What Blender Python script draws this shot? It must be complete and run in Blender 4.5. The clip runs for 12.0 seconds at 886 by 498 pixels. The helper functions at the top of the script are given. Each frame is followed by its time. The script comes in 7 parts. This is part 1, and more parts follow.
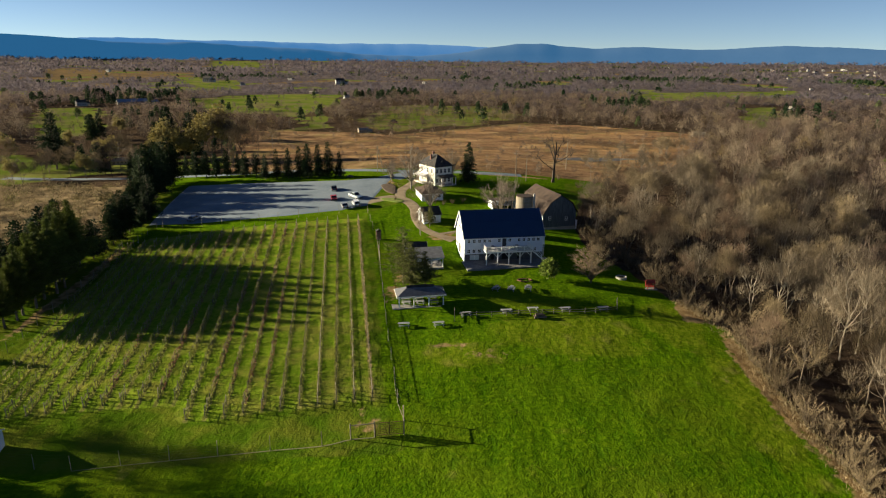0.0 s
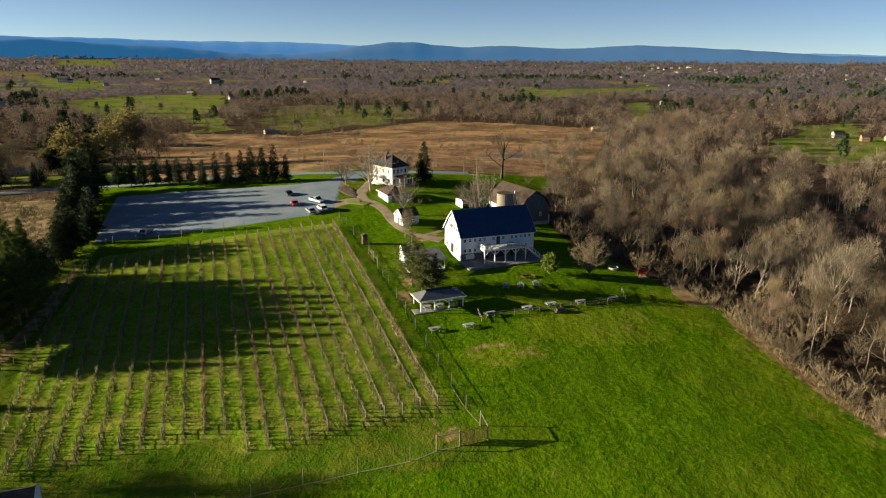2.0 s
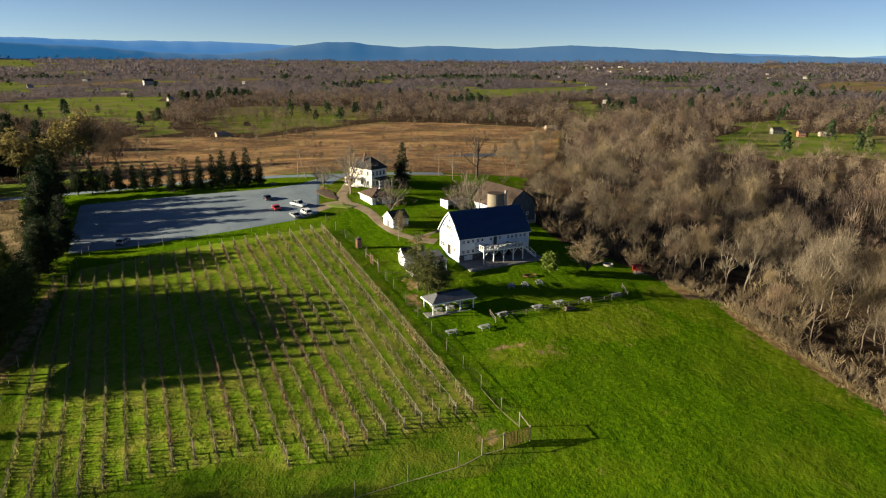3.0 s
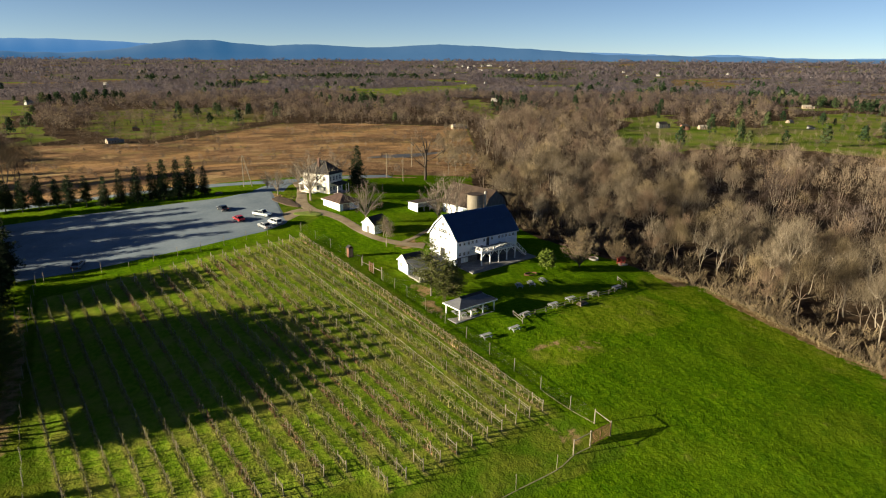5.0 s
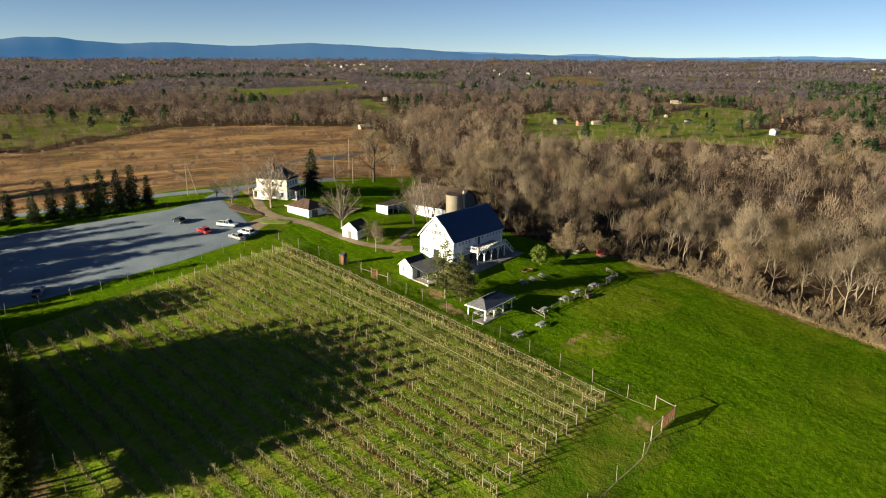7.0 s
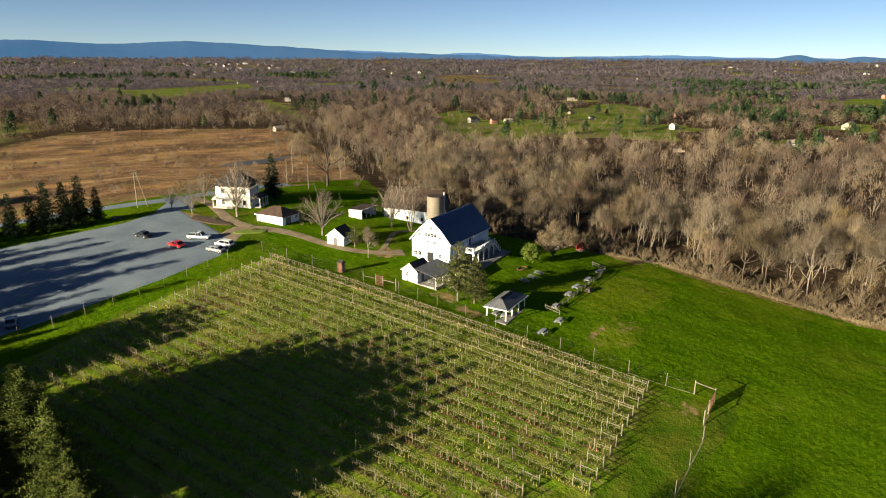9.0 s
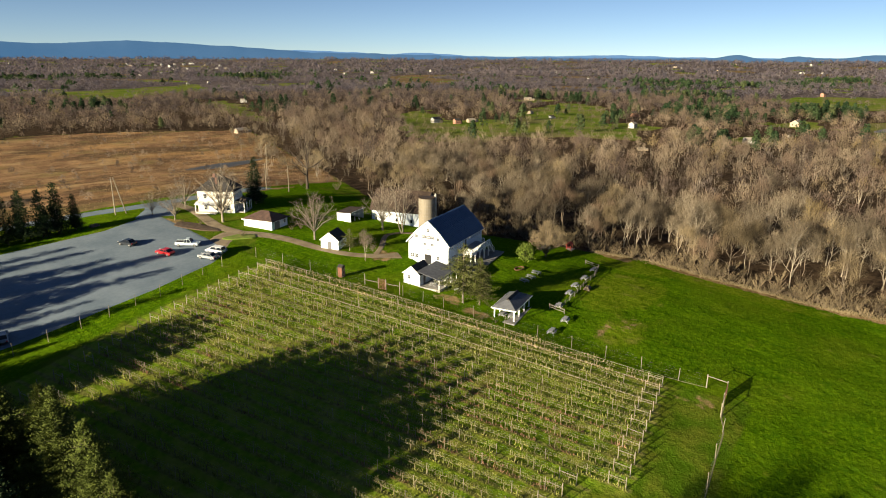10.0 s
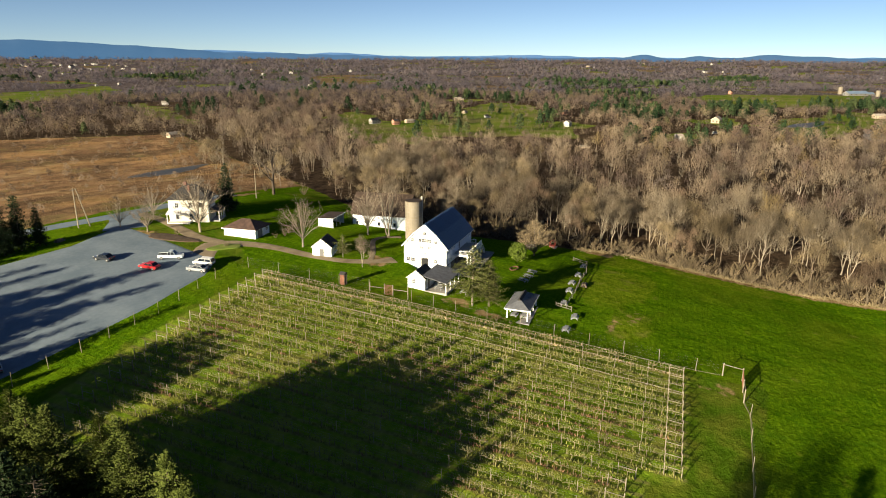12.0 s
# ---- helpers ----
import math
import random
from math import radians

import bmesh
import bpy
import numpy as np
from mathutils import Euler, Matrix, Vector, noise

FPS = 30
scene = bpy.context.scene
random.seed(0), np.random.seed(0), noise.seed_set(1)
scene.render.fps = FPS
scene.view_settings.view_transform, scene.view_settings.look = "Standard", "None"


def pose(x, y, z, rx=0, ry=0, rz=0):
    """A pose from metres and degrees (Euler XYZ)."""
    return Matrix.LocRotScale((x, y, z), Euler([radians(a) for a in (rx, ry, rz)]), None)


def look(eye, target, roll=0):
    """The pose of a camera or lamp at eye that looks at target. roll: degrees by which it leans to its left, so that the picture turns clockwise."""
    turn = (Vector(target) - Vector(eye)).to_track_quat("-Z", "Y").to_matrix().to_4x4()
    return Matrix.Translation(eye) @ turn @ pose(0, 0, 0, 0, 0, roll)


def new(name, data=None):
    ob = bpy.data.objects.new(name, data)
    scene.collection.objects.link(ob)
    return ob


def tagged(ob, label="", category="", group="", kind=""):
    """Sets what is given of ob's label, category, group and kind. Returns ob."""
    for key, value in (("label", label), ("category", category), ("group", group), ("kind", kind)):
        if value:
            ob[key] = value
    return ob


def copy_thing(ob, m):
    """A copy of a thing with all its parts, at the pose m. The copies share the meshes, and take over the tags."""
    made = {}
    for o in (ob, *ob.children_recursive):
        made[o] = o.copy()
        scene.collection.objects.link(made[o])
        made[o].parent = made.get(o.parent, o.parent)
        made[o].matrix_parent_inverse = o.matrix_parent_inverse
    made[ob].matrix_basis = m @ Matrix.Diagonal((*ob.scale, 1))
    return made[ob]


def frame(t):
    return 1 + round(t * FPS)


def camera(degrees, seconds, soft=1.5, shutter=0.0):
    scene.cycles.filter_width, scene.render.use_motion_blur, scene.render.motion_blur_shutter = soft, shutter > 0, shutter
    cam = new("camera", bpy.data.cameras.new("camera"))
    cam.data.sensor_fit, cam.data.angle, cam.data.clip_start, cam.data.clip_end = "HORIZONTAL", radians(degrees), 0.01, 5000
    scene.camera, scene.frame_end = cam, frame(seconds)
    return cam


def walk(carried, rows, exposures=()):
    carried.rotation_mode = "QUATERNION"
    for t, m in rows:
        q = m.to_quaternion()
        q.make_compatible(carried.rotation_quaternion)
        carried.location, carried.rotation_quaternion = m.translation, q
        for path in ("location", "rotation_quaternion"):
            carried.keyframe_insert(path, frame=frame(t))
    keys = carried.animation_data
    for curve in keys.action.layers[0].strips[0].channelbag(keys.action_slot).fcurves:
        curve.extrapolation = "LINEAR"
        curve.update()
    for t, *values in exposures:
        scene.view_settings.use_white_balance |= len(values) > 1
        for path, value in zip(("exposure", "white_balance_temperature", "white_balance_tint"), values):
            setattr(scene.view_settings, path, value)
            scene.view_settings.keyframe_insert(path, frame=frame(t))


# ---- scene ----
cam = camera(68.9, 12.0, soft=1.1)
METRES, EYE, TILT, LEAN, TURN = 150.0, 48.0, -16.5, -0.5, 0.0
ROWS = [
    (0.0, 0.0, 0.0, 0.0, -0.0, 0.0, -0.0),
    (0.5, -0.0466, 0.0036, -0.0, -2.71, -0.02, 0.82),
    (1.0, -0.093, 0.0097, 0.0019, -5.36, -0.11, 1.6),
    (1.5, -0.1385, 0.0175, 0.0042, -8.03, -0.18, 2.39),
    (2.0, -0.1839, 0.028, 0.0089, -10.77, -0.43, 3.15),
    (2.5, -0.228, 0.0403, 0.0126, -13.37, -0.56, 3.92),
    (3.0, -0.2715, 0.0545, 0.018, -16.08, -0.8, 4.69),
    (5.0, -0.4408, 0.1316, 0.0457, -27.1, -2.1, 7.63),
    (5.5, -0.4805, 0.1551, 0.0536, -29.87, -2.51, 8.34),
    (6.0, -0.5189, 0.1805, 0.0614, -32.69, -2.96, 9.02),
    (6.5, -0.5559, 0.2076, 0.0696, -35.49, -3.43, 9.66),
    (7.0, -0.5902, 0.2357, 0.0784, -38.21, -3.93, 10.26),
    (9.0, -0.7004, 0.3479, 0.115, -48.11, -5.97, 12.25),
    (9.5, -0.7221, 0.375, 0.1239, -50.36, -6.45, 12.64),
    (10.0, -0.7412, 0.401, 0.133, -52.44, -6.93, 13.01),
    (10.5, -0.7585, 0.4267, 0.1411, -54.45, -7.39, 13.35),
    (11.0, -0.774, 0.4512, 0.1491, -56.33, -7.84, 13.64),
    (11.5, -0.7878, 0.4743, 0.1569, -58.06, -8.26, 13.94),
    (12.0, -0.8002, 0.4967, 0.1646, -59.74, -8.67, 14.15),
]
walk(cam, [(t, pose(0, 0, EYE, TILT, LEAN, TURN) @ pose(METRES * x, METRES * y, METRES * z, 90 + pitch, roll, yaw)) for t, x, y, z, yaw, pitch, roll in ROWS])

# ---- light ----
SUN_AZ, SUN_EL = 281.5, 13.0   # compass degrees from +y, clockwise; height over the horizon
scene.view_settings.exposure = 1.74
world = bpy.data.worlds.new("clear_evening_sky")
scene.world = world
world.use_nodes = True
wn = world.node_tree.nodes
sky = wn.new("ShaderNodeTexSky")
sky.sky_type = "NISHITA"
sky.sun_disc = False
sky.sun_elevation, sky.sun_rotation = radians(SUN_EL), radians(SUN_AZ)
sky.air_density, sky.dust_density, sky.ozone_density = 0.45, 0.0, 1.5
world.node_tree.links.new(sky.outputs[0], wn["Background"].inputs[0])
wn["Background"].inputs[1].default_value = 0.0315
sun_data = bpy.data.lights.new("sun", "SUN")
sun_data.energy, sun_data.angle, sun_data.color = 5.0, radians(0.55), (1.0, 0.855, 0.58)
sun = new("sun", sun_data)
sa, se = radians(SUN_AZ), radians(SUN_EL)
TO_SUN = Vector((math.sin(sa) * math.cos(se), math.cos(sa) * math.cos(se), math.sin(se)))
sun.matrix_world = look((0, 0, 0), -TO_SUN)
sun.location = (-200, 60, 120)


# ---- small tools ----
class Geo:
    """Collects vertices and faces of one mesh."""

    def __init__(self):
        self.v, self.f, self.m = [], [], []

    def add(self, verts, faces, m=0):
        o = len(self.v)
        self.v += [tuple(p) for p in verts]
        self.f += [tuple(i + o for i in q) for q in faces]
        self.m += [m] * len(faces)
        return self

    def box(self, x0, y0, z0, x1, y1, z1, m=0):
        return self.add([(x0, y0, z0), (x1, y0, z0), (x1, y1, z0), (x0, y1, z0), (x0, y0, z1), (x1, y0, z1), (x1, y1, z1), (x0, y1, z1)],
                        [(3, 2, 1, 0), (4, 5, 6, 7), (0, 1, 5, 4), (1, 2, 6, 5), (2, 3, 7, 6), (3, 0, 4, 7)], m)

    def tube(self, p, q, r0, r1, n=6, m=0, cap=True):
        p, q = Vector(p), Vector(q)
        d = (q - p)
        if d.length < 1e-6:
            return self
        d.normalize()
        a = d.orthogonal().normalized()
        b = d.cross(a)
        vs = []
        for c, r in ((p, r0), (q, r1)):
            vs += [c + (a * math.cos(2 * math.pi * i / n) + b * math.sin(2 * math.pi * i / n)) * r for i in range(n)]
        fs = [(i, (i + 1) % n, n + (i + 1) % n, n + i) for i in range(n)]
        if cap:
            fs += [tuple(range(n - 1, -1, -1)), tuple(range(n, 2 * n))]
        return self.add(vs, fs, m)

    def path(self, pts, r, n=3, m=0):
        """One thin connected tube through many points."""
        P = [Vector(p) for p in pts]
        vs, fs = [], []
        for k, p in enumerate(P):
            d = (P[min(k + 1, len(P) - 1)] - P[max(k - 1, 0)]).normalized()
            a = d.cross(Vector((0, 0, 1))).normalized()
            b = a.cross(d)
            vs += [p + (a * math.cos(2 * math.pi * i / n) + b * math.sin(2 * math.pi * i / n)) * r for i in range(n)]
        for k in range(len(P) - 1):
            fs += [(k * n + i, k * n + (i + 1) % n, (k + 1) * n + (i + 1) % n, (k + 1) * n + i) for i in range(n)]
        return self.add(vs, fs, m)

    def beam(self, p, q, w, h, m=0):
        """A square timber from p to q."""
        p, q = Vector(p), Vector(q)
        d = (q - p).normalized()
        up = Vector((0, 0, 1)) if abs(d.z) < 0.9 else Vector((0, 1, 0))
        a = d.cross(up).normalized() * w / 2
        b = a.cross(d).normalized() * h / 2
        vs = [c + s * a + t * b for c in (p, q) for s, t in ((-1, -1), (1, -1), (1, 1), (-1, 1))]
        return self.add(vs, [(0, 1, 2, 3), (7, 6, 5, 4), (0, 4, 5, 1), (1, 5, 6, 2), (2, 6, 7, 3), (3, 7, 4, 0)], m)

    def prism(self, poly, axis, a, b, m=0):
        """A polygon of 2D points drawn out along an axis ('x', 'y' or 'z') from a to b."""
        n = len(poly)
        put = {"x": lambda p, s: (s, p[0], p[1]), "y": lambda p, s: (p[0], s, p[1]), "z": lambda p, s: (p[0], p[1], s)}[axis]
        vs = [put(p, a) for p in poly] + [put(p, b) for p in poly]
        fs = [(i, (i + 1) % n, n + (i + 1) % n, n + i) for i in range(n)] + [tuple(range(n - 1, -1, -1)), tuple(range(n, 2 * n))]
        return self.add(vs, fs, m)

    def mesh(self, name, mats):
        me = bpy.data.meshes.new(name)
        me.from_pydata(self.v, [], self.f)
        for x in mats:
            me.materials.append(x)
        if len(mats) > 1:
            me.polygons.foreach_set("material_index", self.m)
        bm = bmesh.new()
        bm.from_mesh(me)
        bmesh.ops.recalc_face_normals(bm, faces=bm.faces)
        bm.to_mesh(me)
        bm.free()
        return me


def part(name, geo, mats, parent, label="", at=None):
    """One mesh under a thing or under a part."""
    me = geo if isinstance(geo, bpy.types.Mesh) else geo.mesh(name, mats if isinstance(mats, (list, tuple)) else [mats])
    ob = new(name, me)
    ob.parent = parent
    if at is not None:
        ob.matrix_basis = at
    if label:
        ob["label"] = label
    return ob


def thing(name, m, label, category, group="", kind=""):
    ob = new(name)
    ob.empty_display_size = 0.5
    ob.matrix_basis = m
    return tagged(ob, label, category, group, kind)


def bulk(name, v, tris, mats, mat_index=None):
    """A mesh from numpy arrays of points and triangles."""
    me = bpy.data.meshes.new(name)
    v, tris = np.asarray(v, np.float32), np.asarray(tris, np.int32)
    me.vertices.add(len(v))
    me.vertices.foreach_set("co", v.ravel())
    me.loops.add(tris.size)
    me.loops.foreach_set("vertex_index", tris.ravel())
    me.polygons.add(len(tris))
    me.polygons.foreach_set("loop_start", np.arange(0, tris.size, 3, dtype=np.int32))
    for x in mats:
        me.materials.append(x)
    if mat_index is not None:
        me.polygons.foreach_set("material_index", np.asarray(mat_index, np.int32))
    me.update(calc_edges=True)
    return me


# ---- the lie of the land ----
HILL = (1.255, -0.212, 5.303, -2.905, -0.532, -0.801, -0.23, -0.694, 0.122, -0.305)


def smooth(a, b, x):
    s = np.clip((x - a) / (b - a), 0, 1)
    return s * s * (3 - 2 * s)


def waves(x, y, seed, size):
    """Smooth noise of about -1 to 1, with features of that size in metres."""
    r = np.random.RandomState(seed)
    out = 0.0
    for k in range(9):
        a, f, p = r.uniform(0, 6.28), r.uniform(0.6, 1.9) * 2 * math.pi / (2.0 * size), r.uniform(0, 6.28)
        out = out + np.sin((x * math.cos(a) + y * math.sin(a)) * f + p + 1.3 * np.sin((x * math.sin(a) - y * math.cos(a)) * f * 0.7 + p * 2))
    return out / 4.0


def ground_z(x, y):
    x, y = np.asarray(x, float), np.asarray(y, float)
    d = np.hypot(x, (y - 140) / 1.15)
    k = np.clip(80 / np.maximum(d, 1e-6), 0, 1)
    X, Y = x * k / 60, (y - 140) * k / 60
    c = HILL
    near = c[0] + c[1] * X + c[2] * Y + c[3] * X * X + c[4] * X * Y + c[5] * Y * Y + c[6] * Y**3 + c[7] * X * X * Y + c[8] * X * Y * Y + c[9] * X**3
    s = smooth(85, 235, d)
    far = -4.0 + smooth(500, 1100, d) * (3.0 * waves(x, y, 5, 420.0)) + 46 * smooth(2300, 4400, d)
    z = near * (1 - s) + far * s
    w = 1 - smooth(0.9, 1.7, np.hypot((x - 78) / 23, (y - 334) / 9))
    z = z * (1 - w) - 1.95 * w
    # level ground cut in under the barn and its terrace
    bx, by = (x - 5.5) * math.cos(0.1676) + (y - 147.5) * math.sin(0.1676), -(x - 5.5) * math.sin(0.1676) + (y - 147.5) * math.cos(0.1676)
    out = np.hypot(np.maximum(np.maximum(-0.4 - bx, bx - 21.0), 0), np.maximum(np.maximum(-6.6 - by, by - 6.0), 0))
    w = 1 - smooth(0.3, 3.2, out)
    return z * (1 - w) + 1.0 * w


def gz(x, y):
    return float(ground_z(x, y))


# the farm's own grid: u across the vine rows, v along them
GRID = radians(8.5)
GC, GS = math.cos(GRID), math.sin(GRID)
ROW_GAP, ROW_U = 2.825, 2.88


def from_uv(u, v):
    return u * GC - v * GS, u * GS + v * GC


def inside(x, y, poly):
    """Which points lie in a polygon."""
    x, y = np.asarray(x, float), np.asarray(y, float)
    hit = np.zeros(np.broadcast(x, y).shape, bool)
    for (ax, ay), (bx, by) in zip(poly, poly[1:] + poly[:1]):
        if ay != by:
            hit ^= ((ay > y) != (by > y)) & (x < (bx - ax) * (y - ay) / (by - ay) + ax)
    return hit


def edge_mask(x, y, poly, soft):
    """1 inside, 0 outside, soft across that many metres."""
    d = np.full(np.broadcast(x, y).shape, 1e9)
    for (ax, ay), (bx, by) in zip(poly, poly[1:] + poly[:1]):
        t = np.clip(((x - ax) * (bx - ax) + (y - ay) * (by - ay)) / ((bx - ax)**2 + (by - ay)**2), 0, 1)
        d = np.minimum(d, np.hypot(x - ax - t * (bx - ax), y - ay - t * (by - ay)))
    return smooth(-soft, soft, np.where(inside(x, y, poly), d, -d))


VINE_POLY = [(-9.5, 90.5), (-40, 85.5), (-41, 90.5), (-72, 88.5), (-80, 120), (-80.5, 171), (-55, 175), (-22.5, 179)]
MARSH_POLY = [(-88, 258), (-20, 252), (30, 246), (64, 242), (104, 298), (156, 396), (194, 468), (130, 524), (70, 552), (22, 506), (-35, 455), (-66, 470), (-120, 478), (-150, 465), (-112, 350)]
WOOD_POLY = [(57, 15), (58, 60), (57, 95), (58, 118), (52, 130), (54, 146), (47, 158), (42, 178), (46, 205), (62, 232), (106, 296), (158, 394), (200, 470), (330, 420),
             (240, 330), (250, 260), (290, 200), (330, 80), (345, 15)]
BRUSH_POLY = [(-97, 100), (-93, 185), (-104, 238), (-190, 262), (-260, 250), (-260, 90)]
SITE_POLY = [(57, -60), (58, 118), (52, 130), (54, 146), (47, 158), (42, 178), (46, 205), (64, 240), (-20, 254), (-110, 262), (-98, 100), (-100, -60)]
# open land: rings of corners, grass (1) or straw (0)
FIELDS_WEST = [
    (1, [(-399, 651), (-351, 670), (-225, 430), (-255, 420), (-300, 480)]),
    (1, [(-312, 813), (-286, 915), (-232, 973), (-150, 959), (-118, 760), (-128, 640), (-130, 590), (-160, 610), (-220, 630)]),
    (1, [(-691, 1716), (-640, 1752), (-487, 1394), (-453, 1476), (-325, 1060), (-380, 1050)]),
    (0, [(-1376, 2313), (-1422, 2570), (-827, 2082), (-640, 1752), (-640, 1500), (-820, 1400)]),
    (1, [(-128, 594), (-110, 595), (-85, 490), (-105, 485)]),
    (1, [(-1283, 3733), (-1064, 3851), (-800, 2950), (-1000, 2900)])]
FIELDS_NORTH = [
    (1, [(282, 991), (362, 1128), (467, 1160), (653, 1229), (560, 1050), (370, 920), (255, 850)]),
    (1, [(347, 751), (383, 753), (255, 510), (240, 520)]),
    (0, [(1306, 1304), (1493, 1405), (1277, 1033), (890, 800), (930, 940)])]
FIELDS_EAST = [
    (1, [(268, 381), (345, 429), (407, 366), (402, 290), (409, 263), (325, 212), (310, 270), (285, 292), (240, 280), (226, 326)]),
    (1, [(460, 399), (579, 420), (640, 437), (638, 376), (521, 322), (370, 262), (380, 300), (380, 340)]),
    (1, [(361, 473), (438, 491), (360, 415), (300, 400)]),
    (1, [(893, 270), (1043, 189), (1040, 155), (1219, 4), (780, 30), (760, 100), (770, 160)]),
    (1, [(556, 108), (733, 34), (654, 14), (440, 52), (440, 92)])]
FIELDS = FIELDS_WEST + FIELDS_NORTH + FIELDS_EAST
PARK_POLY = [(-60, 760), (70, 745), (80, 620), (25, 515), (-45, 470), (-75, 560)]
# smaller lawns: middle, half sizes, turn
LAWNS = [(412, 256, 32, 20, 20), (526, 149, 34, 24, 0), (-190, 298, 90, 36, 8), (375, 158, 26, 16, 0), (1320, 200, 90, 40, -40), (-700, 900, 120, 60, 0), (15, 585, 40, 13, 0), (660, 480, 40, 20, -40)]
# houses of the valley: place, sort, width
HOMES_EAST = [(404, 253, 2, 10), (354, 156, 2, 17), (510, 151, 1, 22), (278, 200, 1, 9), (513, 293, 3, 9.5), (897, 304, 0, 21), (1039, 196, 3, 21), (734, 136, 1, 24), (650, 20, 1, 20), (412, 140, 2, 8.5),
              (334, 399, 0, 14), (338, 380, 3, 16), (358, 379, 1, 14), (654, 489, 1, 18), (441, 345, 0, 8), (473, 385, 1, 12), (873, 929, 2, 14), (1185, 18, 4, 75)]
HOMES_WEST = [(-471, 1338, 0, 32), (-369, 1224, 2, 22), (-125, 857, 2, 20), (-193, 985, 1, 18), (-378, 690, 0, 18), (-342, 727, 4, 38), (-204, 1320, 0, 32), (-40, 539, 3, 10.5), (-57, 470, 1, 14), (-159, 318, 1, 14.5),
              (-340, 1490, 0, 20), (-1118, 3371, 2, 36), (-135, 1756, 2, 15), (-38, 1352, 2, 18)]
HOMES_NORTH = [(379, 720, 2, 17), (180, 458, 1, 16.5), (628, 1219, 2, 13), (425, 2653, 2, 26), (367, 1889, 2, 19), (990, 1913, 2, 20), (681, 1229, 2, 15), (819, 1730, 2, 18), (371, 1790, 0, 15), (424, 2528, 2, 23),
               (1350, 1512, 2, 26), (1518, 1557, 2, 26), (1817, 2029, 2, 26), (1489, 2793, 2, 27), (1492, 2682, 0, 32), (1643, 2896, 2, 30), (1664, 2853, 2, 32), (1746, 2923, 0, 32), (1708, 2643, 2, 28)]
# evergreen stands: middle, half sizes, turn
STANDS = [(-70, 865, 48, 20, 0), (4, 1505, 110, 32, 0), (284, 2760, 100, 60, 0), (956, 3220, 150, 80, 0), (1320, 2790, 150, 80, 0), (947, 1450, 110, 50, -20), (1566, 1746, 250, 90, -30),
          (695, 742, 45, 28, -30), (460, 1580, 260, 65, -5), (160, 1243, 60, 28, 0), (193, 716, 27, 18, 0), (670, 497, 42, 14, -40), (451, 513, 9, 9, 0), (670, 418, 26, 17, -30), (479, 290, 13, 11, 0),
          (1250, 420, 240, 60, -38), (1500, 560, 160, 50, -38), (505, 205, 34, 18, -30), (582, 281, 13, 12, 0), (850, 340, 70, 25, -40), (700, 270, 40, 18, -30), (760, 616, 60, 22, -35),
          (-135, 360, 26, 16, 0), (-300, 560, 40, 10, 0), (-380, 800, 60, 18, 0), (620, 150, 60, 40, 0), (800, 40, 70, 50, 0), (-520, 1700, 160, 50, 0), (-900, 2300, 200, 90, 0), (560, 242, 60, 22, -30), (332, 605, 24, 12, 0), (314, 165, 15, 9, 0), (465, 196, 17, 12, 0), (629, 417, 15, 9, 0), (439, 282, 11, 8, 0), (319, 141, 6, 6, 0), (377, 80, 20, 14, 0), (302, 575, 20, 12, 0), (342, 603, 11, 9, 0), (321, 184, 14, 10, 0), (1052, 1535, 120, 40, 0), (1900, 280, 190, 90, 0), (-230, 552, 14, 9, 0), (-393, 698, 48, 12, 0), (624, 336, 12, 8, 0)]


def ellipses(x, y, rows, soft=0.12, wob=0.15):
    """How far inside any of some turned ellipses (0 to 1)."""
    out = np.zeros(np.shape(x))
    for cx, cy, a, b, turn in rows:
        c, s = math.cos(radians(turn)), math.sin(radians(turn))
        px, py = ((x - cx) * c + (y - cy) * s) / a, (-(x - cx) * s + (y - cy) * c) / b
        out = np.maximum(out, 1 - smooth(1 - soft, 1 + soft, np.sqrt(px * px + py * py) + wob * waves(x, y, 31, 25.0)))
    return out


def clearing(x, y):
    """How open the land is (0 to 1), and how green."""
    wx, wy = x + 9 * waves(x, y, 21, 30.0), y + 9 * waves(x, y, 22, 30.0)
    green = np.maximum(ellipses(x, y, LAWNS, 0.25, 0.42), 0.5 * edge_mask(wx, wy, PARK_POLY, 12.0))
    straw = np.zeros(np.shape(x))
    for g, ring in FIELDS:
        soft = 5.0 if min(p[1] for p in ring) < 900 else 14.0
        e = edge_mask(wx, wy, ring, soft)
        if g:
            green = np.maximum(green, e)
        else:
            straw = np.maximum(straw, e)
    d = np.hypot(x, y)
    n = smooth(0.66, 0.85, waves(x, y, 77, 150.0) - 0.08 * waves(x, y, 12, 40.0)) * smooth(900, 1200, d)
    n2 = smooth(0.72, 0.9, waves(x, y, 78, 210.0)) * smooth(1000, 1300, d)
    return np.maximum(np.maximum(green, straw), np.maximum(n, n2)), np.maximum(green, n)


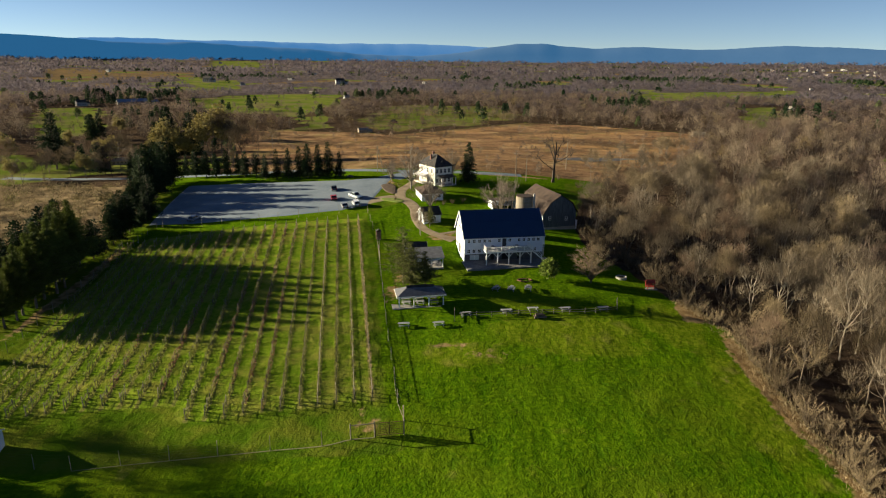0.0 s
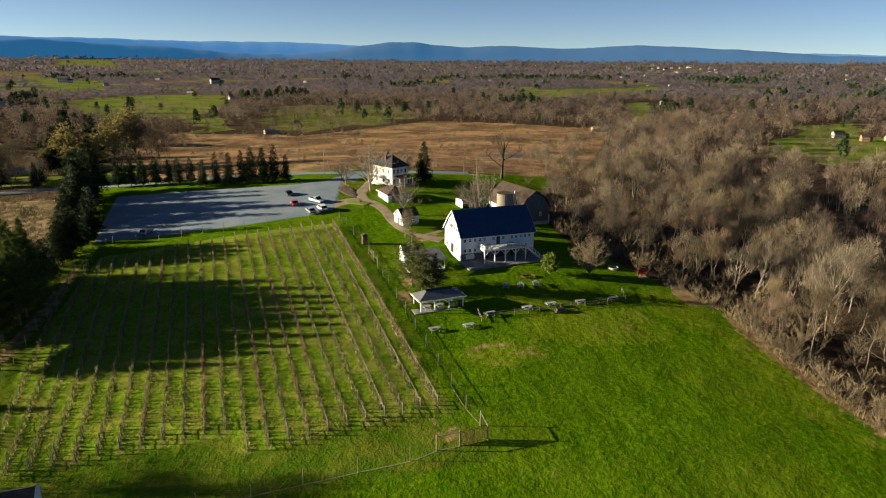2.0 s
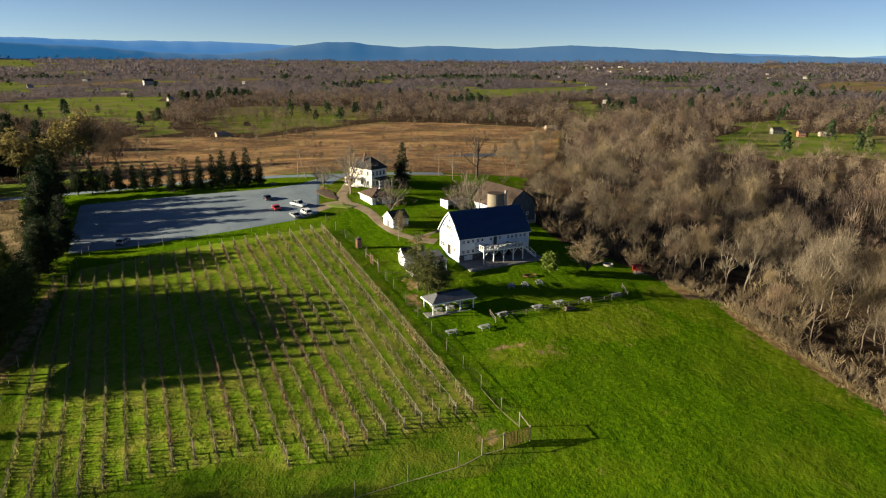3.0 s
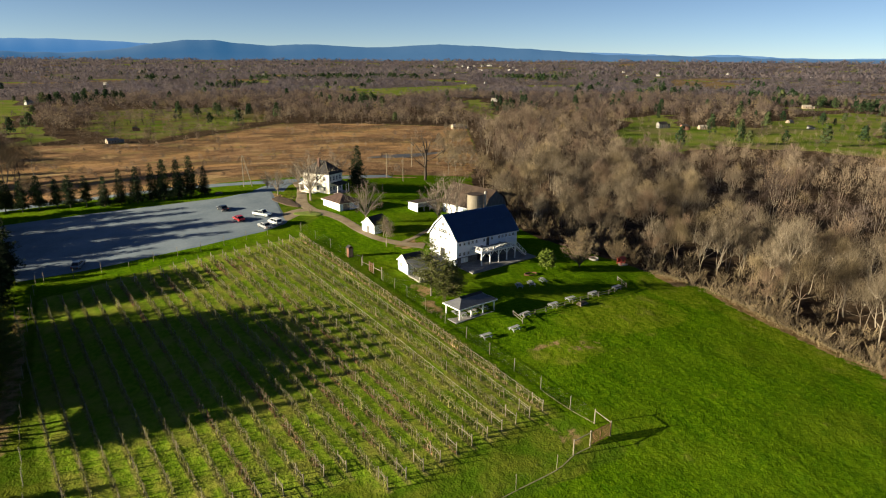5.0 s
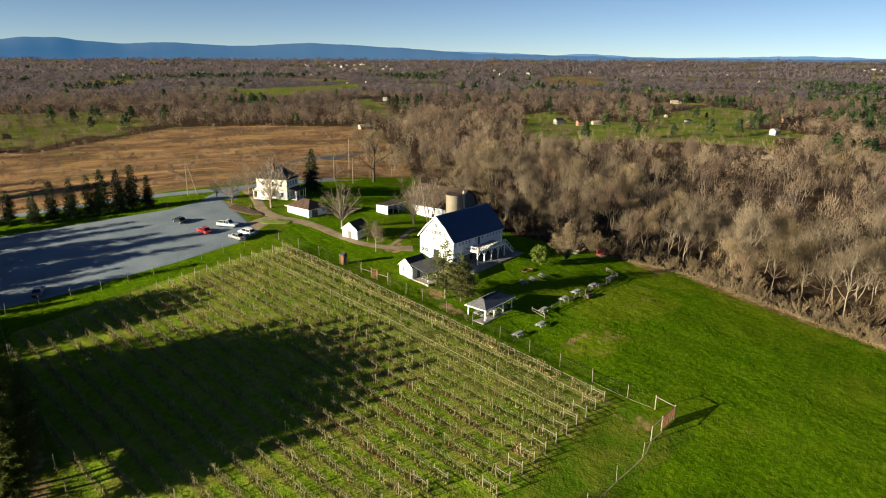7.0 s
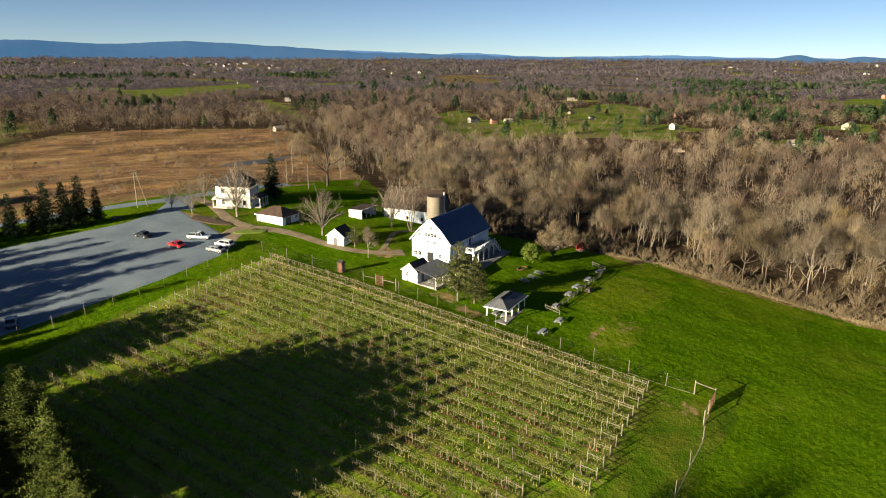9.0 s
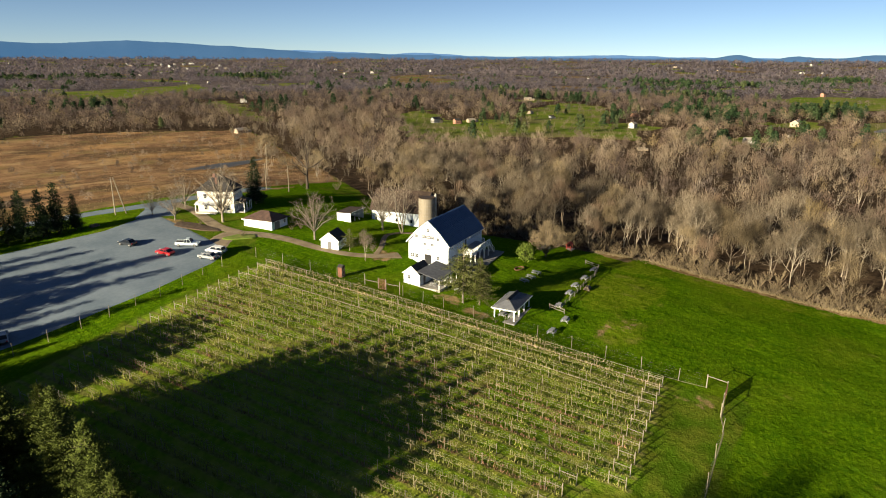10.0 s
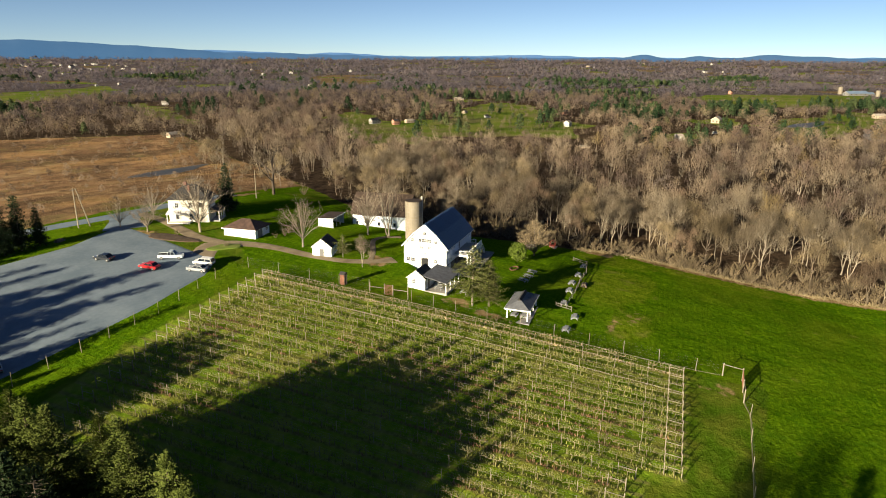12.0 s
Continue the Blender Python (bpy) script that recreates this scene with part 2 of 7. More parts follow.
# ---- materials ----
def material(name, a, b, size=1.0, rough=0.85, bump=0.0, fine=0.0, metal=0.0, speck=None, rand=0.0, stretch=(1, 1, 1), transl=0.0, spec=0.3):
    """Two colours mixed by noise at two scales (size in metres), relief, and a shift from piece to piece."""
    m = bpy.data.materials.new(name)
    m.use_nodes = True
    n, l = m.node_tree.nodes, m.node_tree.links
    bs = n["Principled BSDF"]
    tc = n.new("ShaderNodeTexCoord")
    mp = n.new("ShaderNodeMapping")
    mp.inputs["Scale"].default_value = stretch
    l.new(tc.outputs["Object"], mp.inputs[0])
    n1, n2 = n.new("ShaderNodeTexNoise"), n.new("ShaderNodeTexNoise")
    for q, s, d in ((n1, size, 4), (n2, size / 9, 3)):
        q.inputs["Scale"].default_value, q.inputs["Detail"].default_value = 1.0 / s, d
        l.new(mp.outputs[0], q.inputs["Vector"])
    add = n.new("ShaderNodeMath")
    add.operation = "MULTIPLY_ADD"
    add.inputs[1].default_value = 0.45
    l.new(n2.outputs["Fac"], add.inputs[0])
    l.new(n1.outputs["Fac"], add.inputs[2])
    ramp = n.new("ShaderNodeMapRange")
    ramp.inputs["From Min"].default_value, ramp.inputs["From Max"].default_value = 0.5, 0.95
    l.new(add.outputs[0], ramp.inputs["Value"])
    mix = n.new("ShaderNodeMix")
    mix.data_type = "RGBA"
    mix.inputs["A"].default_value, mix.inputs["B"].default_value = (*a, 1), (*b, 1)
    l.new(ramp.outputs[0], mix.inputs["Factor"])
    out = mix.outputs["Result"]
    if rand:
        info = n.new("ShaderNodeObjectInfo")
        hsv = n.new("ShaderNodeHueSaturation")
        mr = n.new("ShaderNodeMapRange")
        mr.inputs["To Min"].default_value, mr.inputs["To Max"].default_value = 1 - rand, 1 + rand
        l.new(info.outputs["Random"], mr.inputs["Value"])
        l.new(mr.outputs[0], hsv.inputs["Value"])
        l.new(out, hsv.inputs["Color"])
        out = hsv.outputs[0]
    l.new(out, bs.inputs["Base Color"])
    bs.inputs["Roughness"].default_value, bs.inputs["Metallic"].default_value = rough, metal
    bs.inputs["Specular IOR Level"].default_value = spec
    if bump:
        bp = n.new("ShaderNodeBump")
        bp.inputs["Strength"].default_value, bp.inputs["Distance"].default_value = bump, fine or size * 0.1
        l.new(add.outputs[0], bp.inputs["Height"])
        l.new(bp.outputs[0], bs.inputs["Normal"])
    if transl:
        tr = n.new("ShaderNodeBsdfTranslucent")
        l.new(out, tr.inputs[0])
        mx = n.new("ShaderNodeMixShader")
        mx.inputs[0].default_value = transl
        l.new(bs.outputs[0], mx.inputs[1])
        l.new(tr.outputs[0], mx.inputs[2])
        l.new(mx.outputs[0], n["Material Output"].inputs[0])
    return m


def plain(name, c, rough=0.5, metal=0.0, spec=0.5):
    m = bpy.data.materials.new(name)
    m.use_nodes = True
    bs = m.node_tree.nodes["Principled BSDF"]
    bs.inputs["Base Color"].default_value = (*c, 1)
    bs.inputs["Roughness"].default_value, bs.inputs["Metallic"].default_value, bs.inputs["Specular IOR Level"].default_value = rough, metal, spec
    return m


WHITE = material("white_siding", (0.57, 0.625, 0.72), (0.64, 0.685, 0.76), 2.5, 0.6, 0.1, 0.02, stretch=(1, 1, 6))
TRIM = material("white_trim", (0.66, 0.66, 0.67), (0.76, 0.76, 0.76), 0.8, 0.5)
NAVY_ROOF = material("dark_metal_roof", (0.005, 0.026, 0.082), (0.010, 0.040, 0.112), 1.5, 0.30, 0.1, 0.01, metal=0.0, spec=0.45)
SHINGLE_DARK = material("dark_shingle", (0.019, 0.018, 0.019), (0.041, 0.038, 0.038), 0.8, 0.85, 0.4, 0.02)
SHINGLE_GREY = material("grey_shingle", (0.070, 0.075, 0.090), (0.120, 0.125, 0.142), 0.9, 0.85, 0.4, 0.02)
ROOF_BROWN = material("rusty_brown_roof", (0.025, 0.017, 0.013), (0.058, 0.038, 0.028), 1.6, 0.8, 0.3, 0.02)
OLD_WOOD = material("weathered_barn_wood", (0.045, 0.055, 0.070), (0.115, 0.130, 0.150), 1.2, 0.9, 0.5, 0.02, stretch=(5, 5, 0.6))
GLASS = plain("window_glass", (0.012, 0.016, 0.024), 0.10, 0.0, 0.35)
DARK = plain("dark_interior", (0.012, 0.012, 0.014), 0.9)
CONCRETE = material("concrete", (0.225, 0.217, 0.203), (0.345, 0.330, 0.307), 2.0, 0.9, 0.2, 0.01)
STONE_PAVING = material("flagstone", (0.120, 0.120, 0.125), (0.215, 0.212, 0.215), 1.0, 0.85, 0.3, 0.01)
SILO_WALL = material("tan_silo_stave", (0.135, 0.118, 0.092), (0.215, 0.188, 0.150), 1.2, 0.9, 0.3, 0.02, stretch=(1, 1, 0.35))
POST_WOOD = material("pale_post_wood", (0.145, 0.124, 0.092), (0.255, 0.224, 0.172), 0.5, 0.85, 0.3, 0.01, rand=0.2)
RED_WOOD = material("brown_stained_wood", (0.091, 0.038, 0.025), (0.154, 0.070, 0.045), 0.4, 0.8, 0.2, 0.01)
TABLE_GREY = material("weathered_table_wood", (0.192, 0.200, 0.216), (0.320, 0.328, 0.344), 0.5, 0.75, 0.3, 0.01, stretch=(1, 8, 1), rand=0.12)
WIRE = plain("galvanised_wire", (0.22, 0.21, 0.20), 0.55, 0.6)
FENCE_WOOD = material("weathered_fence_wood", (0.085, 0.074, 0.060), (0.165, 0.148, 0.125), 0.5, 0.85, 0.3, 0.01, rand=0.2)
BARK = material("grey_bark", (0.075, 0.058, 0.044), (0.155, 0.125, 0.097), 0.7, 0.95, 0.5, 0.03, rand=0.3)
BARK_PALE = material("pale_bark", (0.15, 0.126, 0.098), (0.265, 0.228, 0.184), 0.8, 0.9, 0.4, 0.03, rand=0.2)
TWIG = material("bare_twigs", (0.108, 0.083, 0.051), (0.205, 0.162, 0.104), 3.0, 0.95, rand=0.45, transl=0.15, spec=0.06)
TWIG_GREY = material("grey_twigs", (0.092, 0.074, 0.056), (0.168, 0.138, 0.100), 3.0, 0.95, rand=0.45, transl=0.15, spec=0.06)
TWIG_RED = material("reddish_twigs", (0.088, 0.061, 0.044), (0.156, 0.112, 0.080), 3.0, 0.95, rand=0.45, transl=0.15, spec=0.06)
NEEDLE = material("dark_needles", (0.010, 0.021, 0.010), (0.028, 0.044, 0.016), 1.2, 0.8, rand=0.25, transl=0.15, spec=0.08)
NEEDLE_YARD = material("yard_pine_needles", (0.055, 0.068, 0.018), (0.125, 0.135, 0.042), 1.2, 0.8, rand=0.15, transl=0.25, spec=0.08)
NEEDLE_WARM = material("olive_needles", (0.046, 0.064, 0.012), (0.098, 0.120, 0.027), 1.2, 0.8, rand=0.2, transl=0.2, spec=0.08)
LEAF_GREEN = material("fresh_green_leaves", (0.080, 0.120, 0.016), (0.152, 0.200, 0.040), 0.8, 0.7, rand=0.15, transl=0.25, spec=0.08)
LEAF_GOLD = material("late_yellow_leaves", (0.15, 0.13, 0.042), (0.28, 0.23, 0.085), 1.0, 0.8, rand=0.2, transl=0.25, spec=0.08)
VINE_BARK = material("vine_wood", (0.105, 0.088, 0.050), (0.195, 0.165, 0.098), 0.4, 0.95, rand=0.2)
VINE_LEAF = material("dry_vine_leaves", (0.130, 0.158, 0.026), (0.250, 0.252, 0.062), 0.5, 0.9, rand=0.25, transl=0.25)
VINE_RED = material("red_vine_leaves", (0.150, 0.080, 0.045), (0.245, 0.140, 0.080), 0.5, 0.9, rand=0.25, transl=0.25)
VINE_TAN = material("tan_vine_leaves", (0.225, 0.172, 0.076), (0.370, 0.290, 0.140), 0.5, 0.9, rand=0.25, transl=0.25)
STRAW = material("dry_marsh_grass", (0.110, 0.072, 0.042), (0.290, 0.190, 0.104), 30.0, 0.95, transl=0.2, spec=0.08)
BRUSH = material("brown_brush", (0.150, 0.118, 0.068), (0.300, 0.243, 0.150), 5.0, 0.95, transl=0.15, spec=0.08)
MULCH = material("dark_mulch", (0.042, 0.028, 0.021), (0.091, 0.063, 0.042), 1.0, 0.95, 0.5, 0.04)
BARK_DARK = material("dark_bark", (0.035, 0.027, 0.021), (0.077, 0.059, 0.045), 0.7, 0.95, 0.5, 0.03)
CELLAR = material("dark_cellar_stone", (0.056, 0.060, 0.068), (0.128, 0.132, 0.144), 0.6, 0.9, 0.5, 0.03)
TYRE = plain("tyre_rubber", (0.02, 0.02, 0.02), 0.85)
RIM = plain("alloy_rim", (0.45, 0.45, 0.46), 0.35, 0.8)
TAIL = plain("tail_lamp_red", (0.35, 0.02, 0.02), 0.3)
HEAD = plain("head_lamp_clear", (0.75, 0.75, 0.75), 0.2)


def car_paint(name, c):
    m = plain(name, c, 0.32, 0.15, 0.6)
    m.node_tree.nodes["Principled BSDF"].inputs["Coat Weight"].default_value = 0.6
    return m


def island_tone(m, low, high):
    """Lets each leaf or twig of a joined mesh differ in brightness."""
    n, l = m.node_tree.nodes, m.node_tree.links
    bs = n["Principled BSDF"]
    src = bs.inputs["Base Color"].links[0].from_socket
    g, r, h = n.new("ShaderNodeNewGeometry"), n.new("ShaderNodeMapRange"), n.new("ShaderNodeHueSaturation")
    r.inputs["To Min"].default_value, r.inputs["To Max"].default_value = low, high
    l.new(g.outputs["Random Per Island"], r.inputs["Value"])
    l.new(r.outputs[0], h.inputs["Value"])
    l.new(src, h.inputs["Color"])
    l.new(h.outputs[0], bs.inputs["Base Color"])
    for x in n:
        if x.type == "BSDF_TRANSLUCENT":
            l.new(h.outputs[0], x.inputs[0])


for _m in (NEEDLE, NEEDLE_YARD, LEAF_GREEN, LEAF_GOLD, VINE_LEAF, VINE_RED, VINE_TAN, TWIG, TWIG_GREY, TWIG_RED):
    island_tone(_m, 0.65, 1.35)
for _m in (NEEDLE_WARM, STRAW, BRUSH):
    island_tone(_m, 0.8, 1.2)


def tree_mass(name, tones, transl=0.18):
    """Joined trees: each tree has a tone of its own, on a scale of colours."""
    m = material(name, tones[0], tones[1], 3.0, 0.95, transl=transl, spec=0.06)
    n, l = m.node_tree.nodes, m.node_tree.links
    at, ramp = n.new("ShaderNodeAttribute"), n.new("ShaderNodeValToRGB")
    at.attribute_name = "tone"
    el = ramp.color_ramp.elements
    for k, c in enumerate(tones):
        e = el[k] if k < 2 else el.new(1.0)
        e.position, e.color = k / (len(tones) - 1), (*c, 1)
    l.new(at.outputs["Fac"], ramp.inputs["Fac"])
    bs = n["Principled BSDF"]
    l.new(ramp.outputs["Color"], bs.inputs["Base Color"])
    island_tone(m, 0.75, 1.25)
    return m


WOODS = tree_mass("bare_woods", ((0.056, 0.042, 0.037), (0.135, 0.104, 0.078), (0.215, 0.172, 0.126), (0.118, 0.082, 0.064), (0.098, 0.080, 0.072), (0.165, 0.124, 0.064)))
# Haze is put into the mid and far tones: greyer, paler, bluer.
WOODS_MID_HAZE = tree_mass("bare_woods_beyond_hazed", ((0.070, 0.056, 0.056), (0.128, 0.099, 0.084), (0.165, 0.130, 0.101), (0.115, 0.084, 0.076), (0.094, 0.078, 0.078), (0.160, 0.126, 0.072)), 0.4)
WOODS_FAR_HAZE = tree_mass("far_bare_woods_hazed", ((0.076, 0.069, 0.086), (0.114, 0.098, 0.112), (0.138, 0.117, 0.120), (0.104, 0.087, 0.105), (0.088, 0.081, 0.102), (0.128, 0.112, 0.098)), 0.45)
WOODS_GREEN = tree_mass("far_evergreen_woods", ((0.015, 0.030, 0.014), (0.025, 0.044, 0.020), (0.040, 0.060, 0.026), (0.066, 0.080, 0.034)))
BRUSH_MASS = tree_mass("overgrown_brush", ((0.085, 0.072, 0.036), (0.180, 0.146, 0.086), (0.270, 0.218, 0.138), (0.140, 0.132, 0.052), (0.235, 0.180, 0.105)))


def ground_material():
    m = bpy.data.materials.new("ground_cover")
    m.use_nodes = True
    n, l = m.node_tree.nodes, m.node_tree.links
    bs = n["Principled BSDF"]
    pos = n.new("ShaderNodeNewGeometry").outputs["Position"]

    def noise_(size, detail=3, vec=None, rough=0.55):
        q = n.new("ShaderNodeTexNoise")
        q.inputs["Scale"].default_value, q.inputs["Detail"].default_value, q.inputs["Roughness"].default_value = 1 / size, detail, rough
        l.new(vec or pos, q.inputs["Vector"])
        return q.outputs["Fac"]

    def rng(x, a, b, lo=0.0, hi=1.0):
        q = n.new("ShaderNodeMapRange")
        q.interpolation_type = "SMOOTHSTEP"
        q.inputs["From Min"].default_value, q.inputs["From Max"].default_value = a, b
        q.inputs["To Min"].default_value, q.inputs["To Max"].default_value = lo, hi
        l.new(x, q.inputs["Value"])
        return q.outputs[0]

    def op(kind, a, b=None, c=None):
        q = n.new("ShaderNodeMath")
        q.operation = kind
        for i, s in enumerate((a, b, c)):
            if s is None:
                continue
            if isinstance(s, (int, float)):
                q.inputs[i].default_value = s
            else:
                l.new(s, q.inputs[i])
        return q.outputs[0]

    def mix(f, a, b):
        q = n.new("ShaderNodeMix")
        q.data_type = "RGBA"
        for key, s in (("Factor", f), ("A", a), ("B", b)):
            if isinstance(s, (int, float)):
                q.inputs[key].default_value = s
            elif isinstance(s, tuple):
                q.inputs[key].default_value = (*s, 1)
            else:
                l.new(s, q.inputs[key])
        return q.outputs["Result"]

    def mask(name, blur=0.35, size=2.0):
        q = n.new("ShaderNodeAttribute")
        q.attribute_name = name
        f = op("MULTIPLY_ADD", op("SUBTRACT", noise_(size, 4), 0.5), blur * 2, q.outputs["Fac"])
        return rng(f, 0.35, 0.65)

    # turned and stretched noise for mowing
    mp = n.new("ShaderNodeMapping")
    mp.inputs["Rotation"].default_value = (0, 0, radians(-62))
    mp.inputs["Scale"].default_value = (1.0, 0.10, 1.0)
    l.new(pos, mp.inputs[0])
    mow = noise_(1.3, 3, mp.outputs[0])
    tuft, fine, broad, mid = noise_(0.9, 4), noise_(0.28, 3), noise_(22.0, 3), noise_(5.0, 4)
    lawn = mix(rng(mow, 0.30, 0.72), (0.042, 0.100, 0.002), (0.068, 0.132, 0.003))
    lawn = mix(rng(tuft, 0.42, 0.66, 0, 0.8), lawn, (0.098, 0.168, 0.004))
    lawn = mix(rng(noise_(0.55, 4, None, 0.7), 0.52, 0.66, 0, 0.75), lawn, (0.026, 0.066, 0.002))
    swath = n.new("ShaderNodeTexWave")
    swath.inputs["Scale"].default_value, swath.inputs["Distortion"].default_value, swath.inputs["Detail"].default_value, swath.inputs["Detail Scale"].default_value = 0.30, 5.0, 3, 0.6
    mp3 = n.new("ShaderNodeMapping")
    mp3.inputs["Rotation"].default_value = (0, 0, radians(80))
    l.new(pos, mp3.inputs[0])
    l.new(mp3.outputs[0], swath.inputs["Vector"])
    lines = op("MULTIPLY", rng(swath.outputs["Fac"], 0.25, 0.8), rng(noise_(9.0, 3), 0.38, 0.60))
    lawn = mix(op("MULTIPLY", lines, 0.42), lawn, (0.034, 0.084, 0.002))
    lawn = mix(rng(broad, 0.42, 0.7, 0, 0.65), lawn, (0.098, 0.136, 0.007))
    lawn = mix(op("MULTIPLY", rng(mid, 0.60, 0.75, 0, 0.6), rng(broad, 0.5, 0.62)), lawn, (0.182, 0.168, 0.042))
    lawn = mix(rng(noise_(2.6, 5, None, 0.7), 0.50, 0.68, 0, 0.6), lawn, (0.040, 0.098, 0.004))
    lawn = mix(rng(noise_(3.4, 5, None, 0.7), 0.58, 0.74, 0, 0.45), lawn, (0.135, 0.150, 0.016))
    # paler, thinner grass towards the wood
    pale = mix(rng(tuft, 0.35, 0.7), (0.082, 0.128, 0.005), (0.150, 0.188, 0.012))
    pale = mix(rng(mid, 0.55, 0.75, 0, 0.7), pale, (0.190, 0.172, 0.040))
    lawn = mix(op("MULTIPLY", mask("thin", 0.6, 5.0), 0.75), lawn, pale)
    # rough, drier grass of the slopes and verges
    rough_g = mix(rng(mid, 0.35, 0.7), (0.050, 0.098, 0.005), (0.100, 0.122, 0.013))
    rough_g = mix(rng(tuft, 0.5, 0.8, 0, 0.6), rough_g, (0.091, 0.140, 0.011))
    col = mix(mask("lawn"), rough_g, lawn)
    # vineyard: grass alleys and bare strips under the rows
    sep = n.new("ShaderNodeSeparateXYZ")
    l.new(pos, sep.inputs[0])
    u = op("ADD", op("MULTIPLY", sep.outputs[0], GC), op("MULTIPLY", sep.outputs[1], GS))
    ph = op("FRACT", op("ADD", op("DIVIDE", op("SUBTRACT", u, ROW_U), ROW_GAP), 100.5))
    off = op("MULTIPLY", op("ABSOLUTE", op("SUBTRACT", ph, 0.5)), ROW_GAP)
    off = op("ADD", off, op("MULTIPLY", op("SUBTRACT", noise_(0.8, 3), 0.5), 0.7))
    strip = rng(off, 0.22, 0.52, 1.0, 0.0)
    alley = mix(rng(tuft, 0.35, 0.7), (0.090, 0.160, 0.009), (0.156, 0.218, 0.018))
    alley = mix(rng(mid, 0.42, 0.7, 0, 0.75), alley, (0.218, 0.212, 0.042))
    soil = mix(rng(tuft, 0.3, 0.7), (0.108, 0.098, 0.034), (0.200, 0.172, 0.068))
    vine = mix(op("MULTIPLY", strip, 0.65), alley, soil)
    col = mix(mask("vine", 0.15), col, vine)
    # marsh
    mp2 = n.new("ShaderNodeMapping")
    mp2.inputs["Rotation"].default_value = (0, 0, radians(24))
    mp2.inputs["Scale"].default_value = (0.85, 1.1, 1.0)
    l.new(pos, mp2.inputs[0])
    marsh = mix(rng(noise_(14.0, 6, mp2.outputs[0], 0.65), 0.36, 0.66), (0.150, 0.090, 0.052), (0.300, 0.186, 0.103))
    marsh = mix(rng(noise_(38.0, 4, mp2.outputs[0]), 0.50, 0.66, 0, 0.7), marsh, (0.385, 0.232, 0.102))
    marsh = mix(rng(noise_(2.2, 4), 0.52, 0.72, 0, 0.75), marsh, (0.070, 0.045, 0.028))
    marsh = mix(rng(noise_(40.0, 6, mp2.outputs[0], 0.62), 0.48, 0.62, 0, 0.8), marsh, (0.085, 0.058, 0.037))
    marsh = mix(rng(noise_(20.0, 5), 0.56, 0.70, 0, 0.7), marsh, (0.40, 0.285, 0.150))
    marsh = mix(rng(noise_(27.0, 5, None, 0.65), 0.52, 0.66, 0, 0.6), marsh, (0.205, 0.172, 0.070))
    marsh = mix(rng(noise_(4.5, 5, None, 0.7), 0.56, 0.70, 0, 0.6), marsh, (0.330, 0.225, 0.120))
    col = mix(mask("marsh", 0.5, 12.0), col, marsh)
    # woodland floor
    floor_ = mix(rng(noise_(2.5, 4), 0.35, 0.7), (0.038, 0.027, 0.019), (0.085, 0.060, 0.040))
    col = mix(mask("forest", 0.5, 7.0), col, floor_)
    # far floor paler and mauve: haze put into its colour, lifting dark gaps
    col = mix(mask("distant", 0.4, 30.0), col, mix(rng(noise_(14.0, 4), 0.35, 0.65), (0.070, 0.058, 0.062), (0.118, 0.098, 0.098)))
    # brush land
    brush = mix(rng(noise_(6.0, 5), 0.35, 0.65), (0.120, 0.090, 0.052), (0.270, 0.205, 0.122))
    col = mix(mask("brush", 0.5, 6.0), col, brush)
    # open fields far off
    straw = mix(rng(noise_(45.0, 3), 0.4, 0.65), (0.168, 0.115, 0.059), (0.112, 0.084, 0.049))
    col = mix(mask("open", 0.4, 18.0), col, straw)
    green = mix(rng(noise_(30.0, 4), 0.35, 0.7), (0.085, 0.132, 0.016), (0.150, 0.165, 0.038))
    green = mix(rng(noise_(55.0, 5, None, 0.65), 0.48, 0.62, 0, 0.85), green, (0.150, 0.135, 0.060))
    col = mix(mask("green", 0.4, 14.0), col, green)
    # bare earth
    dirt = mix(rng(noise_(1.6, 4), 0.3, 0.7), (0.168, 0.110, 0.050), (0.285, 0.200, 0.102))
    col = mix(mask("dirt", 0.55, 1.6), col, dirt)
    l.new(col, bs.inputs["Base Color"])
    bs.inputs["Roughness"].default_value = 0.95
    bs.inputs["Specular IOR Level"].default_value = 0.0
    swell = op("ADD", op("MULTIPLY", noise_(13.0, 3), 1.2), op("MULTIPLY", mid, 0.45))
    h = op("ADD", op("MULTIPLY", tuft, 0.26), op("ADD", op("MULTIPLY", fine, 0.16), op("ADD", swell, op("MULTIPLY", mow, 0.05))))
    bp = n.new("ShaderNodeBump")
    bp.inputs["Strength"].default_value, bp.inputs["Distance"].default_value = 0.7, 1.0
    l.new(h, bp.inputs["Height"])
    l.new(bp.outputs[0], bs.inputs["Normal"])
    return m


def asphalt_material():
    m = material("worn_asphalt", (0.102, 0.138, 0.180), (0.164, 0.204, 0.250), 7.0, 0.85, 0.15, 0.02)
    return m


ASPHALT = asphalt_material()
GRAVEL = material("gravel_drive", (0.165, 0.124, 0.079), (0.270, 0.214, 0.143), 2.5, 0.95, 0.3, 0.03)
POND = material("pond_water", (0.045, 0.048, 0.050), (0.065, 0.066, 0.064), 6.0, 0.45, spec=0.12)


# ---- ground ----
def grid_lines(lo, hi, step, grow_lo, grow_hi, end):
    a = list(np.arange(lo, hi + 0.01, step))
    s = step
    while a[-1] < end:
        s *= grow_hi
        a.append(a[-1] + s)
    s = step
    while a[0] > -end:
        s *= grow_lo
        a.insert(0, a[0] - s)
    return np.clip(np.array(a), -end, end)


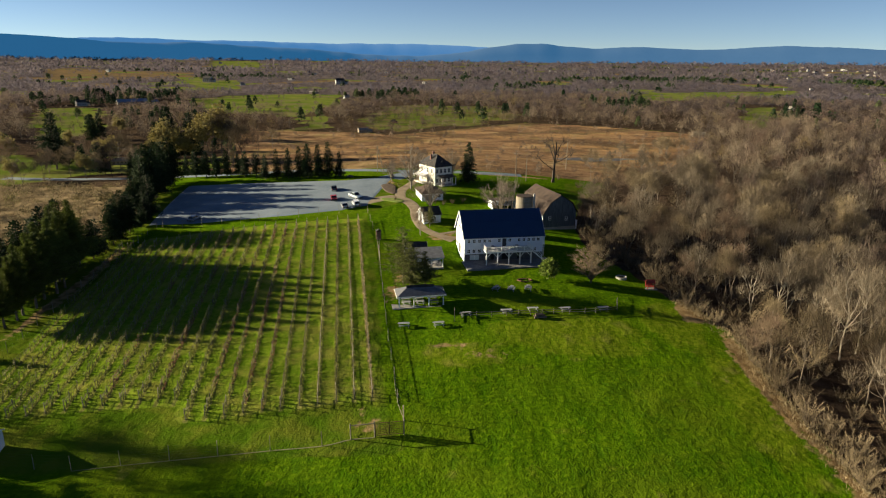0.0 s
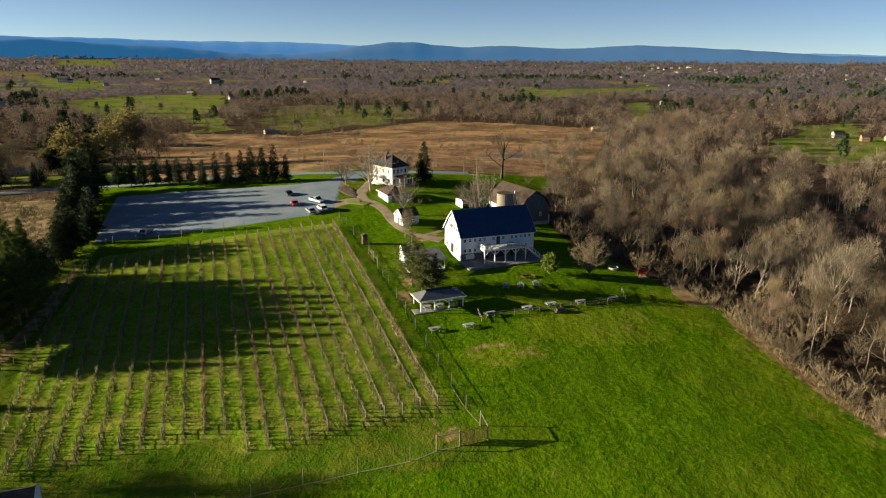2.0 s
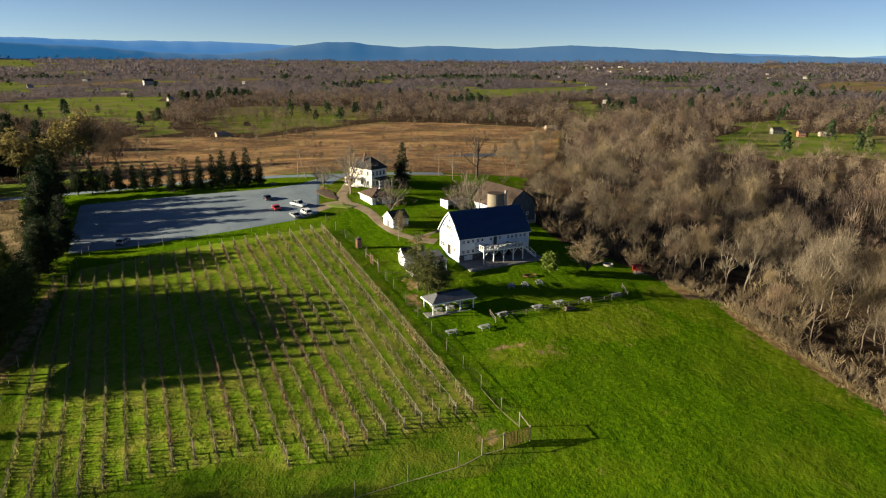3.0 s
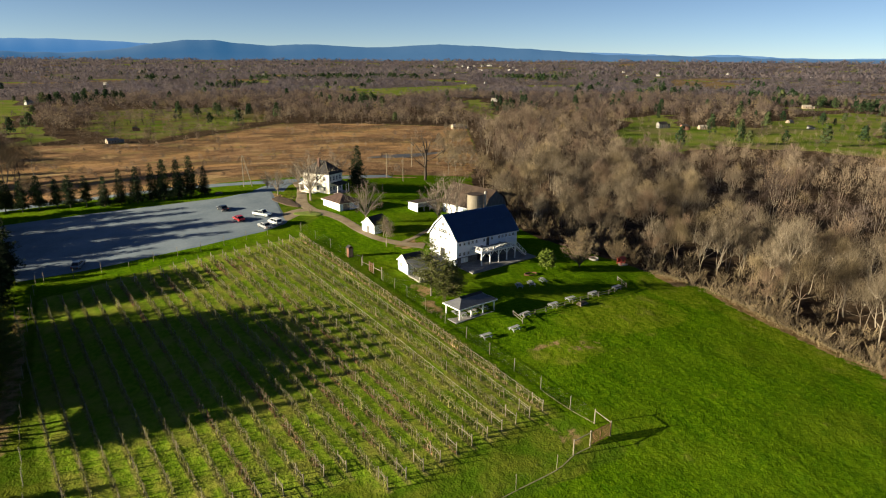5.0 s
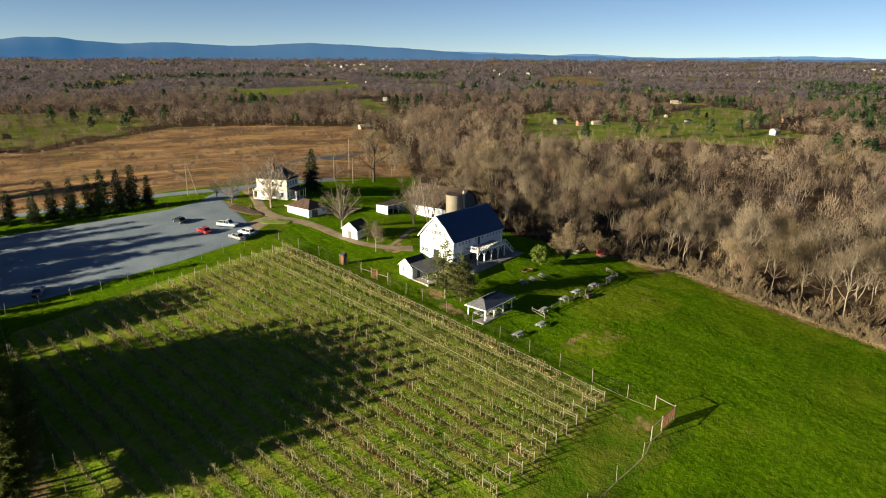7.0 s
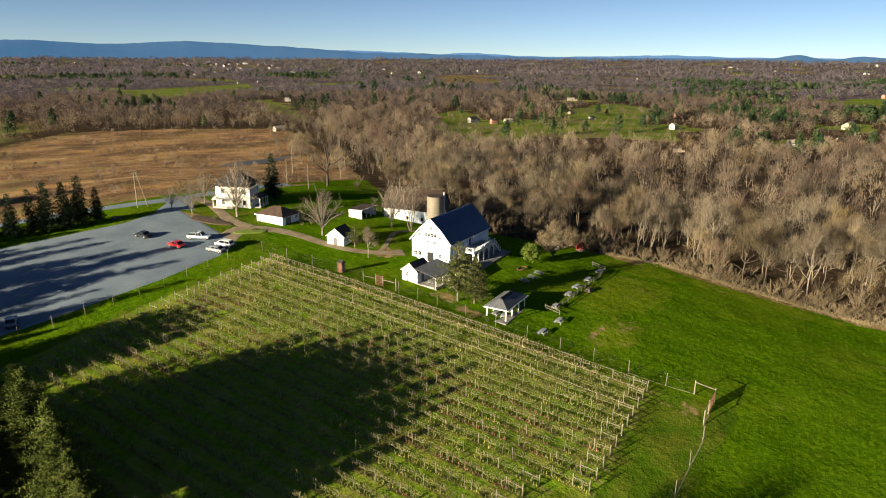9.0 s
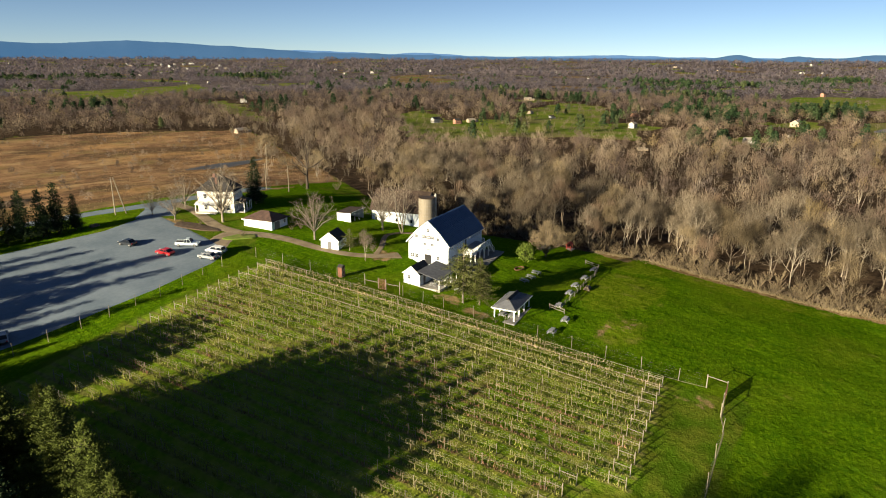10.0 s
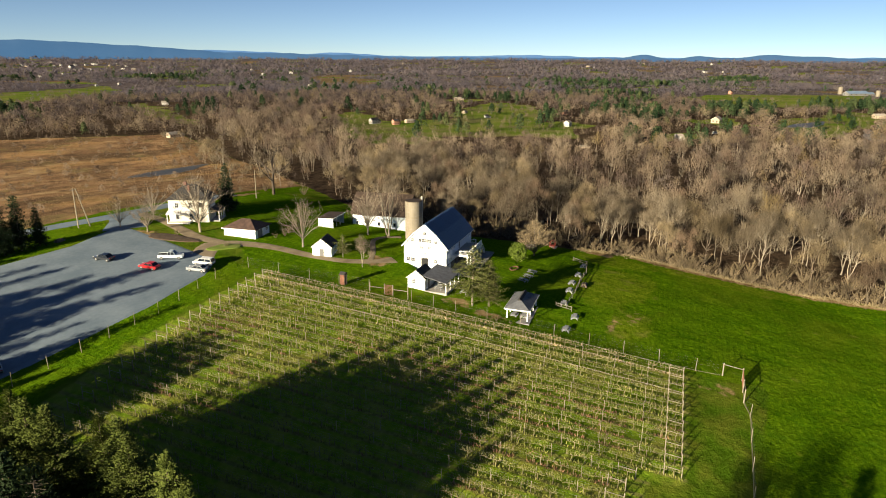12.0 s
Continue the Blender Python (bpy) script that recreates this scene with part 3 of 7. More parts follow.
def build_ground():
    xs, ys = grid_lines(-112, 75, 2.0, 1.045, 1.03, 4900), grid_lines(45, 262, 2.0, 1.15, 1.03, 4900)
    X, Y = np.meshgrid(xs, ys)
    x, y = X.ravel(), Y.ravel()
    z = ground_z(x, y)
    nx, ny = len(xs), len(ys)
    i = (np.arange(ny - 1)[:, None] * nx + np.arange(nx - 1)[None, :]).ravel()
    tris = np.concatenate([np.stack([i, i + 1, i + nx + 1], 1), np.stack([i, i + nx + 1, i + nx], 1)])
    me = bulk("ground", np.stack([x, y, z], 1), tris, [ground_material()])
    me.polygons.foreach_set("use_smooth", np.ones(len(tris), bool))
    site = edge_mask(x, y, SITE_POLY, 2.0)
    open_, green = clearing(x, y)
    far = 1 - site
    marsh = edge_mask(x, y, MARSH_POLY, 4.0)
    brush = edge_mask(x, y, BRUSH_POLY, 3.0)
    wood_edge = [(57, -120), (57.5, 60), (56.5, 95), (57, 118), (50, 130), (43.5, 146), (37, 158), (37.5, 178), (45, 205), (64, 240), (90, 240), (90, -120)]
    forest = np.maximum(edge_mask(x, y, wood_edge, 1.5), far * (1 - open_)) * (1 - marsh) * (1 - brush)
    verge = edge_mask(x, y, [(-110, 235), (-25, 228), (-14, 244), (60, 232), (60, 244), (-20, 256), (-88, 262), (-120, 268)], 2.0)
    forest *= 1 - verge
    lawn_poly = [(-7.5, 84), (-11, 108), (-16, 150), (-22, 183), (-8, 200), (5, 240), (45, 236), (37.5, 178), (37, 158), (43.5, 146), (50, 130), (57, 118), (57, -400), (-97, -400), (-94, 74), (-4.6, 78)]
    lot_verge = edge_mask(x, y, [(-86, 168), (-80.5, 171.8), (-55, 175.8), (-22.5, 179.8), (-17, 200), (-86, 200)], 1.2)
    lawn = np.maximum(np.maximum(edge_mask(x, y, lawn_poly, 1.5), verge), 0.8 * lot_verge)
    thin = np.zeros(len(x))
    for cx, cy, a, b, amt in ((27, 112, 22, 11, 0.72), (46, 119, 8, 12, 0.85), (50, 92, 6, 26, 0.75), (4, 104, 10, 6, 0.55)):
        thin = np.maximum(thin, amt * (1 - smooth(0.4, 1.2, np.hypot((x - cx) / a, (y - cy) / b))))
    dirt = np.zeros(len(x))
    for cx, cy, a, b, amt in ((1.5, 107, 4.2, 1.8, 0.58), (-10.5, 83.8, 3.0, 2.2, 0.52), (-12, 87.5, 2, 3, 0.46), (-83.5, 140, 2.0, 32, 0.75), (52.0, 125, 3.6, 6, 0.9), (55.2, 98, 2.1, 26, 0.85),
                              (56, 68, 2.2, 18, 0.85), (-10.5, 129, 2.0, 5, 0.7), (-9, 137, 3, 4, 0.55), (-19, 222, 3.5, 5, 0.65), (0.5, 163, 5, 4, 0.7), (26, 240, 20, 3, 0.6), (49, 99, 1.2, 6, 0.5), (8.5, 104.5, 6, 3, 0.42)):
        dirt = np.maximum(dirt, amt * (1 - smooth(0.5, 1.25, np.hypot((x - cx) / a, (y - cy) / b))))
    # distant: woodland floor far off, where the colour carries the haze
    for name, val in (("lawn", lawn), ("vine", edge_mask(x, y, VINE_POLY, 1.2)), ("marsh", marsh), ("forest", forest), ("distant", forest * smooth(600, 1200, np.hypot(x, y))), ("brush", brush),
                      ("open", open_ * far * (1 - marsh) * (1 - brush)), ("green", green * far * (1 - marsh) * (1 - brush)), ("thin", thin), ("dirt", dirt)):
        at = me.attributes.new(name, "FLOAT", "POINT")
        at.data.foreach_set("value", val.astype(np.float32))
    ob = new("ground", me)
    tagged(ob, "rolling ground of mown green grass, marsh and leaf litter", "ground", kind="structure")


build_ground()


def draped(name, pts, widths, lift, mat, label, category, step=2.0):
    """A road or path laid on the ground along a line of points; its edges go down into the ground."""
    P = [Vector((*p, 0)) for p in pts]
    line, wid = [], []
    for k in range(len(P) - 1):
        p0, p1, p2, p3 = P[max(k - 1, 0)], P[k], P[k + 1], P[min(k + 2, len(P) - 1)]
        c = max(2, int((p2 - p1).length / step))
        for j in range(c + (k == len(P) - 2)):
            t = j / c
            line.append(0.5 * ((2 * p1) + (p2 - p0) * t + (2 * p0 - 5 * p1 + 4 * p2 - p3) * t * t + (3 * p1 - p0 - 3 * p2 + p3) * t**3))
            wid.append(widths[k] * (1 - t) + widths[k + 1] * t)
    g = Geo()
    m = 6
    vs, fs = [], []
    for k, c in enumerate(line):
        d = (line[min(k + 1, len(line) - 1)] - line[max(k - 1, 0)]).normalized()
        s = Vector((d.y, -d.x, 0))
        w = wid[k] * (1 + 0.07 * float(waves(c.x, c.y, 3, 6.0)))
        for j in range(m + 1):
            q = c + s * w * (j / m - 0.5)
            edge = j in (0, m)
            vs.append((q.x, q.y, gz(q.x, q.y) + (lift if not edge else -0.03)))
    for k in range(len(line) - 1):
        for j in range(m):
            a = k * (m + 1) + j
            fs.append((a, a + 1, a + m + 2, a + m + 1))
    g.add(vs, fs)
    me = g.mesh(name, [mat])
    ob = new(name, me)
    return tagged(ob, label, category, kind="structure")


def car_park():
    """The asphalt lot: a sheet over the ground between its four sides."""
    near = [(-86, 182.5), (-63, 182.8), (-46, 183.8), (-30, 187.0), (-22.5, 191.5)]
    far = [(-94, 236), (-70, 233), (-48, 229.5), (-34, 228), (-17, 233)]
    g, n, m = Geo(), 48, 40
    vs, fs = [], []
    for i in range(n + 1):
        t = i / n * (len(near) - 1)
        k = min(int(t), len(near) - 2)
        f = t - k
        a = Vector(near[k]).lerp(Vector(near[k + 1]), f)
        b = Vector(far[k]).lerp(Vector(far[k + 1]), f)
        for j in range(m + 1):
            p = a.lerp(b, j / m)
            rim = i in (0, n) or j in (0, m)
            vs.append((p.x, p.y, gz(p.x, p.y) + (-0.03 if rim else 0.07)))
    for i in range(n):
        for j in range(m):
            a = i * (m + 1) + j
            fs.append((a, a + m + 1, a + m + 2, a + 1))
    g.add(vs, fs)
    tagged(new("car_park", g.mesh("car_park", [ASPHALT])), "worn grey asphalt car park with long tree shadows", "car park", kind="structure")


car_park()
draped("road", [(-190, 278), (-130, 266), (-90, 259), (-50, 254), (-28, 248), (-8, 243), (30, 243)], [6.5] * 7, 0.06, ASPHALT, "narrow grey asphalt country road beside the marsh", "road")
draped("lot_entrance", [(-19, 229), (-14, 236), (-9, 243)], [12, 9, 9], 0.075, ASPHALT, "asphalt entrance joining the car park and the road", "road")
draped("drive", [(-24, 195.5), (-16, 200.5), (-10.5, 195.5), (-8.0, 187.5), (-7.0, 177), (-4.8, 169), (-0.5, 163.5), (3.5, 160.5)], [6.5, 6.5, 4.6, 3.8, 3.2, 3.0, 3.2, 4.5], 0.055, GRAVEL,
       "tan gravel drive curving past the sheds to the barn", "driveway")
draped("garden_path", [(-1.0, 164.5), (4.5, 167.5), (9.0, 170.8), (13.5, 173.6), (18, 173.0), (21, 170)], [1.6, 1.5, 1.5, 1.6, 1.8, 2.2], 0.05, GRAVEL, "narrow tan gravel path across the lawn", "path")
draped("house_drive", [(-13, 201), (-13.5, 209), (-11, 218), (-8, 229), (-7, 240)], [4.0, 4.0, 3.5, 3.5, 4.0], 0.045, GRAVEL, "gravel drive running past the farmhouse", "driveway")


def pond(cx, cy, a, b, z, label, turn=0.0):
    """A sheet of still water with an uneven bank."""
    g, n = Geo(), 40
    ring = []
    for i in range(n):
        t = 2 * math.pi * i / n
        r = 1 + 0.18 * math.sin(3 * t + 1) + 0.1 * math.sin(5 * t)
        px, py = a * r * math.cos(t), b * r * math.sin(t) + 0.15 * b * math.cos(t)
        ring.append((cx + px * math.cos(radians(turn)) - py * math.sin(radians(turn)), cy + px * math.sin(radians(turn)) + py * math.cos(radians(turn))))
    g.add([(*p, z) for p in ring] + [(*p, z - 3.0) for p in ring], [tuple(range(n))] + [(i, n + i, n + (i + 1) % n, (i + 1) % n) for i in range(n)])
    tagged(new("pond", g.mesh("pond", [POND])), label, "water", kind="structure")


pond(78, 334, 20, 6.5, -1.86, "small still dark pond in the marsh")
pond(532, 79, 36, 9, gz(532, 79) + 0.5, "pale still farm pond among lawns", -20)
pond(462, 34, 42, 8, gz(462, 34) + 0.5, "pale still farm pond among lawns")


# ---- hills on the horizon ----
def hill_backdrop(name, dist, rows, lift, hazed_base_c, haze_glow_c, seed, label):
    """A long far ridge, its haze put into colour and glow. rows: (compass degrees, width in degrees, height in degrees)
    of soft swells, over a base height.
    """
    az = np.arange(-75, 130.01, 0.35)
    el = np.full(len(az), lift)
    for a, w, hgt in rows:
        el = el + hgt * np.exp(-((az - a) / w)**2)
    el = el + 0.035 * waves(az * 10, az * 0, seed, 22.0) + 0.012 * waves(az * 10, az * 0, seed + 1, 5.0)
    prof = [(0.0, -0.9), (0.30, 0.0), (0.62, 0.62), (0.85, 0.93), (1.0, 1.0)]
    vs, fs = [], []
    for a, e in zip(np.radians(az), el):
        for f, k in prof:
            d = dist * (0.93 + 0.07 * f)
            top = d * math.tan(radians(e)) + EYE
            vs.append((d * math.sin(a), d * math.cos(a), -30 + (top + 30) * max(k, 0)))
    m = len(prof)
    for i in range(len(az) - 1):
        for j in range(m - 1):
            b = i * m + j
            fs.append((b, b + m, b + m + 1, b + 1))
    g = Geo().add(vs, fs)
    mt = material(name + "_woods", hazed_base_c, tuple(v * 1.25 for v in hazed_base_c), 160.0, 1.0)
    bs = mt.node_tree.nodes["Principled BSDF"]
    # the ridge is no lamp: this blue emission stands in for distance haze
    bs.inputs["Emission Color"].default_value = (*haze_glow_c, 1)
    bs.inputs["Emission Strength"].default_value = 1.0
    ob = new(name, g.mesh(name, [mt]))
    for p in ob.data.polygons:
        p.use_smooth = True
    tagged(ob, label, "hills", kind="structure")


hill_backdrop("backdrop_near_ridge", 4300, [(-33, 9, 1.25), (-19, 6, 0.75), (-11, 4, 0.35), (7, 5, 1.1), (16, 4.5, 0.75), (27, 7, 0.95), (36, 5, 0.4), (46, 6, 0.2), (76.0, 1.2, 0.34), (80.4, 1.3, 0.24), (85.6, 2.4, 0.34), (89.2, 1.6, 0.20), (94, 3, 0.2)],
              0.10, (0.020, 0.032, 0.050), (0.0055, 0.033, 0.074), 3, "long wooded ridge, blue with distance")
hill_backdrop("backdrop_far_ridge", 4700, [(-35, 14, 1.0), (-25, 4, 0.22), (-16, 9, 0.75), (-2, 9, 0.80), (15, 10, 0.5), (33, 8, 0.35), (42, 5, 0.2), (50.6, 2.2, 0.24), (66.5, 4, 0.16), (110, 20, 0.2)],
              0.18, (0.035, 0.055, 0.080), (0.018, 0.060, 0.130), 9, "farther ridge on the horizon, pale blue with distance haze")


# ---- the barn ----
def wall_with_windows(g, x0, x1, z0, z1, y, depth, holes):
    """A wall in the x-z plane, y to y + depth, with rectangular openings (x0, z0, x1, z1) that go through."""
    xs = sorted({x0, x1, *[h[0] for h in holes], *[h[2] for h in holes]})
    zs = sorted({z0, z1, *[h[1] for h in holes], *[h[3] for h in holes]})
    for a, b in zip(xs, xs[1:]):
        for c, d in zip(zs, zs[1:]):
            if not any(h[0] <= (a + b) / 2 <= h[2] and h[1] <= (c + d) / 2 <= h[3] for h in holes):
                g.box(a, y, c, b, y + depth, d)


def window(parent, x, z, w, h, m, label=""):
    """A window with frame and panes; it lies in the x-z plane of m and looks towards its -y."""
    t = 0.07
    a, b = w / 2 + t, w / 2
    vs = [(p, y, q) for y in (-0.05, 0.06) for p, q in ((-a, -t), (a, -t), (a, h + t), (-a, h + t), (-b, 0), (b, 0), (b, h), (-b, h))]
    fs = []
    for i in range(4):
        j = (i + 1) % 4
        fs += [(i, j, 4 + j, 4 + i), (8 + i, 12 + i, 12 + j, 8 + j), (i, 8 + i, 8 + j, j), (4 + i, 4 + j, 12 + j, 12 + i)]
    win = part("window", Geo().add(vs, fs), TRIM, parent, label, m @ pose(x, 0, z))
    part("pane", Geo().box(-w / 2, 0.045, 0, w / 2, 0.065, h), GLASS, win)
    part("muntin", Geo().box(-0.02, -0.02, 0, 0.02, 0.04, h), TRIM, win)
    part("muntin", Geo().box(-w / 2, -0.021, h / 2 - 0.02, w / 2, 0.041, h / 2 + 0.02), TRIM, win)
    return win


def roof_sheet(g, profile, x0, x1, t):
    """A bent roof: the profile's (y, z) points along x from x0 to x1, t thick."""
    for (ya, za), (yb, zb) in zip(profile, profile[1:]):
        n = Vector((0, -(zb - za), yb - ya)).normalized() * t
        g.add([(x0, ya, za), (x1, ya, za), (x1, yb, zb), (x0, yb, zb), (x0, ya + n.y, za + n.z), (x1, ya + n.y, za + n.z), (x1, yb + n.y, zb + n.z), (x0, yb + n.y, zb + n.z)],
              [(0, 1, 2, 3), (7, 6, 5, 4), (0, 4, 5, 1), (1, 5, 6, 2), (2, 6, 7, 3), (3, 7, 4, 0)])


def railing(parent, p, q, height, post_gap=1.8):
    """A white rail with posts, two bars and balusters from p to q."""
    p, q = Vector(p), Vector(q)
    n = max(1, round((q - p).length / post_gap))
    for i in range(n + 1):
        c = p.lerp(q, i / n)
        part("rail_post", Geo().box(c.x - 0.06, c.y - 0.06, c.z, c.x + 0.06, c.y + 0.06, c.z + height + 0.06), TRIM, parent)
    up = Vector((0, 0, 1))
    part("handrail", Geo().beam(p + up * height, q + up * height, 0.12, 0.07), TRIM, parent)
    part("lower_rail", Geo().beam(p + up * 0.15, q + up * 0.15, 0.07, 0.07), TRIM, parent)
    me = Geo().box(-0.022, -0.022, 0.15, 0.022, 0.022, height).mesh("baluster", [TRIM])
    k = max(2, int((q - p).length / 0.24))
    for i in range(1, k):
        part("baluster", me, None, parent, at=Matrix.Translation(p.lerp(q, i / k)))


BARN_TURN = 9.6


def barn():
    L, D, base, eave, brk, apex = 19.4, 10.6, 0.2, 7.15, 10.0, 12.45
    b = thing("barn", pose(5.5, 147.5, 0, 0, 0, BARN_TURN), "large white-sided barn with dark blue-black gambrel roof and raised deck", "barn")
    ups = [(x, 5.75, x + 0.62, 6.45) for x in (0.75, 2.05, 3.35, 4.6, 5.8, 8.2, 10.8, 13.1, 14.3, 15.5, 16.7, 17.9)]
    low = [(x, 3.3, x + 0.62, 4.05) for x in (0.75, 2.05, 3.35, 17.2)]
    doors = [(9.25, 4.62, 10.25, 6.6)]
    cellar = [(1.35, 1.5, 3.6, 2.75), (6.4, 1.4, 7.4, 2.9), (9.2, 1.4, 11.4, 2.9), (13.1, 1.4, 14.1, 2.9)]
    g = Geo()
    wall_with_windows(g, 0, L, 2.95, eave, 0, 0.25, ups + low + doors)
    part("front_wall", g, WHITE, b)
    g = Geo()
    wall_with_windows(g, 0, L, base, 2.95, 0.02, 0.25, cellar)
    part("cellar_wall", g, CELLAR, b, "dark stone cellar wall")
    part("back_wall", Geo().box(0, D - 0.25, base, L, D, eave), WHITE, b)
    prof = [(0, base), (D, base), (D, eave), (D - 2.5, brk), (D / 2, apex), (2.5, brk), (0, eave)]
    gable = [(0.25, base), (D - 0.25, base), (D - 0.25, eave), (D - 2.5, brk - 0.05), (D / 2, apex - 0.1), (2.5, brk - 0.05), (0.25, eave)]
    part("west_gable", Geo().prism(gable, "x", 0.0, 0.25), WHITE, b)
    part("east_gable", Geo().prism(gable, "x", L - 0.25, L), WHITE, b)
    r = Geo()
    outer = [(-0.45, eave - 0.25), (2.4, brk + 0.08), (D / 2, apex + 0.05), (D - 2.4, brk + 0.08), (D + 0.45, eave - 0.25)]
    roof_sheet(r, outer, -0.35, L + 0.35, 0.14)
    roof = part("roof", r, NAVY_ROOF, b, "dark blue-black standing-seam metal roof")
    for i in range(int(L / 0.62) + 1):
        x = -0.2 + i * 0.62
        s = Geo()
        for (ya, za), (yb, zb) in zip(outer, outer[1:]):
            n = Vector((0, -(zb - za), yb - ya)).normalized() * 0.16
            s.beam((x, ya + n.y, za + n.z), (x, yb + n.y, zb + n.z), 0.05, 0.06)
        part("roof_seam", s, NAVY_ROOF, roof)
    for x in (-0.38, L + 0.38):
        t = Geo()
        for p, q in zip(outer, outer[1:]):
            t.beam((x, p[0], p[1] - 0.05), (x, q[0], q[1] - 0.05), 0.06, 0.26)
        part("gable_trim", t, TRIM, b)
    part("eave_board", Geo().box(-0.3, -0.40, eave - 0.42, L + 0.3, -0.34, eave - 0.18), TRIM, b)
    part("corner_board", Geo().box(-0.03, -0.03, base, 0.16, 0, eave - 0.4), TRIM, b)
    part("corner_board", Geo().box(L - 0.16, -0.03, base, L + 0.03, 0, eave - 0.4), TRIM, b)
    front = pose(0, 0.1, 0)
    for x0, z0, x1, z1 in ups + low:
        window(b, (x0 + x1) / 2, z0, x1 - x0, z1 - z0, front)
    d = part("deck_door", Geo().box(9.25, 0.1, 4.62, 10.25, 0.18, 6.6), plain("dark_door_paint", (0.03, 0.03, 0.04), 0.5), b, "dark door opening on to the deck")
    part("door_handle", Geo().box(10.08, 0.05, 5.55, 10.16, 0.1, 5.7), WIRE, d)
    blue = plain("pale_blue_door_paint", (0.42, 0.50, 0.56), 0.55)
    cd = part("cellar_door", Geo().box(1.35, 0.1, 1.5, 3.6, 0.18, 2.75), blue, b, "pale blue-grey cellar doors")
    part("door_frame", Geo().box(2.44, 0.06, 1.5, 2.51, 0.1, 2.75), TRIM, cd)
    for x0, z0, x1, z1 in cellar[1:]:
        part("cellar_opening", Geo().box(x0, 0.18, z0, x1, 0.24, z1), DARK, b, "dark cellar doorway under the deck")
    # west gable: its windows look to -x
    west = pose(0, 0, 0, 0, 0, -90)
    for y, z, w, h in ((5.3, 9.9, 0.75, 0.75), (4.1, 8.2, 0.7, 0.8), (4.9, 8.2, 0.7, 0.8), (5.7, 8.2, 0.7, 0.8), (6.5, 8.2, 0.7, 0.8), (2.6, 8.0, 0.65, 0.75), (8.4, 8.2, 0.65, 0.75),
                       (4.2, 6.6, 0.8, 0.55), (6.1, 6.6, 0.8, 0.55), (8.3, 3.3, 0.9, 0.9), (9.5, 3.3, 0.9, 0.9), (2.6, 3.4, 0.7, 0.8)):
        window(b, -y, z, w, h, pose(-0.08, 0, 0) @ west)
    wd = part("west_door", Geo().box(-0.06, 4.4, 2.0, 0.02, 6.2, 4.4), DARK, b, "dark double door in the gable wall")
    part("door_frame", Geo().box(-0.1, 4.25, 2.0, -0.06, 4.4, 4.55).box(-0.1, 6.2, 2.0, -0.06, 6.35, 4.55).box(-0.1, 4.4, 4.4, -0.06, 6.2, 4.55), TRIM, wd)
    part("hanging_sign", Geo().box(-0.08, 4.8, 5.35, -0.03, 5.8, 5.75), plain("pale_green_sign", (0.45, 0.5, 0.25), 0.6), b, "small pale green sign board")
    # annex on the far gable
    an = part("annex", Geo().prism([(3.2, 4.0), (5.4, 4.0), (5.4, 6.0), (4.3, 6.35), (3.2, 6.0)], "x", L, L + 1.5), WHITE, b, "small white box annex on the gable")
    part("annex_floor", Geo().box(L, 3.2, 3.8, L + 1.6, 5.5, 4.0), TRIM, an)
    part("annex_post", Geo().box(L + 1.35, 3.25, 0.3, L + 1.5, 3.4, 3.8), TRIM, an)
    # deck
    dk0, dk1, dy, fz = 4.3, 15.6, -4.0, 4.55
    deck = part("deck", Geo().box(dk0, dy, fz - 0.28, dk1, 0.0, fz), TRIM, b, "white raised timber deck with railings")
    wood = material("grey_deck_boards", (0.20, 0.20, 0.21), (0.34, 0.34, 0.34), 0.6, 0.8, stretch=(1, 8, 1))
    for i in range(28):
        y = dy + i * (4.0 / 28)
        part("deck_board", Geo().box(dk0 + 0.02, y + 0.006, fz, dk1 - 0.02, y + 4.0 / 28 - 0.006, fz + 0.03), wood, deck)
    railing(deck, (dk0 + 0.08, dy + 0.08, fz), (dk1 - 0.08, dy + 0.08, fz), 1.05, 1.9)
    railing(deck, (dk0 + 0.08, dy + 0.3, fz), (dk0 + 0.08, -0.15, fz), 1.05)
    railing(deck, (dk1 - 0.08, dy + 1.5, fz), (dk1 - 0.08, -0.15, fz), 1.05)
    for i in range(5):
        x = dk0 + 0.25 + i * (dk1 - dk0 - 0.5) / 4
        part("deck_post", Geo().box(x - 0.12, dy + 0.15, 0.6, x + 0.12, dy + 0.39, fz - 0.28), TRIM, deck)
        for sgn in (-1, 1):
            if (i == 0 and sgn < 0) or (i == 4 and sgn > 0):
                continue
            part("knee_brace", Geo().beam((x, dy + 0.27, fz - 1.5), (x + sgn * 1.15, dy + 0.27, fz - 0.3), 0.12, 0.12), TRIM, deck)
    # deck stairs going down to the east
    st = part("deck_stairs", Geo().beam((dk1, dy + 0.3, fz - 0.1), (dk1 + 3.6, dy + 0.3, 1.3), 0.08, 0.3), TRIM, b, "white wooden stairs down from the deck")
    part("stringer", Geo().beam((dk1, dy + 1.4, fz - 0.1), (dk1 + 3.6, dy + 1.4, 1.3), 0.08, 0.3), TRIM, st)
    for i in range(16):
        x, z = dk1 + 0.22 * i + 0.05, fz - 0.2 * i - 0.12
        part("tread", Geo().box(x, dy + 0.3, z - 0.04, x + 0.27, dy + 1.4, z), wood, st)
    part("stair_rail", Geo().beam((dk1, dy + 0.27, fz + 0.95), (dk1 + 3.6, dy + 0.27, 2.3), 0.07, 0.09), TRIM, st)
    part("stair_rail", Geo().beam((dk1, dy + 0.27, fz + 0.45), (dk1 + 3.6, dy + 0.27, 1.8), 0.05, 0.06), TRIM, st)
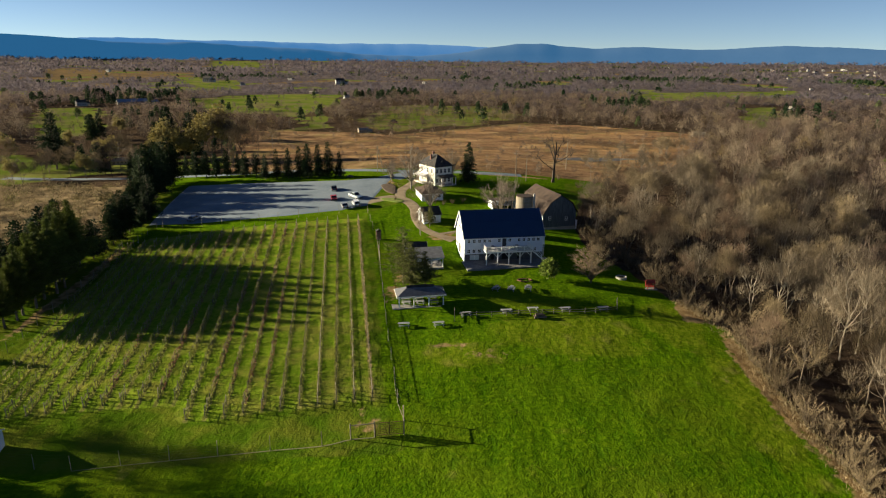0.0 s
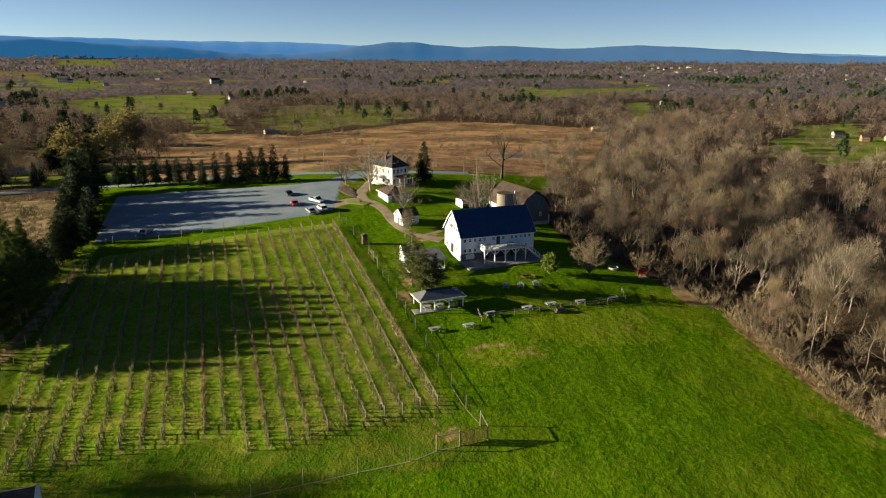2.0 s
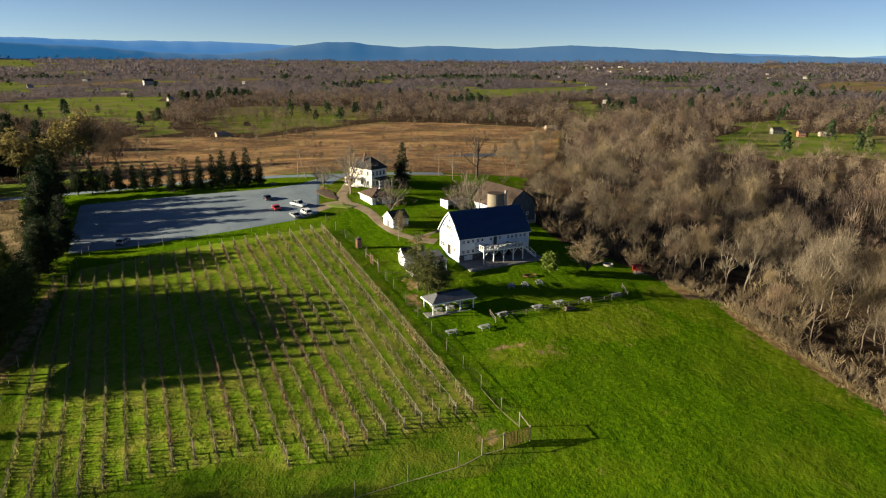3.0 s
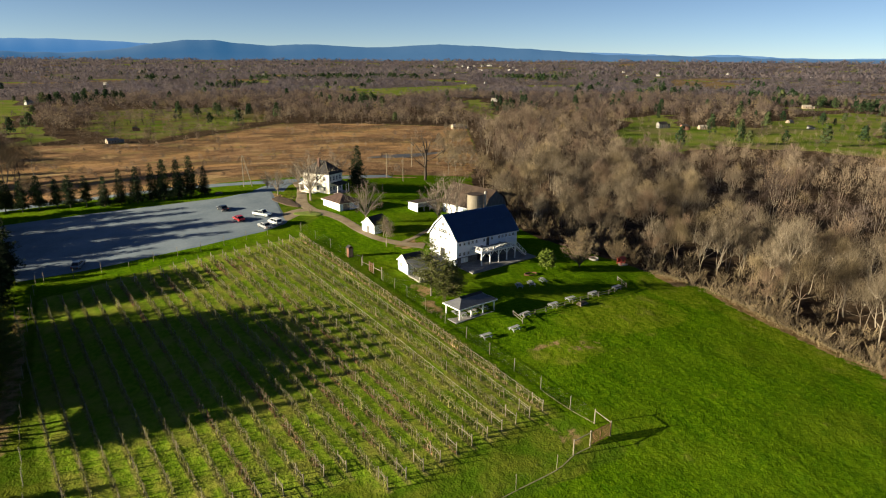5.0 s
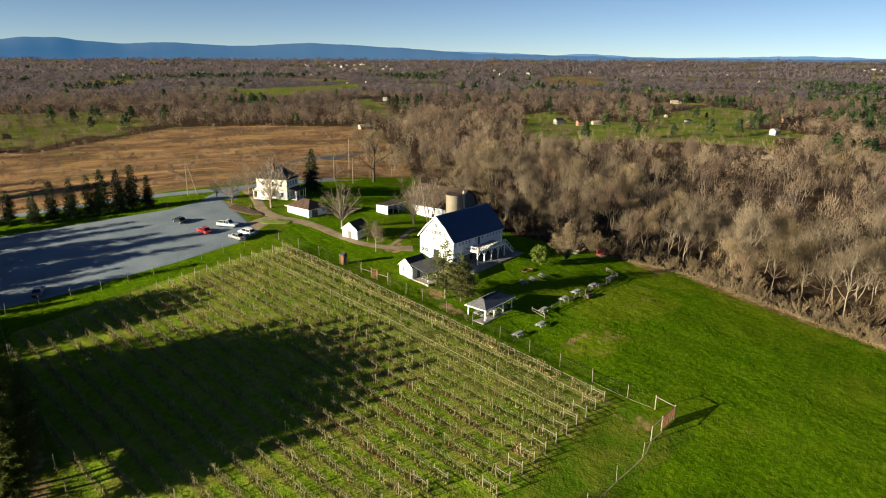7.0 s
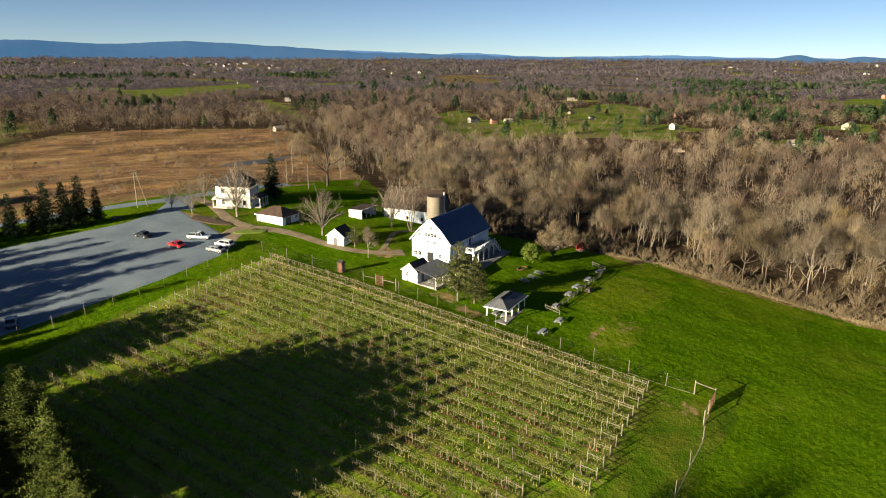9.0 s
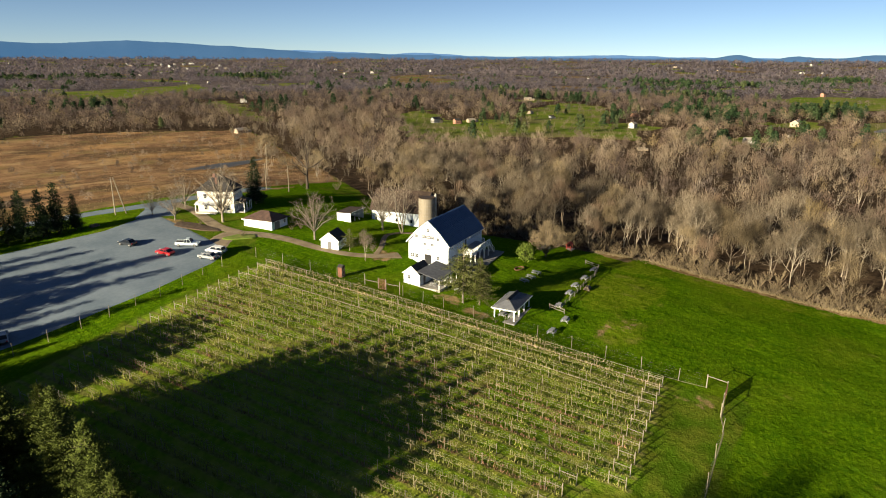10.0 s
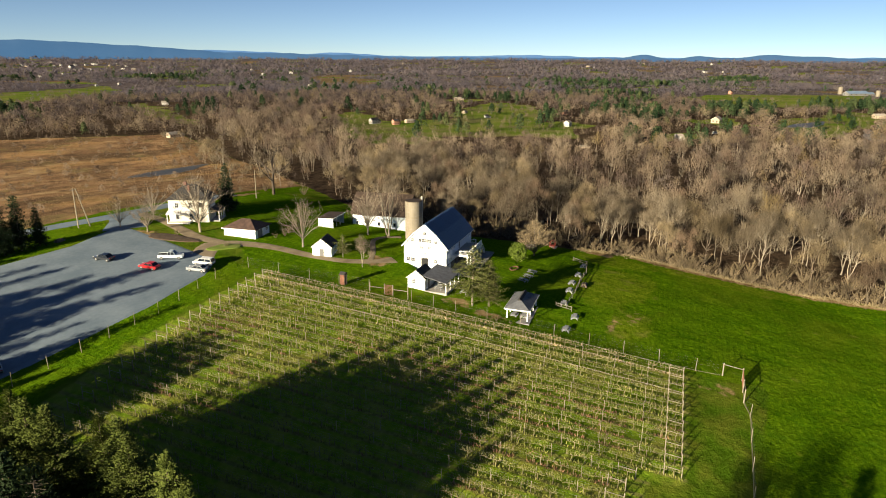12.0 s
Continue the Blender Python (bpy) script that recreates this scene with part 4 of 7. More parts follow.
    for f in (0.33, 0.66, 1.0):
        x, z = dk1 + 3.6 * f, fz - 3.25 * f
        part("stair_post", Geo().box(x - 0.05, dy + 0.22, z - 0.1, x + 0.05, dy + 0.32, z + 1.05), TRIM, st)
    # furniture on the deck
    for x in (6.6, 12.4):
        m = b.matrix_basis @ pose(x, -2.0, fz + 0.03, 0, 0, 90)
        picnic_table(m, 1.8, "grey wooden picnic table standing on the barn deck", group="picnic tables on the deck")


def barn_paving():
    """Flagstone terrace under and before the deck."""
    g = Geo()
    vs = []
    m = pose(5.5, 147.5, 0, 0, 0, BARN_TURN)
    pts = [(-0.6, -6.8), (9, -6.4), (20.6, -6.0), (20.8, -0.02), (-0.6, -0.02)]
    top = 1.30
    ring = [m @ Vector((*p, top)) for p in pts]
    k = len(ring)
    g.add([tuple(p) for p in ring] + [(p.x, p.y, -0.6) for p in ring], [tuple(range(k))] + [(i, k + i, k + (i + 1) % k, (i + 1) % k) for i in range(k)])
    tagged(new("terrace", g.mesh("terrace", [STONE_PAVING])), "flagstone terrace under and before the barn deck", "terrace", kind="structure")


# ---- loose furniture ----
TABLES = {}


def picnic_table(m, length, label, group="picnic tables on the lawn"):
    """A picnic table with two benches; copies share their meshes."""
    if length in TABLES:
        c = copy_thing(TABLES[length], m)
        return tagged(c, label, "picnic table", group)
    t = thing("picnic_table", m, label, "picnic table", group)
    TABLES[length] = t
    h = length / 2
    for i in range(5):
        y = -0.38 + i * 0.155
        part("top_board", Geo().box(-h, y, 0.70, h, y + 0.145, 0.745), TABLE_GREY, t)
    for s in (-1, 1):
        for k in (0, 1):
            y = s * 0.62 + (k - 1) * 0.145
            part("bench_board", Geo().box(-h, y, 0.42, h, y + 0.137, 0.46), TABLE_GREY, t)
    for x in (-h + 0.3, h - 0.3):
        for s in (-1, 1):
            part("leg", Geo().beam((x, s * 0.25, 0.70), (x, s * 0.70, -0.15), 0.05, 0.1), TABLE_GREY, t)
        part("cross_brace", Geo().box(x - 0.024, -0.76, 0.33, x + 0.024, 0.76, 0.42), TABLE_GREY, t)
        part("top_brace", Geo().box(x - 0.023, -0.36, 0.61, x + 0.023, 0.36, 0.70), TABLE_GREY, t)
    return t


def on_ground(x, y, turn=0, lift=0.0):
    return pose(x, y, gz(x, y) + lift, 0, 0, turn)


# ---- pavilion ----
def pavilion():
    W, D, pz, ez = 9.2, 4.3, 2.35, 2.45
    p = thing("pavilion", on_ground(-8.45, 121.35, 10.5), "open white-posted pavilion with grey hipped shingle roof", "pavilion")
    part("floor_slab", Geo().box(-1.3, -0.5, -0.7, W + 0.7, D + 0.9, 0.16), CONCRETE, p, "pale concrete slab")
    for x in (0.1, W / 3, 2 * W / 3, W - 0.1):
        for y in (0.1, D - 0.1):
            q = part("post", Geo().box(x - 0.1, y - 0.1, 0.16, x + 0.1, y + 0.1, pz), TRIM, p)
            part("post_base", Geo().box(x - 0.14, y - 0.14, 0.16, x + 0.14, y + 0.14, 0.34), TRIM, q)
            for s in (-1, 1):
                if 0 < x + s * 0.7 < W:
                    part("brace", Geo().beam((x, y, pz - 0.75), (x + s * 0.65, y, pz - 0.05), 0.08, 0.08), TRIM, q)
    part("beam", Geo().box(-0.05, 0.0, pz, W + 0.05, 0.2, pz + 0.22), TRIM, p)
    part("beam", Geo().box(-0.05, D - 0.2, pz, W + 0.05, D, pz + 0.22), TRIM, p)
    part("beam", Geo().box(0, 0.2, pz, 0.2, D - 0.2, pz + 0.22), TRIM, p)
    part("beam", Geo().box(W - 0.2, 0.2, pz, W, D - 0.2, pz + 0.22), TRIM, p)
    o, rz = 0.42, pz + 1.55
    z0 = pz + 0.18
    e = [(-o, -o, z0), (W + o, -o, z0), (W + o, D + o, z0), (-o, D + o, z0), (D / 2 + 0.1, D / 2, rz), (W - D / 2 - 0.1, D / 2, rz)]
    vs = e + [(x, y, z - 0.12) for x, y, z in e[:4]]
    roof = part("roof", Geo().add(vs, [(0, 1, 5, 4), (1, 2, 5), (2, 3, 4, 5), (3, 0, 4), (0, 6, 7, 1), (1, 7, 8, 2), (2, 8, 9, 3), (3, 9, 6, 0), (6, 9, 8, 7)]), SHINGLE_GREY, p,
                "grey shingled hip roof with small ridge vent")
    part("ridge_vent", Geo().prism([(D / 2 - 0.45, rz - 0.22), (D / 2 + 0.45, rz - 0.22), (D / 2, rz + 0.16)], "x", D / 2 - 0.4, W - D / 2 + 0.4), SHINGLE_DARK, roof)
    part("fascia", Geo().box(-o, -o - 0.03, z0 - 0.2, W + o, -o, z0 + 0.02).box(-o - 0.03, -o, z0 - 0.2, -o, D + o, z0 + 0.02).box(W + o, -o, z0 - 0.2, W + o + 0.03, D + o, z0 + 0.02)
         .box(-o, D + o, z0 - 0.2, W + o, D + o + 0.03, z0 + 0.02), TRIM, roof)
    base = p.matrix_basis
    for x, y, a in ((1.7, 1.15, 8), (1.8, 3.1, -4), (4.5, 1.2, 4), (4.6, 3.15, 0), (7.4, 1.15, -6), (7.3, 3.1, 3)):
        picnic_table(base @ pose(x, y, 0.16, 0, 0, a), 1.8, "grey wooden picnic table under the pavilion roof", group="picnic tables under the pavilion")


# ---- small buildings ----
def shed(name, m, w, d, wall_h, ridge_h, label, roof_mat, wall_mat=None, windows=(), doors=(), category="shed", over=0.25, low=-0.8, hip=False):
    """A gabled hut: gables at -x and +x (w long), d deep. windows, doors: (side, along, z, w, h); side 's' front, 'w' left gable, 'e' right gable."""
    wall_mat = wall_mat or WHITE
    s = thing(name, m, label, category)
    part("front_wall", Geo().box(0, 0, low, w, 0.15, wall_h), wall_mat, s)
    part("back_wall", Geo().box(0, d - 0.15, low, w, d, wall_h), wall_mat, s)
    gab = [(0.15, low), (d - 0.15, low), (d - 0.15, wall_h), (d / 2, wall_h if hip else ridge_h - 0.05), (0.15, wall_h)]
    part("gable", Geo().prism(gab, "x", 0, 0.15), wall_mat, s)
    part("gable", Geo().prism(gab, "x", w - 0.15, w), wall_mat, s)
    k = (ridge_h - wall_h) / (d / 2)
    r = Geo()
    if hip:
        z, c, o = wall_h, (w - d * 0.5) / 2, over
        r.add([(-o, -o, z), (w + o, -o, z), (w + o, d + o, z), (-o, d + o, z), (w / 2, d * 0.36, ridge_h), (w / 2, d * 0.64, ridge_h), (-o, -o, z - 0.15), (w + o, -o, z - 0.15), (w + o, d + o, z - 0.15), (-o, d + o, z - 0.15)],
              [(0, 1, 4), (1, 2, 5, 4), (2, 3, 5), (3, 0, 4, 5), (0, 6, 7, 1), (1, 7, 8, 2), (2, 8, 9, 3), (3, 9, 6, 0), (6, 9, 8, 7)])
    else:
        roof_sheet(r, [(-over, wall_h - over * k), (d / 2, ridge_h), (d + over, wall_h - over * k)], -over, w + over, 0.1)
    roof = part("roof", r, roof_mat, s)
    t = Geo()
    for x in (-over - 0.02, w + over + 0.02):
        if hip:
            t.box(x - 0.02, -over, wall_h - 0.2, x + 0.02, d + over, wall_h + 0.02)
            continue
        t.beam((x, -over, wall_h - over * k), (x, d / 2, ridge_h), 0.04, 0.16).beam((x, d + over, wall_h - over * k), (x, d / 2, ridge_h), 0.04, 0.16)
    part("trim", t, TRIM if wall_mat is WHITE else wall_mat, roof)
    side = {"s": pose(0, -0.08, 0), "w": pose(-0.08, 0, 0, 0, 0, -90), "e": pose(w + 0.08, 0, 0, 0, 0, 90), "n": pose(w, d + 0.08, 0, 0, 0, 180)}
    for c, a, z, ww, hh in windows:
        window(s, -a if c == "w" else a, z, ww, hh, side[c])
    for c, a, z, ww, hh in doors:
        dm = side[c] @ pose(-a if c == "w" else a, 0, z)
        q = part("door", Geo().box(-ww / 2, 0.02, 0, ww / 2, 0.07, hh), plain("door_paint", (0.10, 0.10, 0.11), 0.6), s, at=dm)
        part("door_frame", Geo().box(-ww / 2 - 0.1, 0.0, 0, -ww / 2, 0.07, hh + 0.1).box(ww / 2, 0.0, 0, ww / 2 + 0.1, 0.07, hh + 0.1).box(-ww / 2, 0.0, hh, ww / 2, 0.07, hh + 0.1), TRIM, q)
    return s


def tasting_shed():
    """White gabled shed with a shingled porch roof beside it."""
    s = shed("porch_shed", on_ground(-8.35, 145.0, 8.5, 0.05), 5.0, 4.0, 2.7, 4.3, "white gabled shed with black shingle roof and open side porch", SHINGLE_DARK,
             windows=(("w", 2.6, 1.4, 0.6, 0.9),), doors=(("s", 2.0, 0.05, 1.0, 2.0),))
    W = 8.3
    part("porch_slab", Geo().box(-0.2, -5.0, -0.9, W, -0.01, 0.06), CONCRETE, s, "concrete porch floor")
    g = Geo()
    g.add([(-0.4, -5.0, 2.25), (W + 0.2, -5.0, 2.25), (W + 0.2, 0.5, 3.35), (-0.4, 0.5, 3.35), (-0.4, -5.0, 2.37), (W + 0.2, -5.0, 2.37), (W + 0.2, 0.5, 3.47), (-0.4, 0.5, 3.47)],
          [(3, 2, 1, 0), (4, 5, 6, 7), (0, 1, 5, 4), (1, 2, 6, 5), (2, 3, 7, 6), (3, 0, 4, 7)])
    part("porch_roof", g, SHINGLE_GREY, s, "grey shingled lean-to porch roof")
    part("porch_beam", Geo().box(-0.2, -4.85, 2.05, W, -4.7, 2.25), TRIM, s)
    for x in (0.0, 2.7, 5.4, W - 0.2):
        part("porch_post", Geo().box(x - 0.08, -4.86, 0.06, x + 0.08, -4.7, 2.08), TRIM, s)
    part("porch_back_wall", Geo().box(5.0, 0.2, -0.8, W, 0.35, 3.3), WHITE, s)
    for x, y in ((1.6, -2.6), (4.4, -2.2), (6.6, -2.9)):
        picnic_table(s.matrix_basis @ pose(x, y, 0.06, 0, 0, 90 if x < 6 else 70), 1.8, "grey wooden picnic table on the shed porch", group="picnic tables on the porch")


def open_shed():
    o = thing("open_shed", on_ground(14.1, 192.6, -76), "low open-fronted white shed with brown roof", "shed")
    W, D = 4.4, 7.4
    part("end_wall", Geo().box(0, 0, -0.6, W, 0.15, 2.3), WHITE, o)
    part("rear_wall", Geo().box(0.15, D - 0.15, -0.6, W, D, 2.3), WHITE, o)
    part("side_wall", Geo().box(0, 0.15, -0.6, 0.15, D, 2.2), WHITE, o)
    part("roof", Geo().prism([(-0.3, 2.2), (W + 0.4, 2.45), (W + 0.4, 2.57), (-0.3, 2.32)], "y", -0.3, D + 0.3), ROOF_BROWN, o, "brown metal lean-to roof")
    for y in (2.5, 4.8):
        part("post", Geo().box(W - 0.15, y - 0.08, -0.5, W, y + 0.08, 2.4), TRIM, o)
    part("fascia", Geo().box(W + 0.4, -0.3, 2.35, W + 0.43, D + 0.3, 2.6), TRIM, o)


def old_barn():
    """Dark weathered gambrel barn behind the white one; its long side wall is low and painted white."""
    L, D = 16.5, 9.8
    b = thing("old_barn", on_ground(27.8, 172.0, 16.0, 0.0), "old weathered plank barn with rusty gambrel roof and white side wall", "barn")
    # the gable looks to -y: x across, roof runs along y
    low, eave, brk, apex = 4.3, 4.8, 7.2, 9.3
    gab = [(0, -1), (D, -1), (D, eave), (D - 1.5, brk), (D / 2, apex), (2.0, brk), (0, low)]
    part("front_gable", Geo().prism(gab, "y", 0, 0.25), OLD_WOOD, b)
    part("back_gable", Geo().prism(gab, "y", L - 0.25, L), OLD_WOOD, b)
    side = part("side_wall", Geo().box(0, 0.25, -1, 0.25, L - 0.25, low), WHITE, b, "white painted side wall")
    for y in (3.6, 8.2, 14.6):
        part("window", Geo().box(-0.03, y, 1.1, -0.002, y + 0.7, 2.1), GLASS, side)
        part("window_frame", Geo().box(-0.05, y - 0.1, 1.0, -0.001, y, 2.2).box(-0.05, y + 0.7, 1.0, -0.001, y + 0.8, 2.2).box(-0.05, y, 2.1, -0.001, y + 0.7, 2.2).box(-0.05, y, 1.0, -0.001, y + 0.7, 1.1), TRIM, side)
    part("side_wall", Geo().box(D - 0.25, 0.25, -1, D, L - 0.25, eave), OLD_WOOD, b)
    prof = [(-0.4, low - 0.35), (1.9, brk + 0.1), (D / 2, apex + 0.1), (D - 1.4, brk + 0.1), (D + 0.5, eave - 0.5)]
    r = Geo()
    for (xa, za), (xb, zb) in zip(prof, prof[1:]):
        n = Vector((-(zb - za), 0, xb - xa)).normalized() * 0.12
        r.add([(xa, -0.4, za), (xb, -0.4, zb), (xb, L + 0.4, zb), (xa, L + 0.4, za), (xa + n.x, -0.4, za + n.z), (xb + n.x, -0.4, zb + n.z), (xb + n.x, L + 0.4, zb + n.z), (xa + n.x, L + 0.4, za + n.z)],
              [(3, 2, 1, 0), (4, 5, 6, 7), (0, 1, 5, 4), (1, 2, 6, 5), (2, 3, 7, 6), (3, 0, 4, 7)])
    part("roof", r, ROOF_BROWN, b, "rusty brown gambrel roof")
    part("stone_base", Geo().box(-0.08, -0.1, -1, D + 0.08, 0, 0.55), CONCRETE, b, "pale masonry base")
    for i in range(34):
        x = i * D / 34
        top = min(np.interp(x + 0.15, [0, 2.0, D / 2, D - 1.5, D], [low, brk, apex, brk, eave]), 99) - 0.15
        part("plank", Geo().box(x + 0.012, -0.045 - 0.012 * (i % 3), 0.56, x + D / 34 - 0.012, -0.001, top), OLD_WOOD, b)
    w = window(b, 1.9, 2.6, 0.6, 0.9, pose(0, -0.14, 0), "small white framed window")
    window(b, 6.9, 2.3, 0.6, 0.9, pose(0, -0.14, 0))
    part("lean_box", Geo().box(D + 0.01, 0.6, -1, D + 0.9, 2.6, 1.9), WHITE, b, "small white box against the wall")


def silo(x, y, r, h, mat, label, domed):
    s = thing("silo", on_ground(x, y), label, "silo")
    g = Geo()
    g.tube((0, 0, -1), (0, 0, h), r, r, 28)
    part("wall", g, mat, s)
    for i in range(int(h / 0.9)):
        ring = Geo()
        z = 0.6 + i * 0.9
        ring.tube((0, 0, z), (0, 0, z + 0.04), r + 0.025, r + 0.025, 28)
        part("hoop", ring, WIRE, s)
    if domed:
        part("cap", Geo().tube((0, 0, h), (0, 0, h + 0.5), r + 0.05, r * 0.55, 24), CONCRETE, s)
    else:
        part("rim", Geo().tube((0, 0, h), (0, 0, h + 0.12), r + 0.06, r + 0.06, 28), ROOF_BROWN, s)


def farmhouse():
    W, D, H1, H2 = 6.8, 10.4, 6.4, 10.0
    f = thing("farmhouse", on_ground(-2.4, 216.6, 33.0), "two-storey cream-white farmhouse with dark hipped roof and porch", "house")
    cream = material("cream_siding", (0.62, 0.59, 0.53), (0.74, 0.71, 0.65), 1.5, 0.7, 0.1, 0.02, stretch=(1, 1, 6))
    wins = [(x, z, x + 0.85, z + 1.35) for z in (0.9, 4.1) for x in (0.5, 2.1, 3.7, 5.3)]
    g = Geo()
    wall_with_windows(g, 0, W, -0.8, H1, 0, 0.2, wins)
    part("front_wall", g, cream, f)
    part("back_wall", Geo().box(0, D - 0.2, -0.8, W, D, H1), cream, f)
    part("side_wall", Geo().box(0, 0.2, -0.8, 0.2, D - 0.2, H1), cream, f)
    part("side_wall", Geo().box(W - 0.2, 0.2, -0.8, W, D - 0.2, H1), cream, f)
    for x0, z0, x1, z1 in wins:
        window(f, (x0 + x1) / 2, z0, x1 - x0, z1 - z0, pose(0, 0.08, 0))
    for y in (1.8, 4.6, 8.2):
        for z in (0.9, 4.1):
            window(f, -y, z, 0.85, 1.35, pose(-0.08, 0, 0, 0, 0, -90))
    o, z0 = 0.45, H1
    e = [(-o, -o, z0), (W + o, -o, z0), (W + o, D + o, z0), (-o, D + o, z0), (W / 2, D / 2 - 1.4, H2), (W / 2, D / 2 + 1.4, H2)]
    roof = part("roof", Geo().add(e + [(x, y, z - 0.2) for x, y, z in e[:4]], [(0, 1, 4), (1, 2, 5, 4), (2, 3, 5), (3, 0, 4, 5), (0, 6, 7, 1), (1, 7, 8, 2), (2, 8, 9, 3), (3, 9, 6, 0), (6, 9, 8, 7)]),
                SHINGLE_DARK, f, "dark shingled hip roof")
    brick = material("chimney_brick", (0.10, 0.05, 0.04), (0.17, 0.09, 0.07), 0.4, 0.9)
    part("chimney", Geo().box(W / 2 - 0.4, D / 2 + 0.9, 7.8, W / 2 + 0.4, D / 2 + 1.6, 10.6), brick, roof)
    part("chimney", Geo().box(1.4, D / 2 - 0.3, 7.0, 2.0, D / 2 + 0.3, 9.9), brick, roof)
    part("dormer", Geo().prism([(W / 2 - 0.9, 6.5), (W / 2 + 0.9, 6.5), (W / 2 + 0.9, 7.4), (W / 2, 8.2), (W / 2 - 0.9, 7.4)], "y", 0.4, 2.4), SHINGLE_DARK, roof)
    # porch on the front, ell at the side
    p = part("porch_roof", Geo().prism([(-2.6, 2.75), (0.0, 3.35), (0.0, 3.47), (-2.6, 2.87)], "x", 1.0, W + 0.3), SHINGLE_DARK, f, "dark porch roof")
    for x in (1.2, 3.4, 5.6, W + 0.1):
        part("porch_post", Geo().box(x - 0.08, -2.5, -0.5, x + 0.08, -2.34, 2.78), TRIM, p)
    part("porch_floor", Geo().box(1.0, -2.6, -0.8, W + 0.3, 0, 0.25), CONCRETE, f)
    part("side_porch", Geo().box(-2.2, 4.6, -0.6, 0, D, 0.4), cream, f)
    sp = part("side_porch_roof", Geo().prism([(-2.4, 2.7), (0, 3.3), (0, 3.4), (-2.4, 2.8)], "y", 4.4, D + 0.2), TRIM, f, "white side porch roof")
    for y in (4.7, 6.6, D - 0.1):
        part("porch_post", Geo().box(-2.15, y - 0.07, 0.4, -2.0, y + 0.07, 2.75), TRIM, sp)


def garage():
    shed("garage", on_ground(-6.2, 195.9, 14), 6.8, 8.9, 2.4, 4.3, "low white garage with dark red-brown hipped roof", material("red_brown_shingle", (0.04, 0.025, 0.022), (0.09, 0.055, 0.045), 1.0, 0.85),
         windows=(("s", 5.5, 1.1, 0.9, 0.8),), doors=(("s", 2.2, 0.0, 2.2, 2.0),), category="garage", hip=True, over=0.45)


def corner_shed():
    """White shed with a dark roof at the vineyard's near corner."""
    s = shed("garden_shed", on_ground(-67.5, 77.0, 8.5), 4.8, 4.6, 2.7, 4.0, "small white garden shed with dark roof beside the vineyard", SHINGLE_DARK, doors=(("s", 2.3, 0.0, 1.2, 2.0),))


# ---- fences, gates, poles ----
def wire_fence(name, pts, label, gap=6.2, height=2.4, skip=()):
    """Tall wooden posts with wires, along a line."""
    f = thing(name, pose(0, 0, 0), label, "fence")
    feet = []
    for (ax, ay), (bx, by) in zip(pts, pts[1:]):
        n = max(1, round(math.hypot(bx - ax, by - ay) / gap))
        feet += [(ax + (bx - ax) * i / n, ay + (by - ay) * i / n) for i in range(n)]
    feet.append(pts[-1])
    me = Geo().tube((0, 0, -0.3), (0, 0, height), 0.055, 0.045, 7).mesh("post", [POST_WOOD])
    r = random.Random(5)
    for x, y in feet:
        part("post", me, POST_WOOD, f, at=pose(x, y, gz(x, y), r.uniform(-2, 2), r.uniform(-2, 2), r.uniform(0, 360)))
    for k in (0.35, 0.85, 1.35, 1.85, 2.3):
        part("wire", Geo().path([(x, y, gz(x, y) + k) for x, y in feet], 0.0028), WIRE, f)
    return f


def rail_fence(pts, label, rails=2, height=1.15, gap=2.7):
    f = thing("rail_fence", pose(0, 0, 0), label, "fence")
    feet = []
    for (ax, ay), (bx, by) in zip(pts, pts[1:]):
        n = max(1, round(math.hypot(bx - ax, by - ay) / gap))
        feet += [(ax + (bx - ax) * i / n, ay + (by - ay) * i / n) for i in range(n)]
    feet.append(pts[-1])
    r = random.Random(8)
    for x, y in feet:
        part("post", Geo().box(-0.055, -0.055, -0.3, 0.055, 0.055, height), FENCE_WOOD, f, at=pose(x, y, gz(x, y), r.uniform(-3, 3), r.uniform(-3, 3), 8.5))
    for (ax, ay), (bx, by) in zip(feet, feet[1:]):
        for k in range(rails):
            z = height * (0.42 + 0.42 * k)
            part("rail", Geo().beam((ax, ay, gz(ax, ay) + z + r.uniform(-0.04, 0.04)), (bx, by, gz(bx, by) + z + r.uniform(-0.04, 0.04)), 0.05, 0.11), FENCE_WOOD, f)
    return f


def braced_gate(name, m, width, label, lattice=True):
    """A vineyard gateway: tall posts, a top rail, and a lattice gate between two of them."""
    g = thing(name, m, label, "gate")
    for x in (-width, 0, 1.9, 1.9 + width):
        part("post", Geo().tube((x, 0, -0.3), (x, 0, 2.5), 0.09, 0.08, 7), POST_WOOD, g)
    part("brace_rail", Geo().beam((-width, 0, 1.5), (0, 0, 1.5), 0.08, 0.08), POST_WOOD, g)
    part("brace_rail", Geo().beam((1.9, 0, 1.5), (1.9 + width, 0, 1.5), 0.08, 0.08), POST_WOOD, g)
    if lattice:
        q = part("gate_frame", Geo().box(0.12, -0.03, 0.15, 0.2, 0.03, 2.3).box(1.7, -0.03, 0.15, 1.78, 0.03, 2.3).box(0.2, -0.03, 0.15, 1.7, 0.03, 0.23).box(0.2, -0.03, 2.22, 1.7, 0.03, 2.3), RED_WOOD, g,
                 "brown lattice gate")
        for i in range(5):
            part("slat", Geo().box(0.32 + i * 0.28, -0.02, 0.23, 0.37 + i * 0.28, 0.02, 2.22), RED_WOOD, q)
        for i in range(6):
            part("slat", Geo().box(0.2, -0.018, 0.5 + i * 0.3, 1.7, 0.018, 0.55 + i * 0.3), RED_WOOD, q)
    return g


